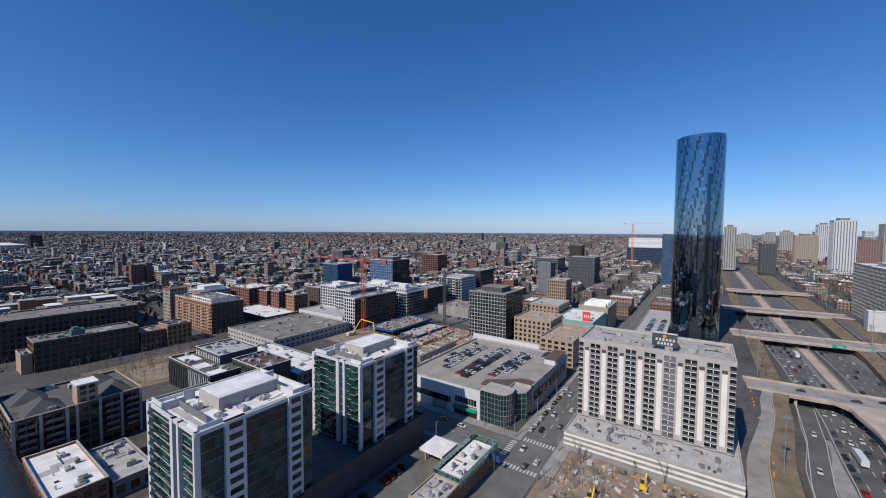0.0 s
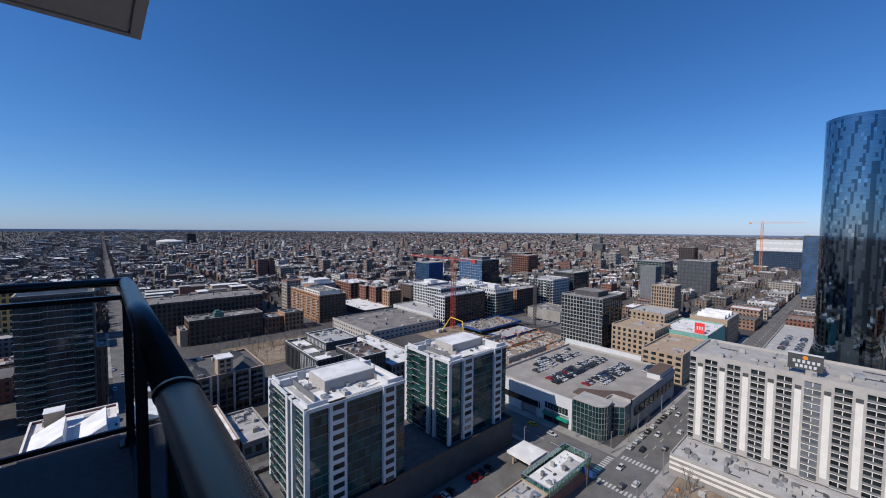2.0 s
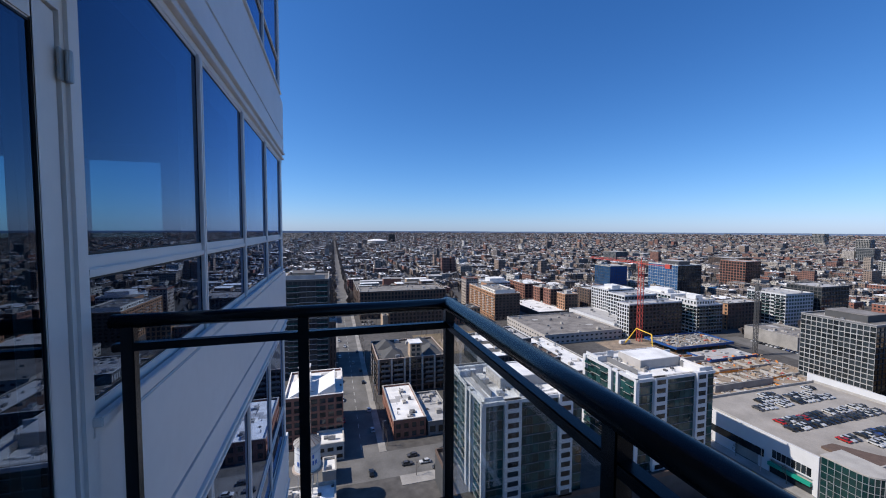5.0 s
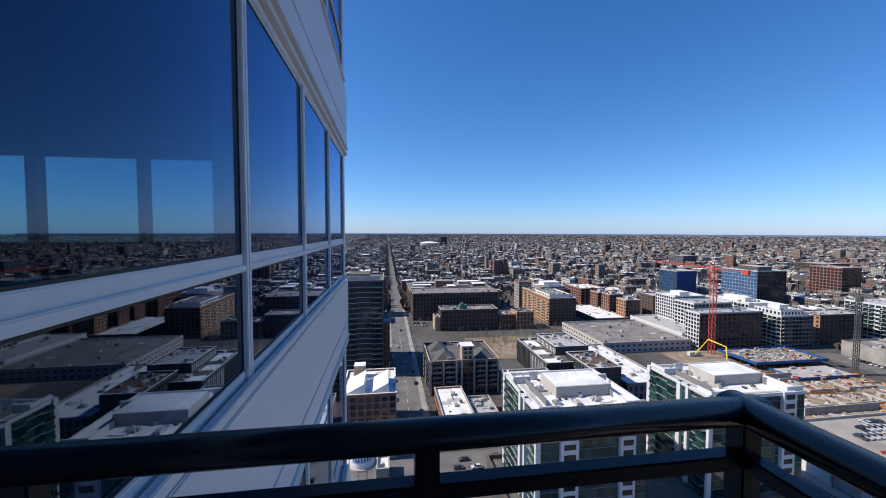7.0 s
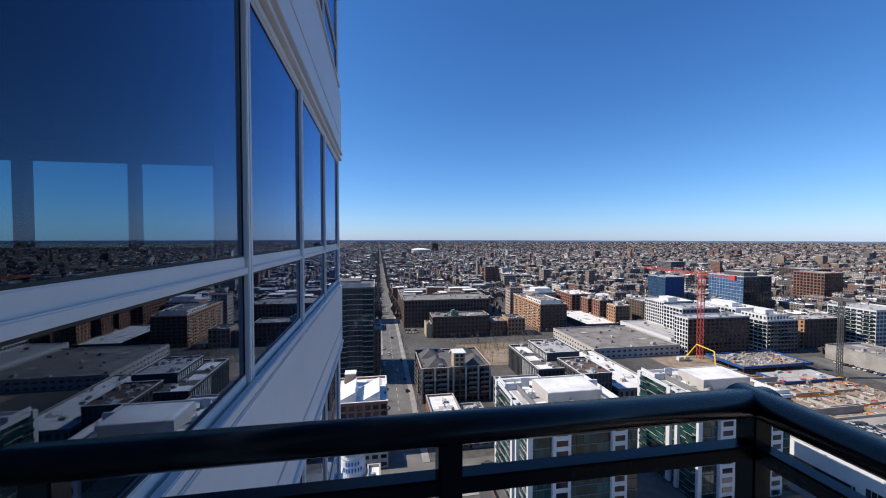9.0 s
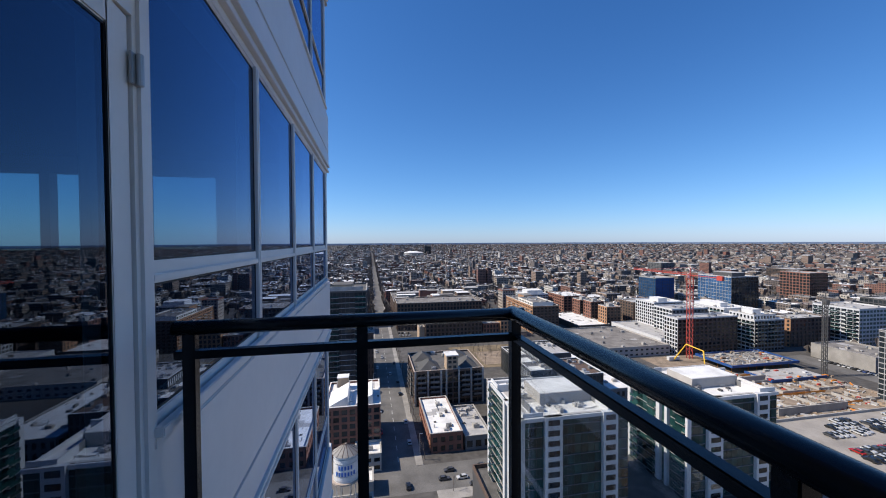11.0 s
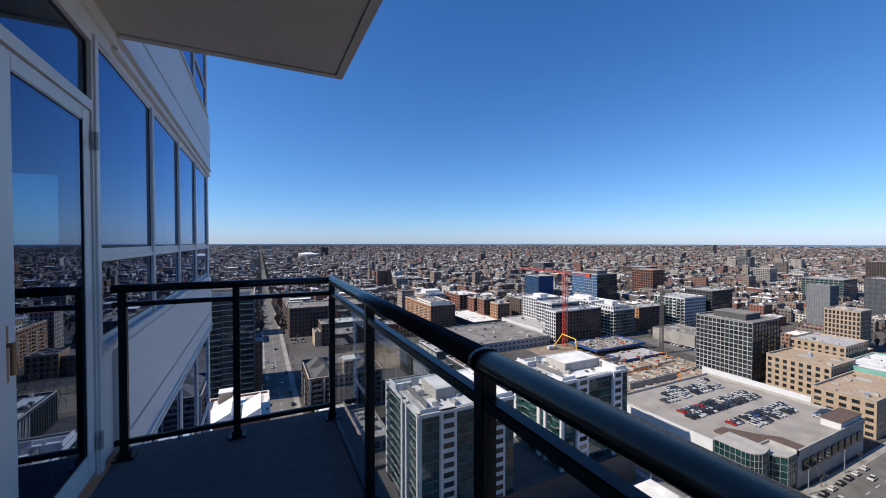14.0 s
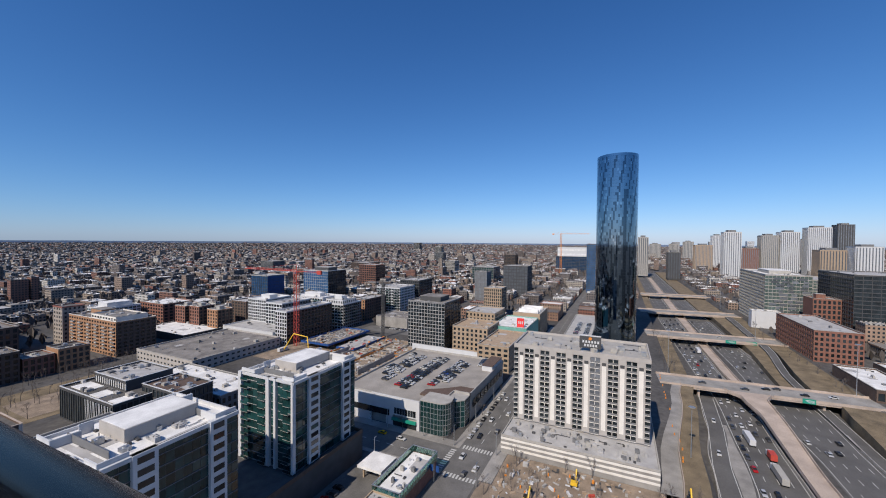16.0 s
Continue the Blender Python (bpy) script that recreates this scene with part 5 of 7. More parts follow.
# ---- the other blocks ----
# yards and lots kept open
HEROES += [(242, 287, 112, 172), (22, 66, 246, 300), (186, 238, 340, 425), (128, 161, 160, 262)]
G1 = M_DKGLASS
# Sun and shade set in skin tones: paler -x face, slate -y flank.
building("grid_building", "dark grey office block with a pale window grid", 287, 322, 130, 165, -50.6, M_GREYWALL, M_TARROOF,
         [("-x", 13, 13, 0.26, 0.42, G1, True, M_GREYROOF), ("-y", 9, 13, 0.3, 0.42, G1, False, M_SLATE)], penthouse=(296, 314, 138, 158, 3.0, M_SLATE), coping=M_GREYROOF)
# Brown skin on the -y flank paints the orange brick in shade.
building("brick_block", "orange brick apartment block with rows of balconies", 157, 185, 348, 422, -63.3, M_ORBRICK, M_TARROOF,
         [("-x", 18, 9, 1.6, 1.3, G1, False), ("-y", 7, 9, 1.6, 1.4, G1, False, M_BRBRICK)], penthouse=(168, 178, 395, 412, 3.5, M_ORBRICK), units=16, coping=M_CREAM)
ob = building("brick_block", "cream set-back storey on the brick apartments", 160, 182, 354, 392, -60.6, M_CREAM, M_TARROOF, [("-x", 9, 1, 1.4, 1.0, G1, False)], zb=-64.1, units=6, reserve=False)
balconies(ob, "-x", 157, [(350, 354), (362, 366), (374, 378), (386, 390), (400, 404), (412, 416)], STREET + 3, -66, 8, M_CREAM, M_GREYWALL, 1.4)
# Darker -y skins of the brick rows carry painted shade.
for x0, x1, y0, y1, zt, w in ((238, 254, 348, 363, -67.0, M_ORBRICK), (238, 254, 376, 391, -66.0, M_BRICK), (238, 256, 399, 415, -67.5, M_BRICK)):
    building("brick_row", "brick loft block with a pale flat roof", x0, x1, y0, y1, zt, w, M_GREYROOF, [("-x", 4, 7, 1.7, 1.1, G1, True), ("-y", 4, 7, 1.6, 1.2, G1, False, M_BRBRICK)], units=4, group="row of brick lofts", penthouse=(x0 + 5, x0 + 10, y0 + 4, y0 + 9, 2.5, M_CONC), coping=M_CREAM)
building("brick_row", "red brick block with a white roof", 240, 272, 440, 484, -69.0, M_BRICK, M_WHITEROOF, [("-x", 9, 6, 1.8, 1.3, G1, False), ("-y", 6, 6, 2.0, 1.2, G1, False)], units=10)
pg = building("pale_glass_block", "stepped apartment block of pale glass and white frames", 199, 234, 470, 498, -70.0, M_WHITEP, M_WHITEROOF, [("-x", 8, 7, 0.6, 0.9, M_PALEGLASS, False), ("-y", 9, 7, 0.6, 0.9, M_PALEGLASS, False)], units=6, penthouse=(206, 228, 474, 492, 4.5, M_WHITEP), coping=M_WHITEP)
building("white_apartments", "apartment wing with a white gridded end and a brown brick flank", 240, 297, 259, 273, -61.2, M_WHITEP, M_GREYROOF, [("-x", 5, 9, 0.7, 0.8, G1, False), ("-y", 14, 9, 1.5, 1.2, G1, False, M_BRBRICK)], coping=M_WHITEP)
# Grey -y skins on these two white wings put shade into the wall colour.
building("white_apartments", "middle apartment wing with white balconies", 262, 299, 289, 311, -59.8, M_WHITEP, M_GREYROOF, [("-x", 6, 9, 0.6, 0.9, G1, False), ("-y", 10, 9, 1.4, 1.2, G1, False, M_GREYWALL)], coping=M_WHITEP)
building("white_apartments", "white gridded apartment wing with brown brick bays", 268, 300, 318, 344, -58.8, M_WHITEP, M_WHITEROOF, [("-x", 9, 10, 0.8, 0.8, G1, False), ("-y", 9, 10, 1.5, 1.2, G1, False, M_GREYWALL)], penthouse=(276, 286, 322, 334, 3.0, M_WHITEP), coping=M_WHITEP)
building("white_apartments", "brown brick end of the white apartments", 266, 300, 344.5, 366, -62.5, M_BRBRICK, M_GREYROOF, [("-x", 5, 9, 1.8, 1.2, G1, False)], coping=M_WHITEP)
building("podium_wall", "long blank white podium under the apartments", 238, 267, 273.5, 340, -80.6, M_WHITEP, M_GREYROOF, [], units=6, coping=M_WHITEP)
# The white block's -y flank is greyed to paint its shade.
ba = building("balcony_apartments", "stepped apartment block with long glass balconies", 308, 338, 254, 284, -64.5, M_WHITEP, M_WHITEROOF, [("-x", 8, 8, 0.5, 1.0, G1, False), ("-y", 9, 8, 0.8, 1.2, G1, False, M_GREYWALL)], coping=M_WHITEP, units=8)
balconies(ba, "-x", 308, [(255, 263), (265, 273), (275, 283)], STREET + 4, -65, 7, M_WHITEP, M_GRGLASS, 1.8)
balconies(ba, "-y", 254, [(309, 318), (321, 330)], STREET + 4, -65, 7, M_CONC, M_GRGLASS, 1.6)
building("balcony_apartments", "set-back top storey with white screens", 312, 334, 258, 280, -61.0, M_WHITEP, M_WHITEROOF, [("-x", 7, 1, 1.4, 1.0, G1, False), ("-y", 7, 1, 1.2, 1.0, G1, False)], zb=-65.3, units=8, reserve=False, penthouse=(318, 326, 264, 274, 3.0, M_WHITEP))
bl = building("balcony_apartments", "long pale rear wing with terraces", 312, 340, 285, 330, -60.5, M_WHITEP, M_WHITEROOF, [("-x", 12, 9, 0.8, 1.1, G1, False)], coping=M_WHITEP, units=12, penthouse=(320, 328, 296, 318, 3.0, M_WHITEP))
balconies(bl, "-x", 312, [(288, 298), (302, 312), (316, 326)], STREET + 4, -61, 8, M_WHITEP, M_GRGLASS, 1.6)
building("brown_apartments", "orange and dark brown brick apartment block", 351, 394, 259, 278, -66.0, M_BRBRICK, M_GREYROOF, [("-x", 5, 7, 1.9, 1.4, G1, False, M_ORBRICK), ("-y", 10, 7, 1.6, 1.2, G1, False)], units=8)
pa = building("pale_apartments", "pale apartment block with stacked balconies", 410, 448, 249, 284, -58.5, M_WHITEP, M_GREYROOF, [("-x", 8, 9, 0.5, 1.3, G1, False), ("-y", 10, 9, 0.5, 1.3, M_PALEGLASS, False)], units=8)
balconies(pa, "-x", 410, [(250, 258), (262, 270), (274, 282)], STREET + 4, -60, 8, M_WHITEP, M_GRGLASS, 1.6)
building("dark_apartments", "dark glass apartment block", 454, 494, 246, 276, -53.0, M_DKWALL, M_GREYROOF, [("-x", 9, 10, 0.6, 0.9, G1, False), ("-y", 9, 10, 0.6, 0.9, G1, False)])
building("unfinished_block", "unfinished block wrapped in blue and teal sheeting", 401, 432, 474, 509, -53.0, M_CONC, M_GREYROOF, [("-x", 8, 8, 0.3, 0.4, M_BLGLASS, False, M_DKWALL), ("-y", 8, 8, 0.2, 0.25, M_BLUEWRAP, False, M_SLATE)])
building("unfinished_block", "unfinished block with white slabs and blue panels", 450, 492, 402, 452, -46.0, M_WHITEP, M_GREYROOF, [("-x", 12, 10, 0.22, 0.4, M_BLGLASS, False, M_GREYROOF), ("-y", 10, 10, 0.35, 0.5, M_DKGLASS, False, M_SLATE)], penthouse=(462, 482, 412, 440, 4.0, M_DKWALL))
building("grey_shed", "long low windowless grey shed", 340, 374, 197, 236, -80.0, M_PAVE, M_TARROOF, [], units=8)
strip("road_15", "asphalt lane with parked cars beside the shed", 318, 338, 168, 240, Z0 + 0.05, M_ASPHALT)
lr = random.Random(8)
for k in range(13):
    car(tone_at(lr), 334.5 + lr.uniform(-0.3, 0.3), 190 + k * 2.9, Z0 + 0.06, 180)
building("flat_garage", "long low tan building with a stained flat roof", 162, 236, 262, 330, -82.5, M_TAUPE, M_TARROOF, [("-x", 16, 2, 2.2, 2.2, G1, False), ("-y", 16, 2, 2.2, 2.2, G1, False)], units=12)
building("flat_garage", "low building with a clean white roof", 205, 240, 345, 415, -84.0, M_DKWALL, M_WHITEROOF, [], units=5, reserve=False)
mo = building("modern_offices", "charcoal office block with stepped dark and white roofs", 92, 128, 205, 256, -74.5, M_DKWALL, M_DARKROOF, [("-x", 22, 1, 0.5, 1.0, G1, False), ("-y", 14, 4, 0.6, 0.8, G1, False)], units=10, coping=M_WHITEP)
for k in range(14):
    part("slanted_fin", Mesh().tube((91.75, 206 + k * 1.7, -88.5), (91.75, 206.8 + k * 1.7 + (k % 3) * 0.5, -76.0), 0.2, 5), M_WHITEP, mo, "white slanted facade fin")
for x0, x1, y0, y1 in ((94, 102, 207, 214), (95, 103, 238, 252), (94, 101, 222, 231)):
    part("white_roof_patch", Mesh().box(x0, x1, y0, y1, -75.32, -75.0), M_WHITEROOF, mo)
building("modern_offices", "upper charcoal storey with a brown roof deck", 104, 126, 220, 250, -70.0, M_DKWALL, M_GREYROOF, [("-x", 14, 1, 0.6, 0.9, M_WHITEP, False)], zb=-75.3, units=9, reserve=False, coping=M_WHITEP)
building("modern_offices", "charcoal storey with a brown gravel roof", 108, 126, 186, 214, -71.5, M_DKWALL, M_BRBRICK, [("-x", 9, 4, 0.7, 0.8, G1, False), ("-y", 8, 4, 0.6, 0.8, G1, False)], units=12, coping=M_WHITEP)
building("white_flat", "low block with a bright white flat roof", 130, 156, 186, 256, -81.0, M_GREYWALL, M_WHITEROOF, [("-x", 16, 2, 1.5, 1.5, G1, False), ("-y", 8, 2, 1.5, 1.5, G1, False)], units=16)
building("white_flat", "pale stepped block behind the towers", 64, 90, 168, 202, -76.0, M_GREYWALL, M_WHITEROOF, [("-x", 9, 4, 1.2, 1.2, G1, False), ("-y", 8, 4, 1.2, 1.2, G1, False)], units=8)

# left side: lofts, the long street, the tank
loft = building("brick_lofts", "dark red brick lofts with white sloped skylights", -19, 4.5, 163, 193, -68.5, M_BRICK, M_WHITEROOF,
                [("-y", 7, 7, 1.0, 0.9, G1, True)], units=4, penthouse=(-15, -10, 184, 189, 5.0, M_TANBRICK), coping=M_CREAM)
for x in (-18.0, -7.5):
    m = Mesh()
    vs = [(x, 165, -69.2), (x + 9, 165, -69.2), (x + 9, 182, -69.2), (x, 182, -69.2), (x + 8.6, 165, -64.8), (x + 8.6, 182, -64.8)]
    m.faces(vs, [(0, 4, 5, 3), (4, 1, 2, 5), (0, 1, 4), (3, 5, 2)])
    part("sloped_skylight", m, M_WHITEROOF, loft)
building("brick_shop", "red brick shop building with a white membrane roof", 25.5, 40, 159.5, 198, -82.0, M_BRICK, M_WHITEROOF, [("-y", 4, 2, 1.6, 1.6, G1, True), ("-x", 10, 2, 1.8, 1.8, G1, True)], units=6)
building("grey_shop", "low grey shop with a pale roof", 41, 53, 159, 190, -84.3, M_GREYWALL, M_GREYROOF, [("-y", 3, 1, 1.4, 2.4, G1, True)], units=8)
gl = building("grey_lofts", "dark brown loft building with balconies and slate hipped roofs", 24, 64, 207, 243, -71.0, M_BRBRICK, M_DARKROOF, [("-y", 11, 6, 0.8, 0.8, G1, False), ("-x", 9, 6, 0.9, 0.8, G1, False)], units=8, coping=M_TANCONC)
balconies(gl, "-y", 207, [(26, 30.5), (33, 38), (51, 55.5), (58, 62.5)], STREET + 2, -72, 6, M_SLATE, M_GREYWALL, 1.7)
balconies(gl, "-x", 24, [(211, 217), (224, 230)], STREET + 2, -72, 6, M_SLATE, M_GREYWALL, 1.5)
for x in (24.6, 31.8, 39.2, 42.2, 49.4, 56.6, 63.4):
    part("pilaster", Mesh().box(x - 0.5, x + 0.5, 206.7, 207.0, STREET, -71.0), M_TAUPE, gl)
for x0, x1, y0, y1, h in ((27, 40, 209, 224, 4.6), (26, 38, 227, 241, 4.2), (51, 62, 210, 226, 4.4), (46, 61, 228, 241, 4.0)):
    rf = Mesh()
    xm, ya, yb, z = (x0 + x1) / 2, y0 + (y1 - y0) * 0.35, y1 - (y1 - y0) * 0.35, -71.9
    rf.faces([(x0, y0, z), (x1, y0, z), (x1, y1, z), (x0, y1, z), (xm, ya, z + h), (xm, yb, z + h)], [(0, 1, 4), (1, 2, 5, 4), (2, 3, 5), (3, 0, 4, 5)])
    part("hipped_roof", rf, M_SLATE, gl, "dark slate hipped roof")
stair = part("stair_tower", Mesh().box(42.5, 49, 207.6, 215, -72, -63.6), M_TANBRICK, gl, "tan brick stair tower")
part("tower_cap", Mesh().box(42.1, 49.4, 207.2, 215.4, -63.6, -63.1), M_WHITEROOF, stair)
for z in (-70.6, -67.8, -65.6):
    part("tower_window", Mesh().box(43.4, 45.3, 207.54, 207.6, z, z + 1.5).box(46.2, 48.1, 207.54, 207.6, z, z + 1.5), G1, stair)
dg_block = building("dark_glass_block", "dark glass residential slab with projecting balconies and thin floor edges", -28.5, -1.8, 246, 290, -30.0, M_SLATE, M_DARKROOF, [("-y", 10, 18, 0.2, 0.5, G1, False), ("-x", 12, 18, 0.3, 0.5, G1, False)], penthouse=(-24, -11, 254, 272, 3.0, M_TANBRICK))
for k in range(1, 18):
    z = STREET + k * (-30.9 - STREET) / 18
    part("floor_edge", Mesh().box(-28.7, -1.7, 245.75, 246.0, z - 0.16, z + 0.16), M_GREYROOF, dg_block)
balconies(dg_block, "-y", 246, [(-26, -19), (-9, -2.6)], STREET, -30.9, 18, M_GREYROOF, M_GRGLASS, 1.9)
part("end_frame", Mesh().box(-2.5, -1.7, 244.8, 245.7, STREET, -32), M_SLATE, dg_block)
part("roof_frame", Mesh().box(-27, -4, 247, 247.5, -30.8, -27.4).box(-27, -26.5, 247.5, 272, -30.8, -27.4), M_GREYROOF, dg_block)
building("ochre_hall", "ochre clad building behind the dark glass slab", -54, -22, 415, 440, -46.0, M_OCHRE, M_GREYROOF, [("-y", 9, 10, 1.4, 1.6, G1, False)], units=4)
building("annex", "narrow pale annex with a flat roof", -1.6, 2.4, 247, 264, -57.5, M_BRBRICK, M_WHITEROOF, [("-y", 2, 7, 1.6, 1.4, G1, False)])
building("long_block", "long brown brick warehouse with a grey roof", 27, 117, 388, 428, -62.5, M_BRBRICK, M_TARROOF, [("-y", 26, 7, 1.4, 1.2, G1, False), ("-x", 10, 7, 1.4, 1.2, G1, False)], units=14)
building("long_block", "lower rear warehouse with a stained roof", 27, 130, 432, 520, -68.0, M_BRBRICK, M_TARROOF, [("-x", 20, 5, 1.4, 1.2, G1, False)], units=24)
building("long_block", "brown brick block with a dark roof and a green tank", 50, 104, 343, 364, -71.0, M_BRBRICK, M_TARROOF, [("-y", 15, 5, 1.5, 1.3, G1, False), ("-x", 6, 5, 1.4, 1.3, G1, False)], units=9)
court = thing("court_houses", "dark brick roof houses round the courts of the rear warehouse", "building")
for k, (x, y, w, d, h) in enumerate(((30, 436, 14, 10, 4.5), (48, 434, 20, 8, 3.5), (72, 438, 9, 14, 6), (86, 434, 22, 9, 4), (112, 440, 14, 12, 3.2), (32, 456, 22, 9, 5), (60, 462, 9, 9, 9.5), (76, 458, 26, 10, 3.8), (108, 464, 16, 14, 4.6), (34, 480, 30, 12, 4.4), (70, 486, 16, 18, 5.4), (94, 490, 28, 12, 4.2))):
    hb = part("roof_house", Mesh().box(x, x + w, y, y + d, -68.9, -68.9 + h), (M_BRBRICK, M_GREYWALL, M_BRICK, M_TANBRICK)[k % 4], court)
    part("flat_roof", Mesh().box(x - 0.3, x + w + 0.3, y - 0.3, y + d + 0.3, -68.9 + h, -68.5 + h), (M_GREYROOF, M_TARROOF, M_WHITEROOF)[k % 3], hb)
gtank = thing("roof_cabin", "weathered green plant cabin on a stained flat roof", "roof plant")
part("cabin", Mesh().box(68, 75, 346, 352, -71.8, -67.4), M_GREENCAB, gtank, bevel=0.1)
part("hood", Mesh().box(69, 72, 347, 351, -67.4, -65.9), M_GREENCAB, gtank, bevel=0.1)
building("stepped_row", "low red brick row with stepped roofs", 105.5, 121, 344, 362, -77.0, M_BRICK, M_TARROOF, [("-y", 5, 3, 1.3, 1.2, G1, False)], units=5)
building("stepped_row", "low orange brick row with stepped roofs", 122, 139, 342, 360, -74.5, M_ORBRICK, M_DARKROOF, [("-y", 5, 4, 1.3, 1.2, G1, False)], units=5)
building("side_house", "narrow tan gable end beside the warehouse", 44.5, 49.5, 345, 362, -78.0, M_TANBRICK, M_TARROOF, [], units=2)
lot = random.Random(14)
for k in range(8):
    car(tone_at(lot), 28 + (k % 4) * 3.1, 366 + (k // 4) * 9 + lot.uniform(-0.5, 0.5), Z0 + 0.035, 90)
building("rear_store", "low white roofed store at the foot of the brick lofts", -6, 4.4, 151.5, 162.4, -83.5, M_TAUPE, M_WHITEROOF, [("-y", 3, 2, 1.2, 1.4, G1, False)], units=2)
building("rear_store", "plain pale brick shed behind the tank", -3.5, 1.2, 137, 146, -85.5, M_CONC, M_WHITEROOF, [], units=1)
building("corner_store", "low white store below the tank", -16, 1, 118, 132, -86.0, M_CONC, M_WHITEROOF, [("-y", 4, 1, 1.4, 2.0, G1, True)], units=3)
strip("grass_lot", "empty lot of dry grass and dirt", 66, 140, 262, 318, Z0 + 0.07, M_GRASS, "lot")
strip("ground_path", "bare dirt track over the lot", 84, 112, 268, 300, Z0 + 0.09, M_DIRT, "lot")
tank = thing("water_tank", "white painted wooden water tank with blue bars of lettering", "water tank")
part("barrel", Mesh().tube((-8, 131, -78.6), (-8, 131, -70.0), 4.2, 28, r2=4.05), M_WHITEROOF, tank)
part("catwalk", Mesh().tube((-8, 131, -79.1), (-8, 131, -78.6), 5.0, 20), M_TANCONC, tank, "weathered timber platform")
cone = part("cone_roof", Mesh().tube((-8, 131, -70.0), (-8, 131, -67.3), 4.5, 28, r2=0.35), M_PAVE, tank, "weathered grey timber cone roof")
for k in range(14):
    a = 2 * math.pi * k / 14
    part("batten", Mesh().tube((-8 + 4.5 * math.cos(a), 131 + 4.5 * math.sin(a), -69.96), (-8 + 0.35 * math.cos(a), 131 + 0.35 * math.sin(a), -67.26), 0.09, 4), M_BRBRICK, cone)
for z in (-78.2, -76.6, -72.4, -70.9):
    part("hoop", Mesh().tube((-8, 131, z), (-8, 131, z + 0.10), 4.24, 28), M_METAL, tank)
blue_bar = mat("blue_paint", (0.03, 0.12, 0.42), 0.6)
for z, n in ((-74.2, 5), (-76.3, 7)):
    for i in range(n):
        a = radians(-90 + (i - (n - 1) / 2) * 14)
        bar = part("letter_bar", Mesh().box(-0.28, 0.28, -0.05, 0.05, 0, 1.3), blue_bar, tank)
        bar.location, bar.rotation_euler = (-8 + 4.2 * math.cos(a), 131 + 4.2 * math.sin(a), z), (0, 0, a + math.pi / 2)
for i in range(6):
    a = radians(60 * i)
    part("leg", Mesh().tube((-8 + 3.2 * math.cos(a), 131 + 3.2 * math.sin(a), -86.8), (-8 + 3.0 * math.cos(a), 131 + 3.0 * math.sin(a), -78.6), 0.18, 6), M_METAL, tank)

# behind the hotel: tan lofts, the wrapped block, the round tower
building("tan_lofts", "tan brick loft building with stepped roofs", 286, 318, 92, 122, -68.0, M_TANBRICK, M_TANBRICK, [("-x", 8, 6, 1.8, 1.4, G1, True), ("-y", 9, 6, 2.0, 1.5, G1, False)])
building("tan_lofts", "tall tan brick loft wing", 330, 364, 100, 128, -64.0, M_TANBRICK, M_GREYROOF, [("-x", 8, 7, 1.8, 1.4, G1, True), ("-y", 9, 7, 2.0, 1.5, G1, False)])
building("tan_lofts", "tan brick warehouse beside the street", 258, 308, 67, 90, -72.5, M_TANBRICK, M_TANBRICK, [("-x", 5, 5, 1.8, 1.5, G1, True), ("-y", 18, 5, 2.0, 1.5, G1, False)])
wrap = building("wrapped_block", "block wrapped in green netting with a white roof", 312, 362, 67, 97, -70.5, M_GREENWRAP, M_WHITEROOF, [])
rs = thing("red_sign", "square red rooftop sign with white bars", "sign")
part("board", Mesh().box(318, 318.5, 70.5, 76.5, -71.0, -63.6), M_SIGNRED, rs)
for i in range(3):
    part("bar", Mesh().box(317.93, 318, 71.4 + i * 1.5, 72.2 + i * 1.5, -68.4, -66.0), M_WHITEP, rs)
for i in range(3):
    m = Mesh().tube((373 + i * 11, 69, -68), (373 + i * 11, 88, -68), 3.2, 14)
    tagged(new("roof_vault", m.data("roof_vault", M_WHITEROOF)), "white barrel vault on a flat roof", "roof vault", "white roof vaults")
building("vault_hall", "tan hall under white barrel vaults", 365, 405, 66, 92, -67.4, M_TANBRICK, M_GREYROOF, [("-y", 14, 5, 1.8, 1.5, G1, False)], units=0)
building("long_deck", "long narrow parking deck with a pale roof", 350, 470, 20.5, 44, -83.6, M_CONC, M_GREYROOF, [("-x", 5, 1, 1.4, 2.0, G1, False)], units=3)

rt = thing("round_tower", "tall oval tower of dark blue mirror glass", "skyscraper")
HEROES.append((365, 416, -24, 26))
CX, CY, AX, AY, TOP = 391.0, 1.8, 20.0, 17.6, 78.2
FL = 62
NSEG = 78
fh = (TOP - STREET) / FL
ring = [(AX * math.cos(2 * math.pi * i / NSEG), AY * math.sin(2 * math.pi * i / NSEG)) for i in range(NSEG)]
part("core", Mesh().prism([(CX + x * 0.97, CY + y * 0.97) for x, y in ring], STREET, TOP - 4), M_DKWALL, rt)
pr = random.Random(11)
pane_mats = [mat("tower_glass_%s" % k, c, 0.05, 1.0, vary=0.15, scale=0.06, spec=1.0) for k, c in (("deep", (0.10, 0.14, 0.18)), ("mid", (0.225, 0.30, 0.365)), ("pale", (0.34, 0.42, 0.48)))]
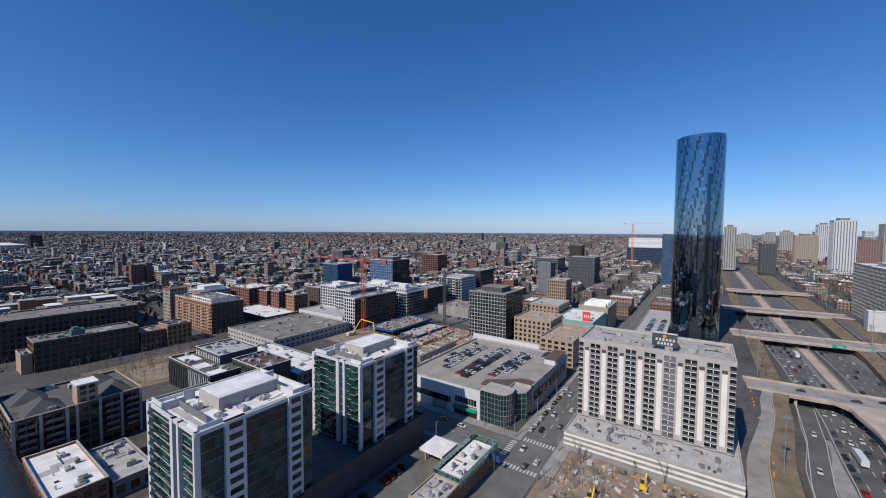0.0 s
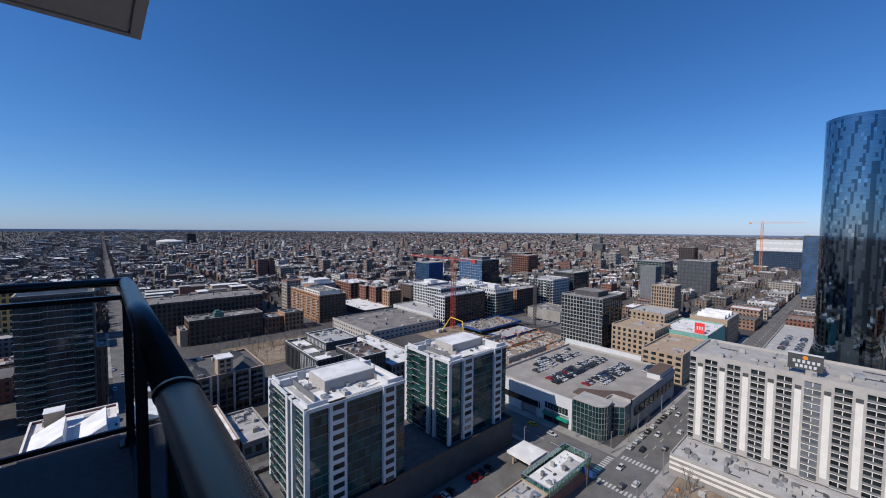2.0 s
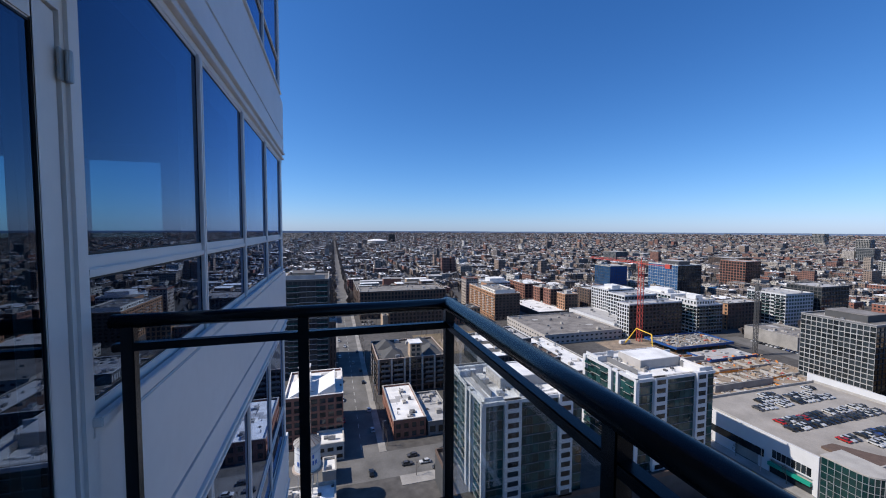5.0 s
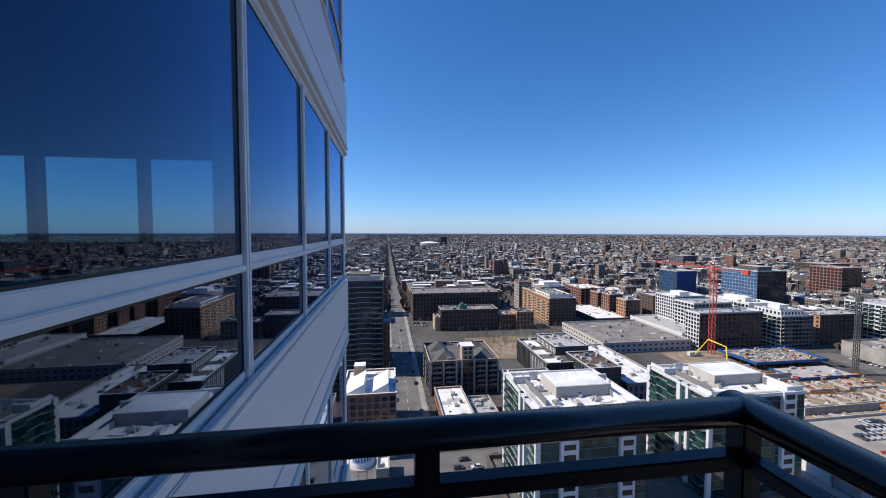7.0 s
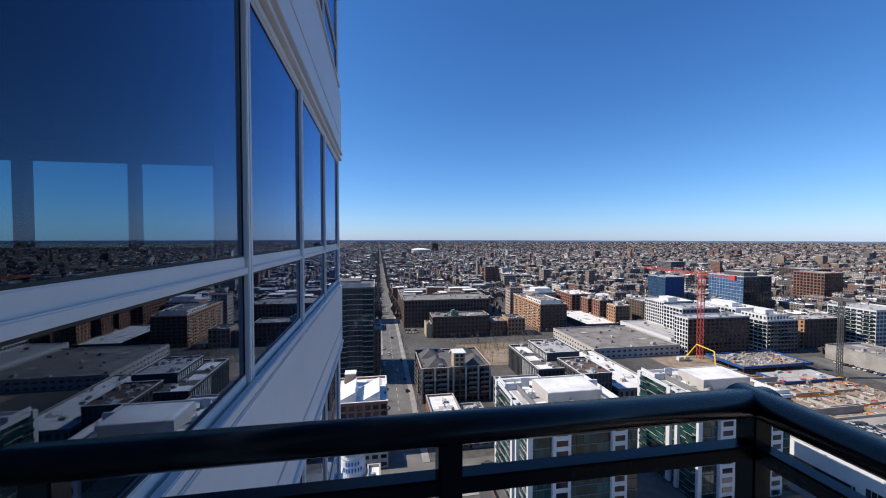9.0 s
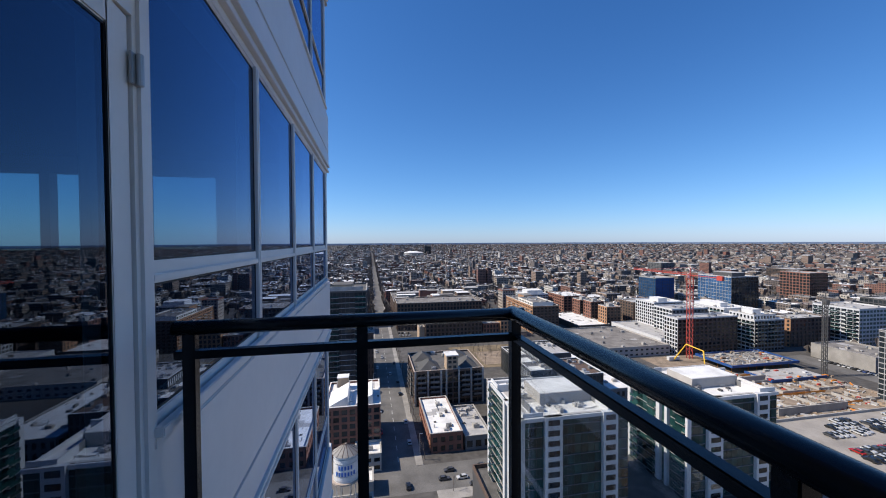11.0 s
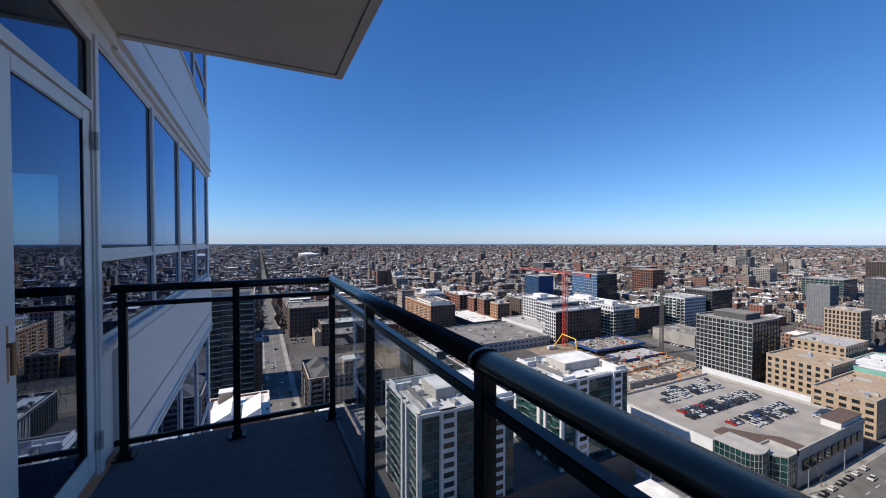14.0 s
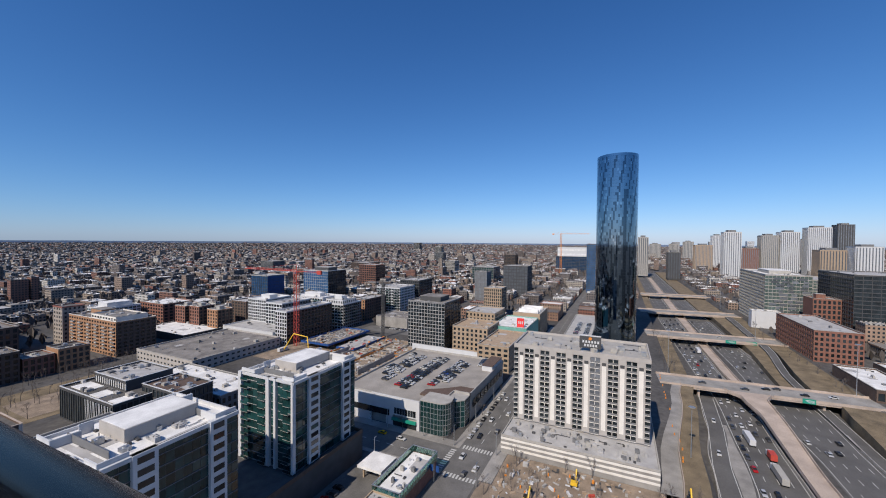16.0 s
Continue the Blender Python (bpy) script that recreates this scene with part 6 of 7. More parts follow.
for i in range(NSEG):
    (xa, ya), (xb, yb) = ring[i], ring[(i + 1) % NSEG]
    bay = Mesh()
    for j in range(FL):
        z0, z1 = STREET + j * fh, STREET + (j + 1) * fh - 0.05
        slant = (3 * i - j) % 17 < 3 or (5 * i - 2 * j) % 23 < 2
        # Dark upright reflections put into the glass colour of fixed bays.
        mirror_streak = i in (43, 44) and j < 51 or i in (47, 53, 36) and j < 33
        k = 0 if mirror_streak or (slant and j > 6) else 2 if i in (31, 32) and j % 3 == 0 or pr.random() < 0.07 else 1
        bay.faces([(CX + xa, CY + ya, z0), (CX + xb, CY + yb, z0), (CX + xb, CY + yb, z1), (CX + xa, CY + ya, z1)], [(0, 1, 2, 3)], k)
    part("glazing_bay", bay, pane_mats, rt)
crown = Mesh()
for i in range(NSEG):
    (xa, ya), (xb, yb) = ring[i], ring[(i + 1) % NSEG]
    ha, hb = TOP + 2.2 - 0.3 * ya / AY, TOP + 2.2 - 0.3 * yb / AY
    crown.faces([(CX + xa, CY + ya, TOP - 0.25), (CX + xb, CY + yb, TOP - 0.25), (CX + xb, CY + yb, hb), (CX + xa, CY + ya, ha)], [(0, 1, 2, 3)])
part("crown", crown, pane_mats[1], rt)

building("dark_slab", "dark blue glass slab behind the round tower", 706, 735, 28, 52, -2.0, M_DKWALL, M_DARKROOF, [("-x", 8, 24, 0.4, 0.6, M_BLGLASS, False), ("-y", 8, 24, 0.4, 0.6, M_BLGLASS, False)])
building("blue_white_block", "office block in blue glass under construction", 1240, 1300, 90, 184, -44.0, M_DKWALL, M_GREYROOF, [("-x", 20, 10, 0.5, 1.0, M_BLGLASS, False)], units=0)
building("blue_white_block", "white wrapped upper floors of the office block", 1244, 1300, 94, 180, -16.0, M_WHITEP, M_WHITEROOF, [("-x", 10, 2, 0.8, 9.0, M_WHITEROOF, False)], zb=-44.8, units=5, reserve=False)

# right side, beyond the expressway
building("brick_factory", "long red brick factory turned to lofts", 392, 472, -169, -140, -66.0, M_BRICK, M_GREYROOF, [("-x", 9, 6, 1.4, 1.5, G1, True), ("+y", 18, 6, 1.6, 1.5, G1, False)])
building("low_hall", "low hall with a white roof and dark brick walls", 306, 357, -160, -138, -83.0, M_BRBRICK, M_WHITEROOF, [("-x", 5, 1, 1.5, 2.2, G1, False)])
building("low_hall", "low tan hall with a pale roof", 316, 372, -205, -165, -82.0, M_BRBRICK, M_WHITEROOF, [("-x", 8, 1, 1.5, 2.2, G1, False)])
gr = building("glass_residence", "long pale green glass residential block with white floor lines", 532, 632, -187, -147, -32.8, M_CONC, M_WHITEROOF, [("-x", 12, 15, 0.25, 0.7, M_PALEGLASS, False), ("+y", 30, 15, 0.3, 1.2, M_PALEGLASS, False)], units=10, penthouse=(560, 600, -178, -158, 3.0, M_CONC))
gb = building("glass_residence", "grey glass residential block", 600, 660, -262, -205, -41.5, M_CONC, M_GREYROOF, [("-x", 18, 15, 0.25, 0.8, M_PALEGLASS, False), ("+y", 18, 15, 0.3, 0.9, M_PALEGLASS, False)], units=8)
gp = random.Random(9)
for ob, c0, a0, a1, top in ((gr, 532, -186, -149, -35), (gb, 600, -260, -207, -43)):
    for j in range(14):
        a = a0 + gp.uniform(0, 4)
        while a < a1 - 6:
            w = gp.uniform(3.5, 8)
            z = STREET + 6 + j * (top - STREET - 6) / 14
            part("dark_loggia", Mesh().box(c0 - 0.12, c0 + 0.1, a, a + w, z + 0.3, z + 2.7), M_STRIPE, ob)
            a += w + gp.uniform(2, 7)
building("red_brick_house", "stepped red brick loft house with a small tower", 490, 512, -194, -173, -52.0, M_BRICK, M_GREYROOF, [("-x", 6, 8, 1.4, 1.4, G1, False)], units=3, penthouse=(495, 501, -184, -177, 4.0, M_BRICK))
building("white_hall", "blank white hall beside the glass block", 520, 531, -158, -133, -72.0, M_WHITEP, M_WHITEROOF, [], units=2)
building("dark_residence", "dark glass residential block", 470, 540, -290, -194, -26.5, M_DKWALL, M_GREYROOF, [("-x", 16, 17, 0.4, 0.8, G1, False), ("+y", 16, 17, 0.4, 0.8, G1, False)])
W, C, B, T, D = M_WHITEP, M_CONC, M_BRICK, M_TANBRICK, M_DKWALL
far = [(1700, 1740, -340, -308, 29, W, 8), (1500, 1540, -274, -224, -6, T, 14), (1115, 1155, -138, -110, -23, D, 6), (1200, 1240, -71, -46, 16, C, 6), (1230, 1270, -287, -249, 31, W, 9), (1400, 1440, -368, -327, -14, B, 10),
       (1420, 1460, -418, -378, 25, C, 10), (1420, 1460, -466, -422, 35, W, 11), (1400, 1440, -527, -476, 47, W, 13), (1600, 1640, -654, -614, 62, D, 8), (1100, 1140, -439, -395, -12, T, 10), (1150, 1190, -518, -472, -4, W, 10),
       (2200, 2240, -323, -281, 7, C, 8), (2400, 2440, -280, -240, -6, C, 8), (2000, 2040, -679, -658, 16, C, 5), (2300, 2340, -192, -140, -6, C, 10)]
for x0, x1, y0, y1, zt, w, c in far:
    n = max(5, c - 1)
    hr = building("high_rise", "distant residential high-rise with dark vertical window bands", x0, x1, y0, y1, zt, w, M_GREYROOF, [("-x", n, 1, (y1 - y0) / n * 0.6, 3.0, M_STRIPE, False), ("+y", 8, 1, 2.6, 3.0, M_STRIPE, False)], units=2, group="towers on the skyline")
    part("machine_room", Mesh().box(x0 + 6, x1 - 6, y0 + (y1 - y0) * 0.3, y0 + (y1 - y0) * 0.75, zt - 0.8, zt + 5), M_GREYWALL, hr)
sk = random.Random(21)
for k in range(11):
    x0, y0 = sk.uniform(2700, 3300), -160 - 95 * k + sk.uniform(-30, 30)
    building("high_rise", "hazy tower far out on the skyline", x0, x0 + 40, y0, y0 + sk.uniform(26, 44), sk.uniform(-18, 38), sk.choice((M_CONC, M_GREYROOF, M_WHITEP, M_TAUPE)), M_GREYROOF, [("-x", 7, 12, 2.0, 3.0, M_STRIPE, False)], units=0, group="towers on the skyline")
MIDS = [(640, 674, 448, 490, -49, M_BRICK, G1, "dark red brick and glass mid-rise"), (640, 676, 140, 182, -40.5, M_DKWALL, M_STRIPE, "dark grey glass mid-rise"), (510, 530, 168, 186, -42.0, M_GREYWALL, M_STRIPE, "striped dark glass mid-rise"),
        (440, 462, 126, 148, -55, M_TANBRICK, G1, "tan brick mid-rise loft"), (760, 800, 880, 930, -60, M_GREYWALL, G1, "grey mid-rise block above low roofs"), (900, 960, 660, 720, -64, M_BRBRICK, G1, "brown mid-rise block above low roofs"),
        (800, 850, 250, 300, -56, M_GREYWALL, M_GRGLASS, "grey glass mid-rise block"), (2600, 2640, 1419, 1474, -16, M_CONC, G1, "pale tower far out on the plain"), (330, 366, 2300, 2350, -30, M_DKWALL, G1, "dark slab beside the arena"),
        (1500, 1530, 700, 740, -50, M_GREYWALL, G1, "grey mid-rise far off"), (1900, 1930, 900, 940, -30, M_CONC, G1, "pale mid-rise far off"), (980, 1010, 420, 450, -55, M_CONC, G1, "pale mid-rise block above low roofs"), (1300, 1340, 330, 370, -44, M_BRBRICK, G1, "brown tower above the low roofs")]
for x0, x1, y0, y1, zt, w, gl, label in MIDS:
    building("mid_rise", label, x0, x1, y0, y1, zt, w, M_GREYROOF, [("-x", 9, 9, 0.9, 1.0, gl, False), ("-y", 9, 9, 0.9, 1.0, gl, False)], units=4, group="scattered mid-rise blocks")
arena = thing("arena", "large pale arena with a white shallow roof", "arena")
part("bowl", Mesh().tube((250, 2250, STREET), (250, 2250, -66), 62, 32), M_CONC, arena)
part("dome", Mesh().tube((250, 2250, -66), (250, 2250, -58), 60, 32, r2=20), M_WHITEROOF, arena)

# ---- construction site ----
HEROES.append((200, 345, 136, 320))
strip("ground_site", "rutted dirt of a construction site", 206, 300, 153, 258, Z0 + 0.08, M_DIRT, "building site")
sr = random.Random(23)
DT = STREET + 4.4
deck = thing("formwork_deck", "blue edged formwork deck on props with clutter", "formwork")
part("deck", Mesh().box(244, 300, 216, 245, DT - 0.5, DT), M_TARROOF, deck)
for q in ((244, 300, 215.4, 216), (244, 300, 245, 245.6), (243.4, 244, 215.4, 245.6), (300, 300.6, 215.4, 245.6)):
    part("edge_board", Mesh().box(*q, DT - 0.6, DT + 1.1), M_BLUEWRAP, deck)
for i in range(8):
    for j in range(3):
        part("prop", Mesh().tube((247 + i * 7, 219 + j * 11, STREET), (247 + i * 7, 219 + j * 11, DT - 0.5), 0.2, 6), M_ORANGE, deck)
low = thing("formwork_deck", "lower formwork deck edged with blue boards", "formwork")
part("deck", Mesh().box(252, 296, 196, 214, STREET + 0.5, STREET + 1.4), M_GREYROOF, low)
for q in ((252, 296, 195.5, 196), (251.5, 252, 195.5, 214)):
    part("edge_board", Mesh().box(*q, STREET + 0.5, STREET + 2.2), M_BLUEWRAP, low)
tones = (M_ORANGE, M_CONC, M_CONC, M_GREYROOF, M_WHITEP, M_WHITEP, M_TANBRICK, M_BRBRICK, M_METAL, M_RED, M_TAUPE)
for i in range(130):
    x, y = sr.uniform(210, 298), sr.uniform(155, 213)
    zs = STREET + 0.08
    if i % 4 == 0:
        x, y, zs = sr.uniform(246, 296), sr.uniform(218, 243), DT
    elif x > 250 and y > 193:
        zs = STREET + 1.4
    w, dd, h = sr.uniform(0.6, 4.2), sr.uniform(0.5, 2.2), sr.uniform(0.3, 1.5)
    s = thing("material_stack", "stack of building material on the site", "building material", "stacks on the site")
    tone = sr.choice(tones)
    for k in range(2):
        part("layer", Mesh().box(x + k * 0.15, x + w - k * 0.1, y + 0.1 * k, y + dd, zs + h * k / 2, zs + h * (k + 0.85) / 2), tone, s)
for x, y, l in ((208, 158, 46), (212, 200, 40)):
    m = Mesh().box(x, x + l, y, y + 0.5, STREET, STREET + 4)
    tagged(new("concrete_wall", m.data("concrete_wall", M_CONC)), "new concrete basement wall", "wall")

def debris(name, label, n, x0, x1, y0, y1, z, seed, big):
    """Loose planks, pipes, sheets and rubble strewn over a works area."""
    q, m = random.Random(seed), Mesh()
    for _ in range(n):
        x, y, k = q.uniform(x0, x1), q.uniform(y0, y1), q.choices(range(7), (0.6, 5, 2, 4, 3, 0.5, 5))[0]
        l, w, h, a = q.uniform(0.5, big), q.uniform(0.15, 0.9), q.uniform(0.1, 0.8), q.uniform(0, math.pi)
        c, s = math.cos(a), math.sin(a)
        pts = [(x + u * c - v * s, y + u * s + v * c) for u, v in ((-l / 2, -w / 2), (l / 2, -w / 2), (l / 2, w / 2), (-l / 2, w / 2))]
        m.prism(pts, z, z + h, k)
    tagged(new(name, m.data(name, M_ORANGE, M_CONC, M_WHITEP, M_TANBRICK, M_DKWALL, M_RED, M_GREYROOF)), label, "debris", kind="stuff")


debris("site_debris", "planks, pipes and formwork strewn over the site", 520, 208, 299, 154, 214, STREET + 0.08, 51, 5.0)
debris("deck_debris", "planks and bundles strewn over the formwork deck", 220, 246, 298, 218, 243, DT, 52, 4.0)
debris("works_debris", "kerb stones, planks and rubble over the roadworks", 420, 100, 158, -26, 39, Z0 + 0.06, 53, 2.6)

net = random.Random(37)
for k in range(7):
    x, y, l = net.uniform(210, 262), net.uniform(158, 212), net.uniform(16, 34)
    f = thing("safety_fence", "orange safety netting on thin posts round the works", "fence", "orange fences of the site")
    part("netting", Mesh().box(x, x + l, y, y + 0.08, STREET + 0.3, STREET + 1.5), M_ORANGE, f)
    part("posts", Mesh().box(x, x + 0.1, y, y + 0.1, STREET, STREET + 1.7).box(x + l, x + l + 0.1, y, y + 0.1, STREET, STREET + 1.7), M_METAL, f)
for k in range(9):
    x, y = 214 + (k % 3) * 27, 164 + (k // 3) * 17
    cb = thing("footing_bay", "grey concrete footing walls of the new basement", "foundation", "footings of the site")
    part("wall", Mesh().box(x, x + 20, y, y + 0.4, STREET, STREET + 1.5).box(x, x + 0.4, y + 0.4, y + 11, STREET, STREET + 1.5).box(x + 10, x + 10.4, y + 0.4, y + 11, STREET, STREET + 1.2), M_CONC, cb)


def lattice_tower(name, label, x, y, h, jib, yaw, m, counter=14, z=STREET, w=2.0):
    c = thing(name, label, "tower crane", at=(x, y, z))
    c.rotation_euler = (0, 0, radians(yaw))
    mast = Mesh()
    for a in (-w / 2, w / 2):
        for b in (-w / 2, w / 2):
            mast.box(a - 0.2, a + 0.2, b - 0.2, b + 0.2, 0, h)
    n = int(h / (w * 1.4))
    for i in range(n):
        z0, z1 = h * i / n, h * (i + 1) / n
        for s in (-w / 2, w / 2):
            mast.tube((-w / 2, s, z0), (w / 2, s, z1), 0.14, 4, cap=False).tube((s, w / 2, z0), (s, -w / 2, z1), 0.14, 4, cap=False)
    part("mast", mast, m, c)
    j = Mesh()
    for y0 in (-0.7, 0.7):
        j.box(-counter, jib, y0 - 0.17, y0 + 0.17, h, h + 0.35)
    j.box(0, jib * 0.98, -0.1, 0.1, h + 1.5, h + 1.7)
    k = int(jib / 2.2)
    for i in range(k):
        a, b = jib * i / k, jib * (i + 0.5) / k
        for y0 in (-0.7, 0.7):
            j.tube((a, y0, h + 0.1), (b, 0, h + 1.6), 0.07, 4, cap=False).tube((b, 0, h + 1.6), (jib * (i + 1) / k, y0, h + 0.1), 0.07, 4, cap=False)
    part("jib", j, m, c)
    part("apex", Mesh().tube((0, 0, h), (0, 0, h + 6), 0.5, 6, r2=0.15).tube((0, 0, h + 6), (jib * 0.7, 0, h + 1.7), 0.06, 4).tube((0, 0, h + 6), (-counter, 0, h + 0.2), 0.06, 4), m, c)
    part("counterweight", Mesh().box(-counter, -counter + 4.5, -0.9, 0.9, h - 1.6, h + 1.6), m, c)
    part("cab", Mesh().box(0.9, 2.6, -0.8, 0.8, h - 2.2, h - 0.2), M_WHITEP, c)


lattice_tower("tower_crane", "red lattice tower crane over the site", 243.6, 251, 64.5, 64, 90, M_RED, 28, w=2.9)
lattice_tower("tower_crane", "grey lattice tower crane by the apartments", 300, 200, 50, 4, 60, M_SLATE, 3)
lattice_tower("tower_crane", "orange tower crane far behind the roofs", 1034, 141, 112, 70, -90, M_ORANGE, 22, w=3.6)
pump = thing("concrete_pump", "yellow folding boom of a concrete pump", "concrete pump")
for a, b in (((226, 248, STREET), (230, 240, -76)), ((230, 240, -76), (233, 228, -78)), ((233, 228, -78), (231, 225, -86))):
    part("boom", Mesh().tube(a, b, 0.5, 8, r2=0.35), M_YELLOW, pump)
part("truck", Mesh().box(222, 231, 247, 249.6, STREET + 0.6, STREET + 3.2), M_WHITEP, pump)

# heavy traffic on the expressway
def lorry(x, y, z, tone, label, length=10.0):
    v = thing("truck", label, "truck", "trucks on the expressway", (x, y, z))
    part("box_body", Mesh().box(0, length, -1.25, 1.25, 1.0, 3.7), tone, v, bevel=0.06)
    part("cab", Mesh().box(length + 0.3, length + 2.4, -1.15, 1.15, 0.6, 2.9), M_WHITEP, v, bevel=0.1)
    part("windscreen", Mesh().box(length + 2.36, length + 2.44, -1.0, 1.0, 1.7, 2.6), M_DKGLASS, v)
    for wx in (1.2, 2.4, length + 1.2):
        for wy in (-1.1, 1.1):
            part("wheel", Mesh().tube((wx, wy - 0.15, 0.5), (wx, wy + 0.15, 0.5), 0.5, 12), M_TYRE, v)


lorry(228, -61.4, ZE + 0.09, M_WHITEP, "white box truck on the expressway", 11)
lorry(216, -66, ZE + 0.09, M_RED, "truck with a red body on the expressway", 5)
lorry(196, -64, ZE + 0.09, M_CONC, "grey trailer truck on the expressway", 12)
lorry(400, -66.5, ZE + 0.09, M_WHITEP, "white delivery truck on the expressway", 9)

# ---- street furniture and bare trees ----
pole_group = "tall light poles"


def light_pole(x, y, z, h, label):
    p = thing("light_pole", label, "light pole", pole_group, (x, y, z))
    part("shaft", Mesh().tube((0, 0, 0), (0, 0, h), 0.22, 8, r2=0.11), M_METAL, p)
    part("head", (Mesh().box(-1.0, 1.0, -0.9, 0.9, h - 0.4, h).box(-0.4, 0.4, -1.3, 1.3, h - 0.3, h - 0.05) if h > 12 else Mesh().box(-0.2, 1.3, -0.12, 0.12, h - 0.15, h)), M_METAL, p)


for x, y, h in ((312, -34, 30), (192, -31, 22), (312, -132, 32), (448, -118, 30), (640, -128, 30)):
    light_pole(x, y, Z0, h, "tall steel highway light mast")
for x, y in ((156, 64), (133.5, 63), (133, 45), (156.5, 44.5), (157, 80), (157, 100), (180, 45), (180, 62.5), (210, 62.5), (210, 45), (132, 90), (132, 110), (21, 160), (21, 200), (2, 180), (2, 240), (21, 260)):
    light_pole(x, y, Z0 + 0.1, 9, "slim street light pole on the pavement")
for x, y, w in ((290.3, -103, 6), (432.5, -96, 8), (434.6, -112, 8)):
    g = thing("road_sign", "green overhead road sign on the bridge", "road sign", "green signs on the bridges")
    part("panel", Mesh().box(x - 0.3, x - 0.15, y - w / 2, y + w / 2, Z0 - 1.2, Z0 + 1.6), M_SIGNGREEN, g)
    for k in range(3):
        part("bar", Mesh().box(x - 0.33, x - 0.3, y - w * 0.38, y + w * (0.1 + 0.1 * k), Z0 - 0.6 + 0.6 * k, Z0 - 0.35 + 0.6 * k), M_WHITEP, g)
gs = thing("road_sign", "green gantry sign over the carriageway", "road sign", "green signs on the bridges")
part("panel", Mesh().box(232, 232.2, -121, -112, Z0 - 1.0, Z0 + 2.0), M_SIGNGREEN, gs)
part("arm", Mesh().tube((232.3, -127, Z0 + 0.5), (232.3, -111, Z0 + 0.5), 0.2, 6), M_METAL, gs)
part("post", Mesh().tube((232.3, -127, ZE), (232.3, -127, Z0 + 1), 0.3, 6), M_METAL, gs)


def tree_mesh(seed, h):
    r = random.Random(seed)
    m = Mesh()

    def limb(a, d, l, w, depth):
        b = a + d * l
        m.tube(a, b, w, 5 if depth < 2 else 3, r2=w * 0.6, cap=False)
        if depth == 4:
            return
        for _ in range(3 if depth < 3 else 4):
            q = (d + Vector((r.uniform(-1, 1), r.uniform(-1, 1), r.uniform(-0.15, 0.7))) * 0.75).normalized()
            limb(b, q, l * r.uniform(0.55, 0.8), w * 0.55, depth + 1)
    limb(Vector((0, 0, 0)), Vector((0, 0, 1)), h * 0.33, h * 0.022, 0)
    return m


tree_data = [tree_mesh(s, 9.0).data("tree", M_BARK) for s in (1, 2, 3)]
tr = random.Random(5)
spots = [(x, 62.5) for x in (170, 190, 226)] + [(158, y) for y in (70, 92, 110, 122)] + [(tr.uniform(138, 158), tr.uniform(-28, 40)) for _ in range(12)] + [(tr.uniform(46, 132), tr.uniform(22, 44)) for _ in range(14)]
spots += [(tr.uniform(100, 159), tr.uniform(-30, 38)) for _ in range(34)] + [(x, 133.5) for x in range(30, 130, 9)] + [(x, 153.5) for x in range(60, 200, 11)] + [(tr.uniform(120, 160), tr.uniform(318, 345)) for _ in range(16)]
spots += [(tr.uniform(66, 140), tr.uniform(258, 326)) for _ in range(24)] + [(22.4, 156 + 14 * i) for i in range(12)] + [(0.5, 200 + 14 * i) for i in range(10)] + [(tr.uniform(206, 300), tr.uniform(-16, 18)) for _ in range(16)] + [(tr.uniform(130, 156), tr.uniform(330, 345)) for _ in range(8)]
spots += [(tr.uniform(60, 150), tr.uniform(256, 336)) for _ in range(46)] + [(tr.uniform(312, 600), tr.uniform(-136, -126)) for _ in range(26)] + [(tr.uniform(310, 430), tr.uniform(-40, -29)) for _ in range(14)] + [(tr.uniform(298, 340), tr.uniform(160, 190)) for _ in range(8)] + [(tr.uniform(355, 372), tr.uniform(240, 256)) for _ in range(4)]
spots += [(tr.choice((1.2, 21.6)), 300 + 9 * i) for i in range(24)] + [(tr.uniform(26, 44), tr.uniform(366, 386)) for _ in range(6)] + [(tr.uniform(50, 140), tr.uniform(334, 341)) for _ in range(14)]
for x, y in spots:
    t = tagged(new("bare_tree", tr.choice(tree_data)), "leafless brown winter tree", "tree", "bare street trees")
    t.location, t.rotation_euler = (x, y, Z0 + 0.05), (0, 0, tr.uniform(0, 6.28))
    s = tr.uniform(0.55, 1.0)
    t.scale = (s, s, s)

# ---- the rest of the city, block by block ----
def taken(x0, x1, y0, y1):
    return any(x0 < b and x1 > a and y0 < d and y1 > c for a, b, c, d in HEROES)


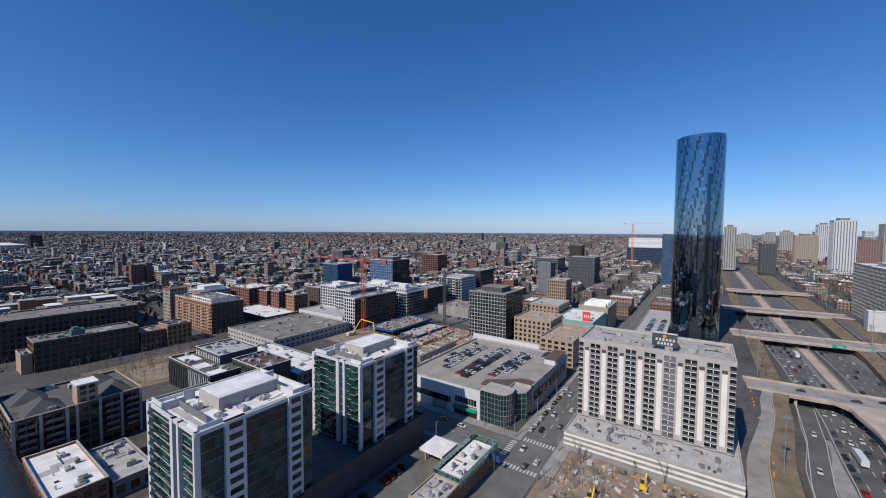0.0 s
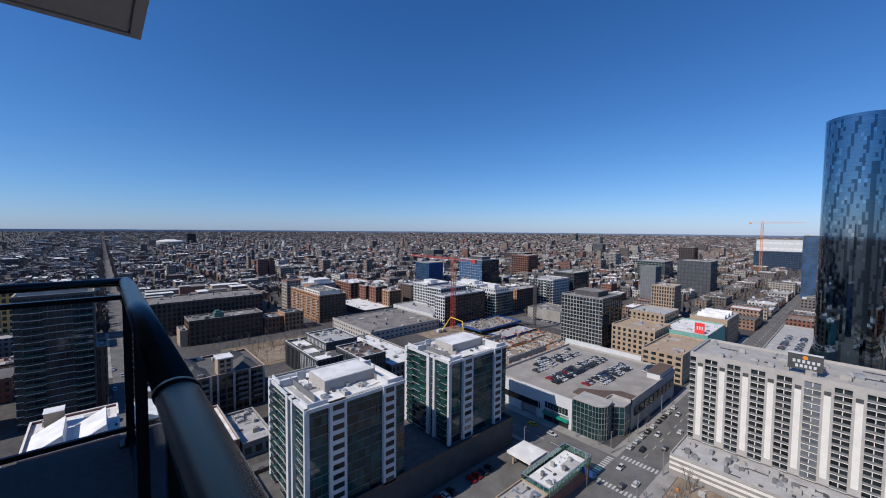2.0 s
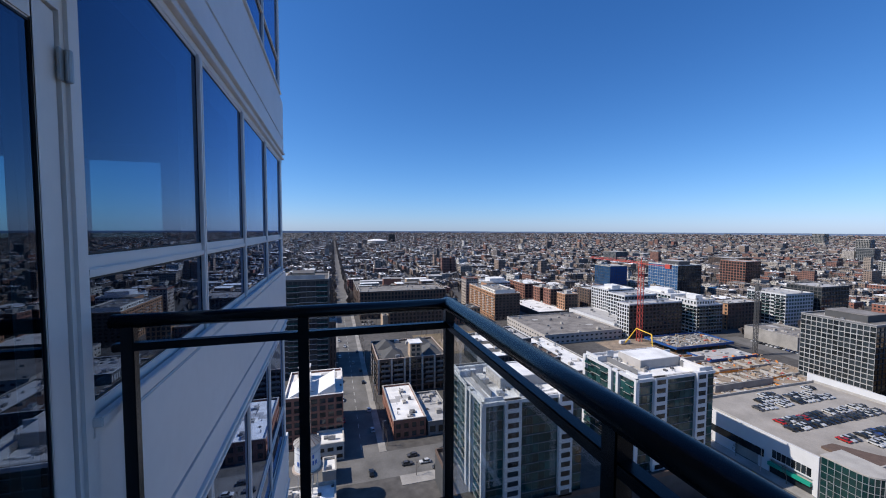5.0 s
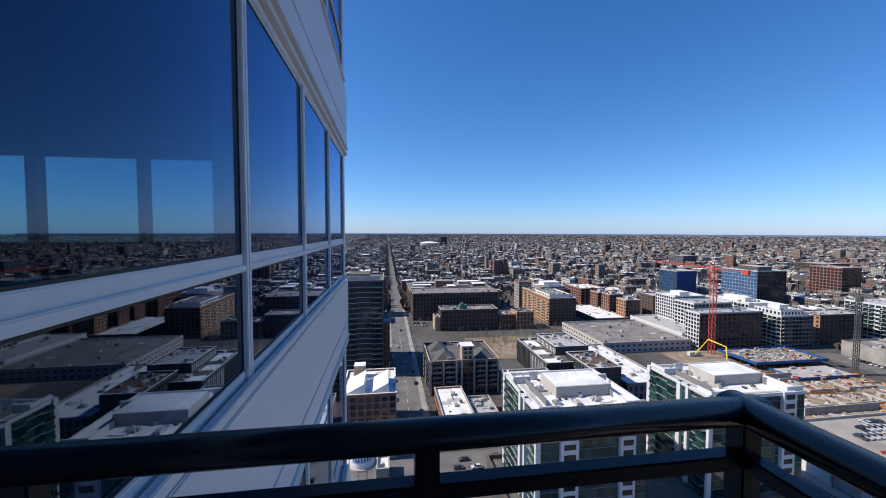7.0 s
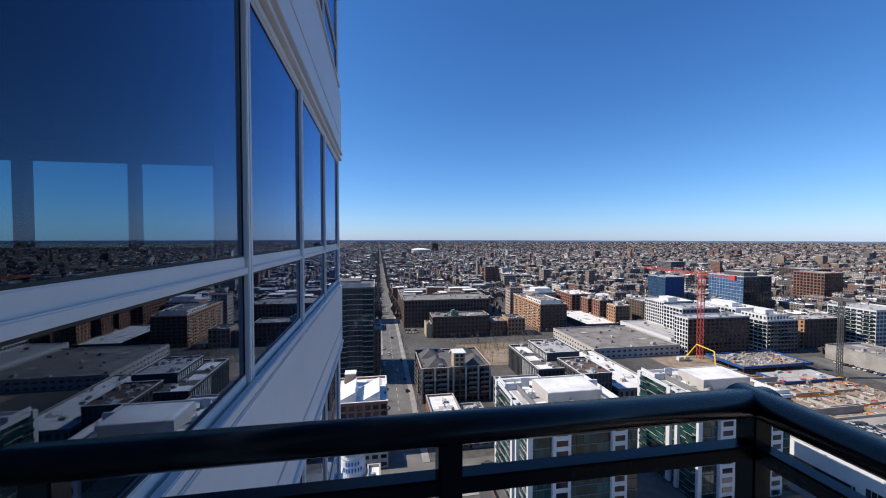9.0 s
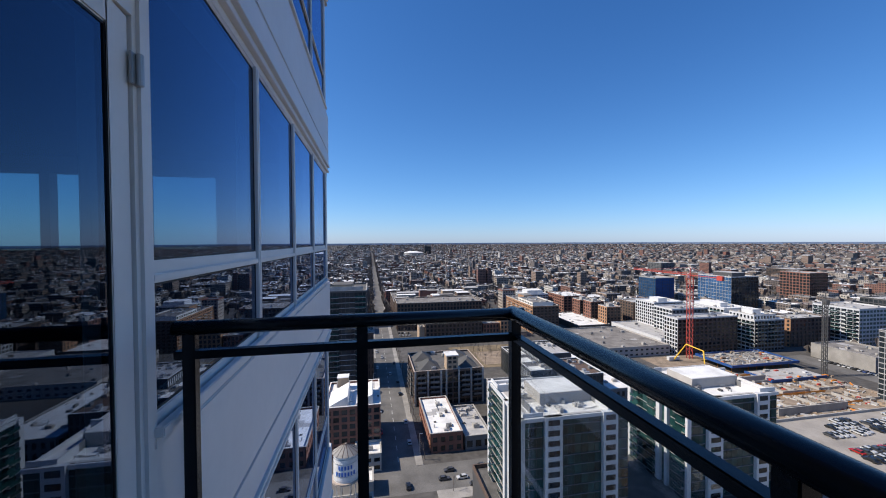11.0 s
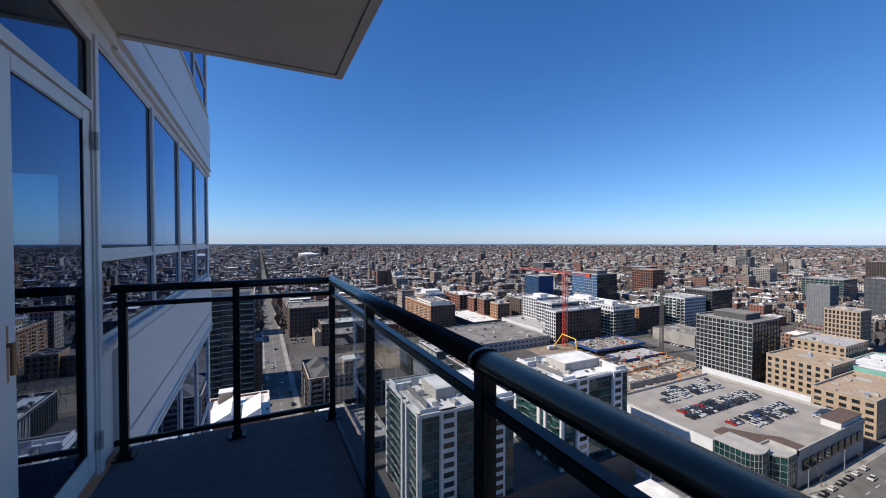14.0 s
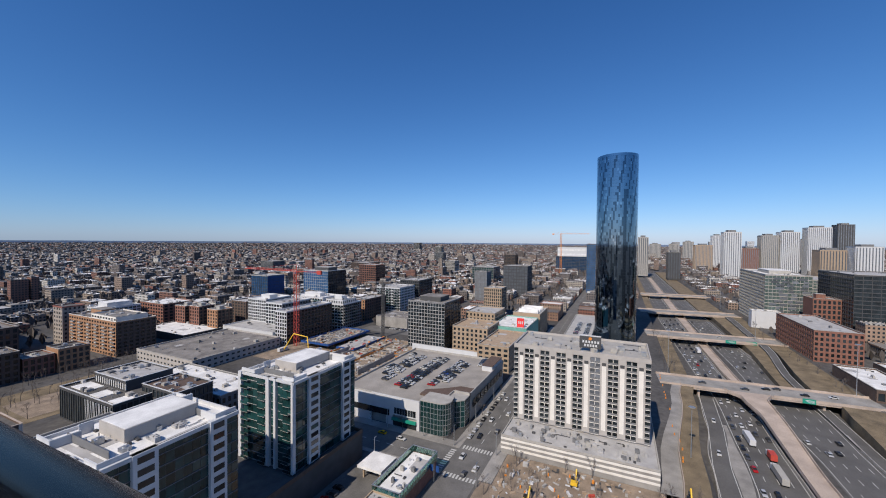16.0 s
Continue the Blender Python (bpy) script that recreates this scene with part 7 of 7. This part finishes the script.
fill = random.Random(42)
farw, farr = Mesh(), Mesh()
count = 0
BX, BY = 132.0, 91.0      # block pitch; streets lie between
for i in range(-2, 37):
    for j in range(-24, 52):
        bx0, by0 = 22 + i * BX, 62 + j * BY
        cx, cy = bx0 + 56, by0 + 36
        d = math.hypot(cx, cy)
        if d > 4750 or d < 120:
            continue
        if bx0 < 10 and by0 < 100:
            continue
        ang = math.degrees(math.atan2(cx, cy))
        if ang < -12 or ang > 122:
            continue
        near_b = d < 560
        rows_y = ((by0, 1), (by0 + 73, -1)) if d < 3200 else ((by0, 1), (by0 + 36, 1))
        for edge, way in rows_y:
            x = bx0
            while x < bx0 + 104:
                wid = fill.uniform(14, 34) if near_b else ((fill.uniform(6, 11) if fill.random() < 0.6 else fill.uniform(11, 30)) if d < 2400 else fill.uniform(9, 30))
                dep = fill.uniform(16, 34) if near_b else fill.uniform(10, 32)
                x1 = min(x + wid, bx0 + 112)
                y, y1 = (edge, edge + dep) if way > 0 else (edge - dep, edge)
                gone = fill.random() < (0.10 if near_b else 0.16)
                tall = fill.random()
                h = fill.uniform(7, 15) if tall < 0.7 else fill.uniform(12, 24) if tall < 0.97 else fill.uniform(24, 36)
                if not near_b:
                    h = fill.uniform(6, 11) if tall < 0.8 else fill.uniform(9, 17) if tall < 0.985 or d > 3000 else fill.uniform(18, 36)
                    if d > 2600:
                        h *= 0.66
                if not gone and x1 - x > 5 and not taken(x, x1, y, y1):
                    zb = rise((x + x1) / 2, (y + y1) / 2)
                    if near_b:
                        b = tagged(new("city_block"), fill.choice(("low flat-roofed city building", "flat-roofed warehouse with rooftop plant", "low masonry building with a parapet roof")), "building", "buildings of the near district")
                        part("wall", Mesh().box(x + 0.3, x1 - 0.6, y + 0.3, y1 - 0.6, zb - 1, zb + h), M_MIDWALL, b)
                        parapet(b, x, x1 - 0.3, y, y1 - 0.3, zb + h + 0.8, M_MIDWALL, 1.0, 0.4)
                        part("roof", Mesh().box(x + 0.4, x1 - 0.7, y + 0.4, y1 - 0.7, zb + h, zb + h + 0.06), M_MIDROOF, b)
                        roof_units(b, x, x1, y, y1, zb + h + 0.06, fill.randint(1, 4), count, 3.5)
                    else:
                        farw.box(x, x1 - 1.0, y, y1, zb - 2, zb + h)
                        farr.box(x - 0.1, x1 - 0.9, y - 0.1, y1 + 0.1, zb + h, zb + h + 0.3)
                        for _ in range(fill.randint(2, 7) if d < 1300 else fill.randint(0, 3) if d < 2600 else 0):
                            u, v = fill.uniform(x, max(x, x1 - 5)), fill.uniform(y, max(y, y1 - 5))
                            farr.box(u, u + fill.uniform(1.5, 4), v, v + fill.uniform(1.5, 4), zb + h + 0.3, zb + h + fill.uniform(1, 3))
                    count += 1
                x = x1 + (fill.uniform(0.3, 2) if fill.random() < 0.7 else fill.uniform(4, 14))
tagged(new("far_buildings", farw.data("far_buildings", M_FARWALL)), "endless low brick city to the horizon", "buildings", kind="stuff")
tagged(new("far_roofs", farr.data("far_roofs", M_FARROOF)), "flat roofs of the far city in greys and white", "roofs", kind="stuff")

# bare trees of the far streets, too many to count
ft = Mesh()
fr = random.Random(77)
for n in range(26000):
    ang, d = radians(fr.uniform(-8, 118)), 420 + 4200 * fr.random() ** 0.9
    x, y = d * math.sin(ang), d * math.cos(ang)
    if n < 1100:
        x, y = fr.choice((fr.uniform(-4, 4), fr.uniform(19, 24))), fr.uniform(430, 2600)
    elif taken(x - 3, x + 3, y - 3, y + 3):
        continue
    z, h, w = rise(x, y), fr.uniform(6, 12), fr.uniform(1.8, 4.0)
    for k in range(3):
        a = fr.uniform(0, 3.14)
        ca, sa = w * math.cos(a), w * math.sin(a)
        ft.faces([(x - ca * 0.2, y - sa * 0.2, z), (x + ca * 0.9, y + sa * 0.9, z + h * fr.uniform(0.5, 0.8)), (x + ca * fr.uniform(-0.3, 0.3), y + sa * 0.1, z + h), (x - ca, y - sa, z + h * fr.uniform(0.45, 0.75))], [(0, 1, 2, 3)])
tagged(new("far_trees", ft.data("far_trees", M_BARK)), "bare brown trees between the far houses", "trees", kind="stuff")
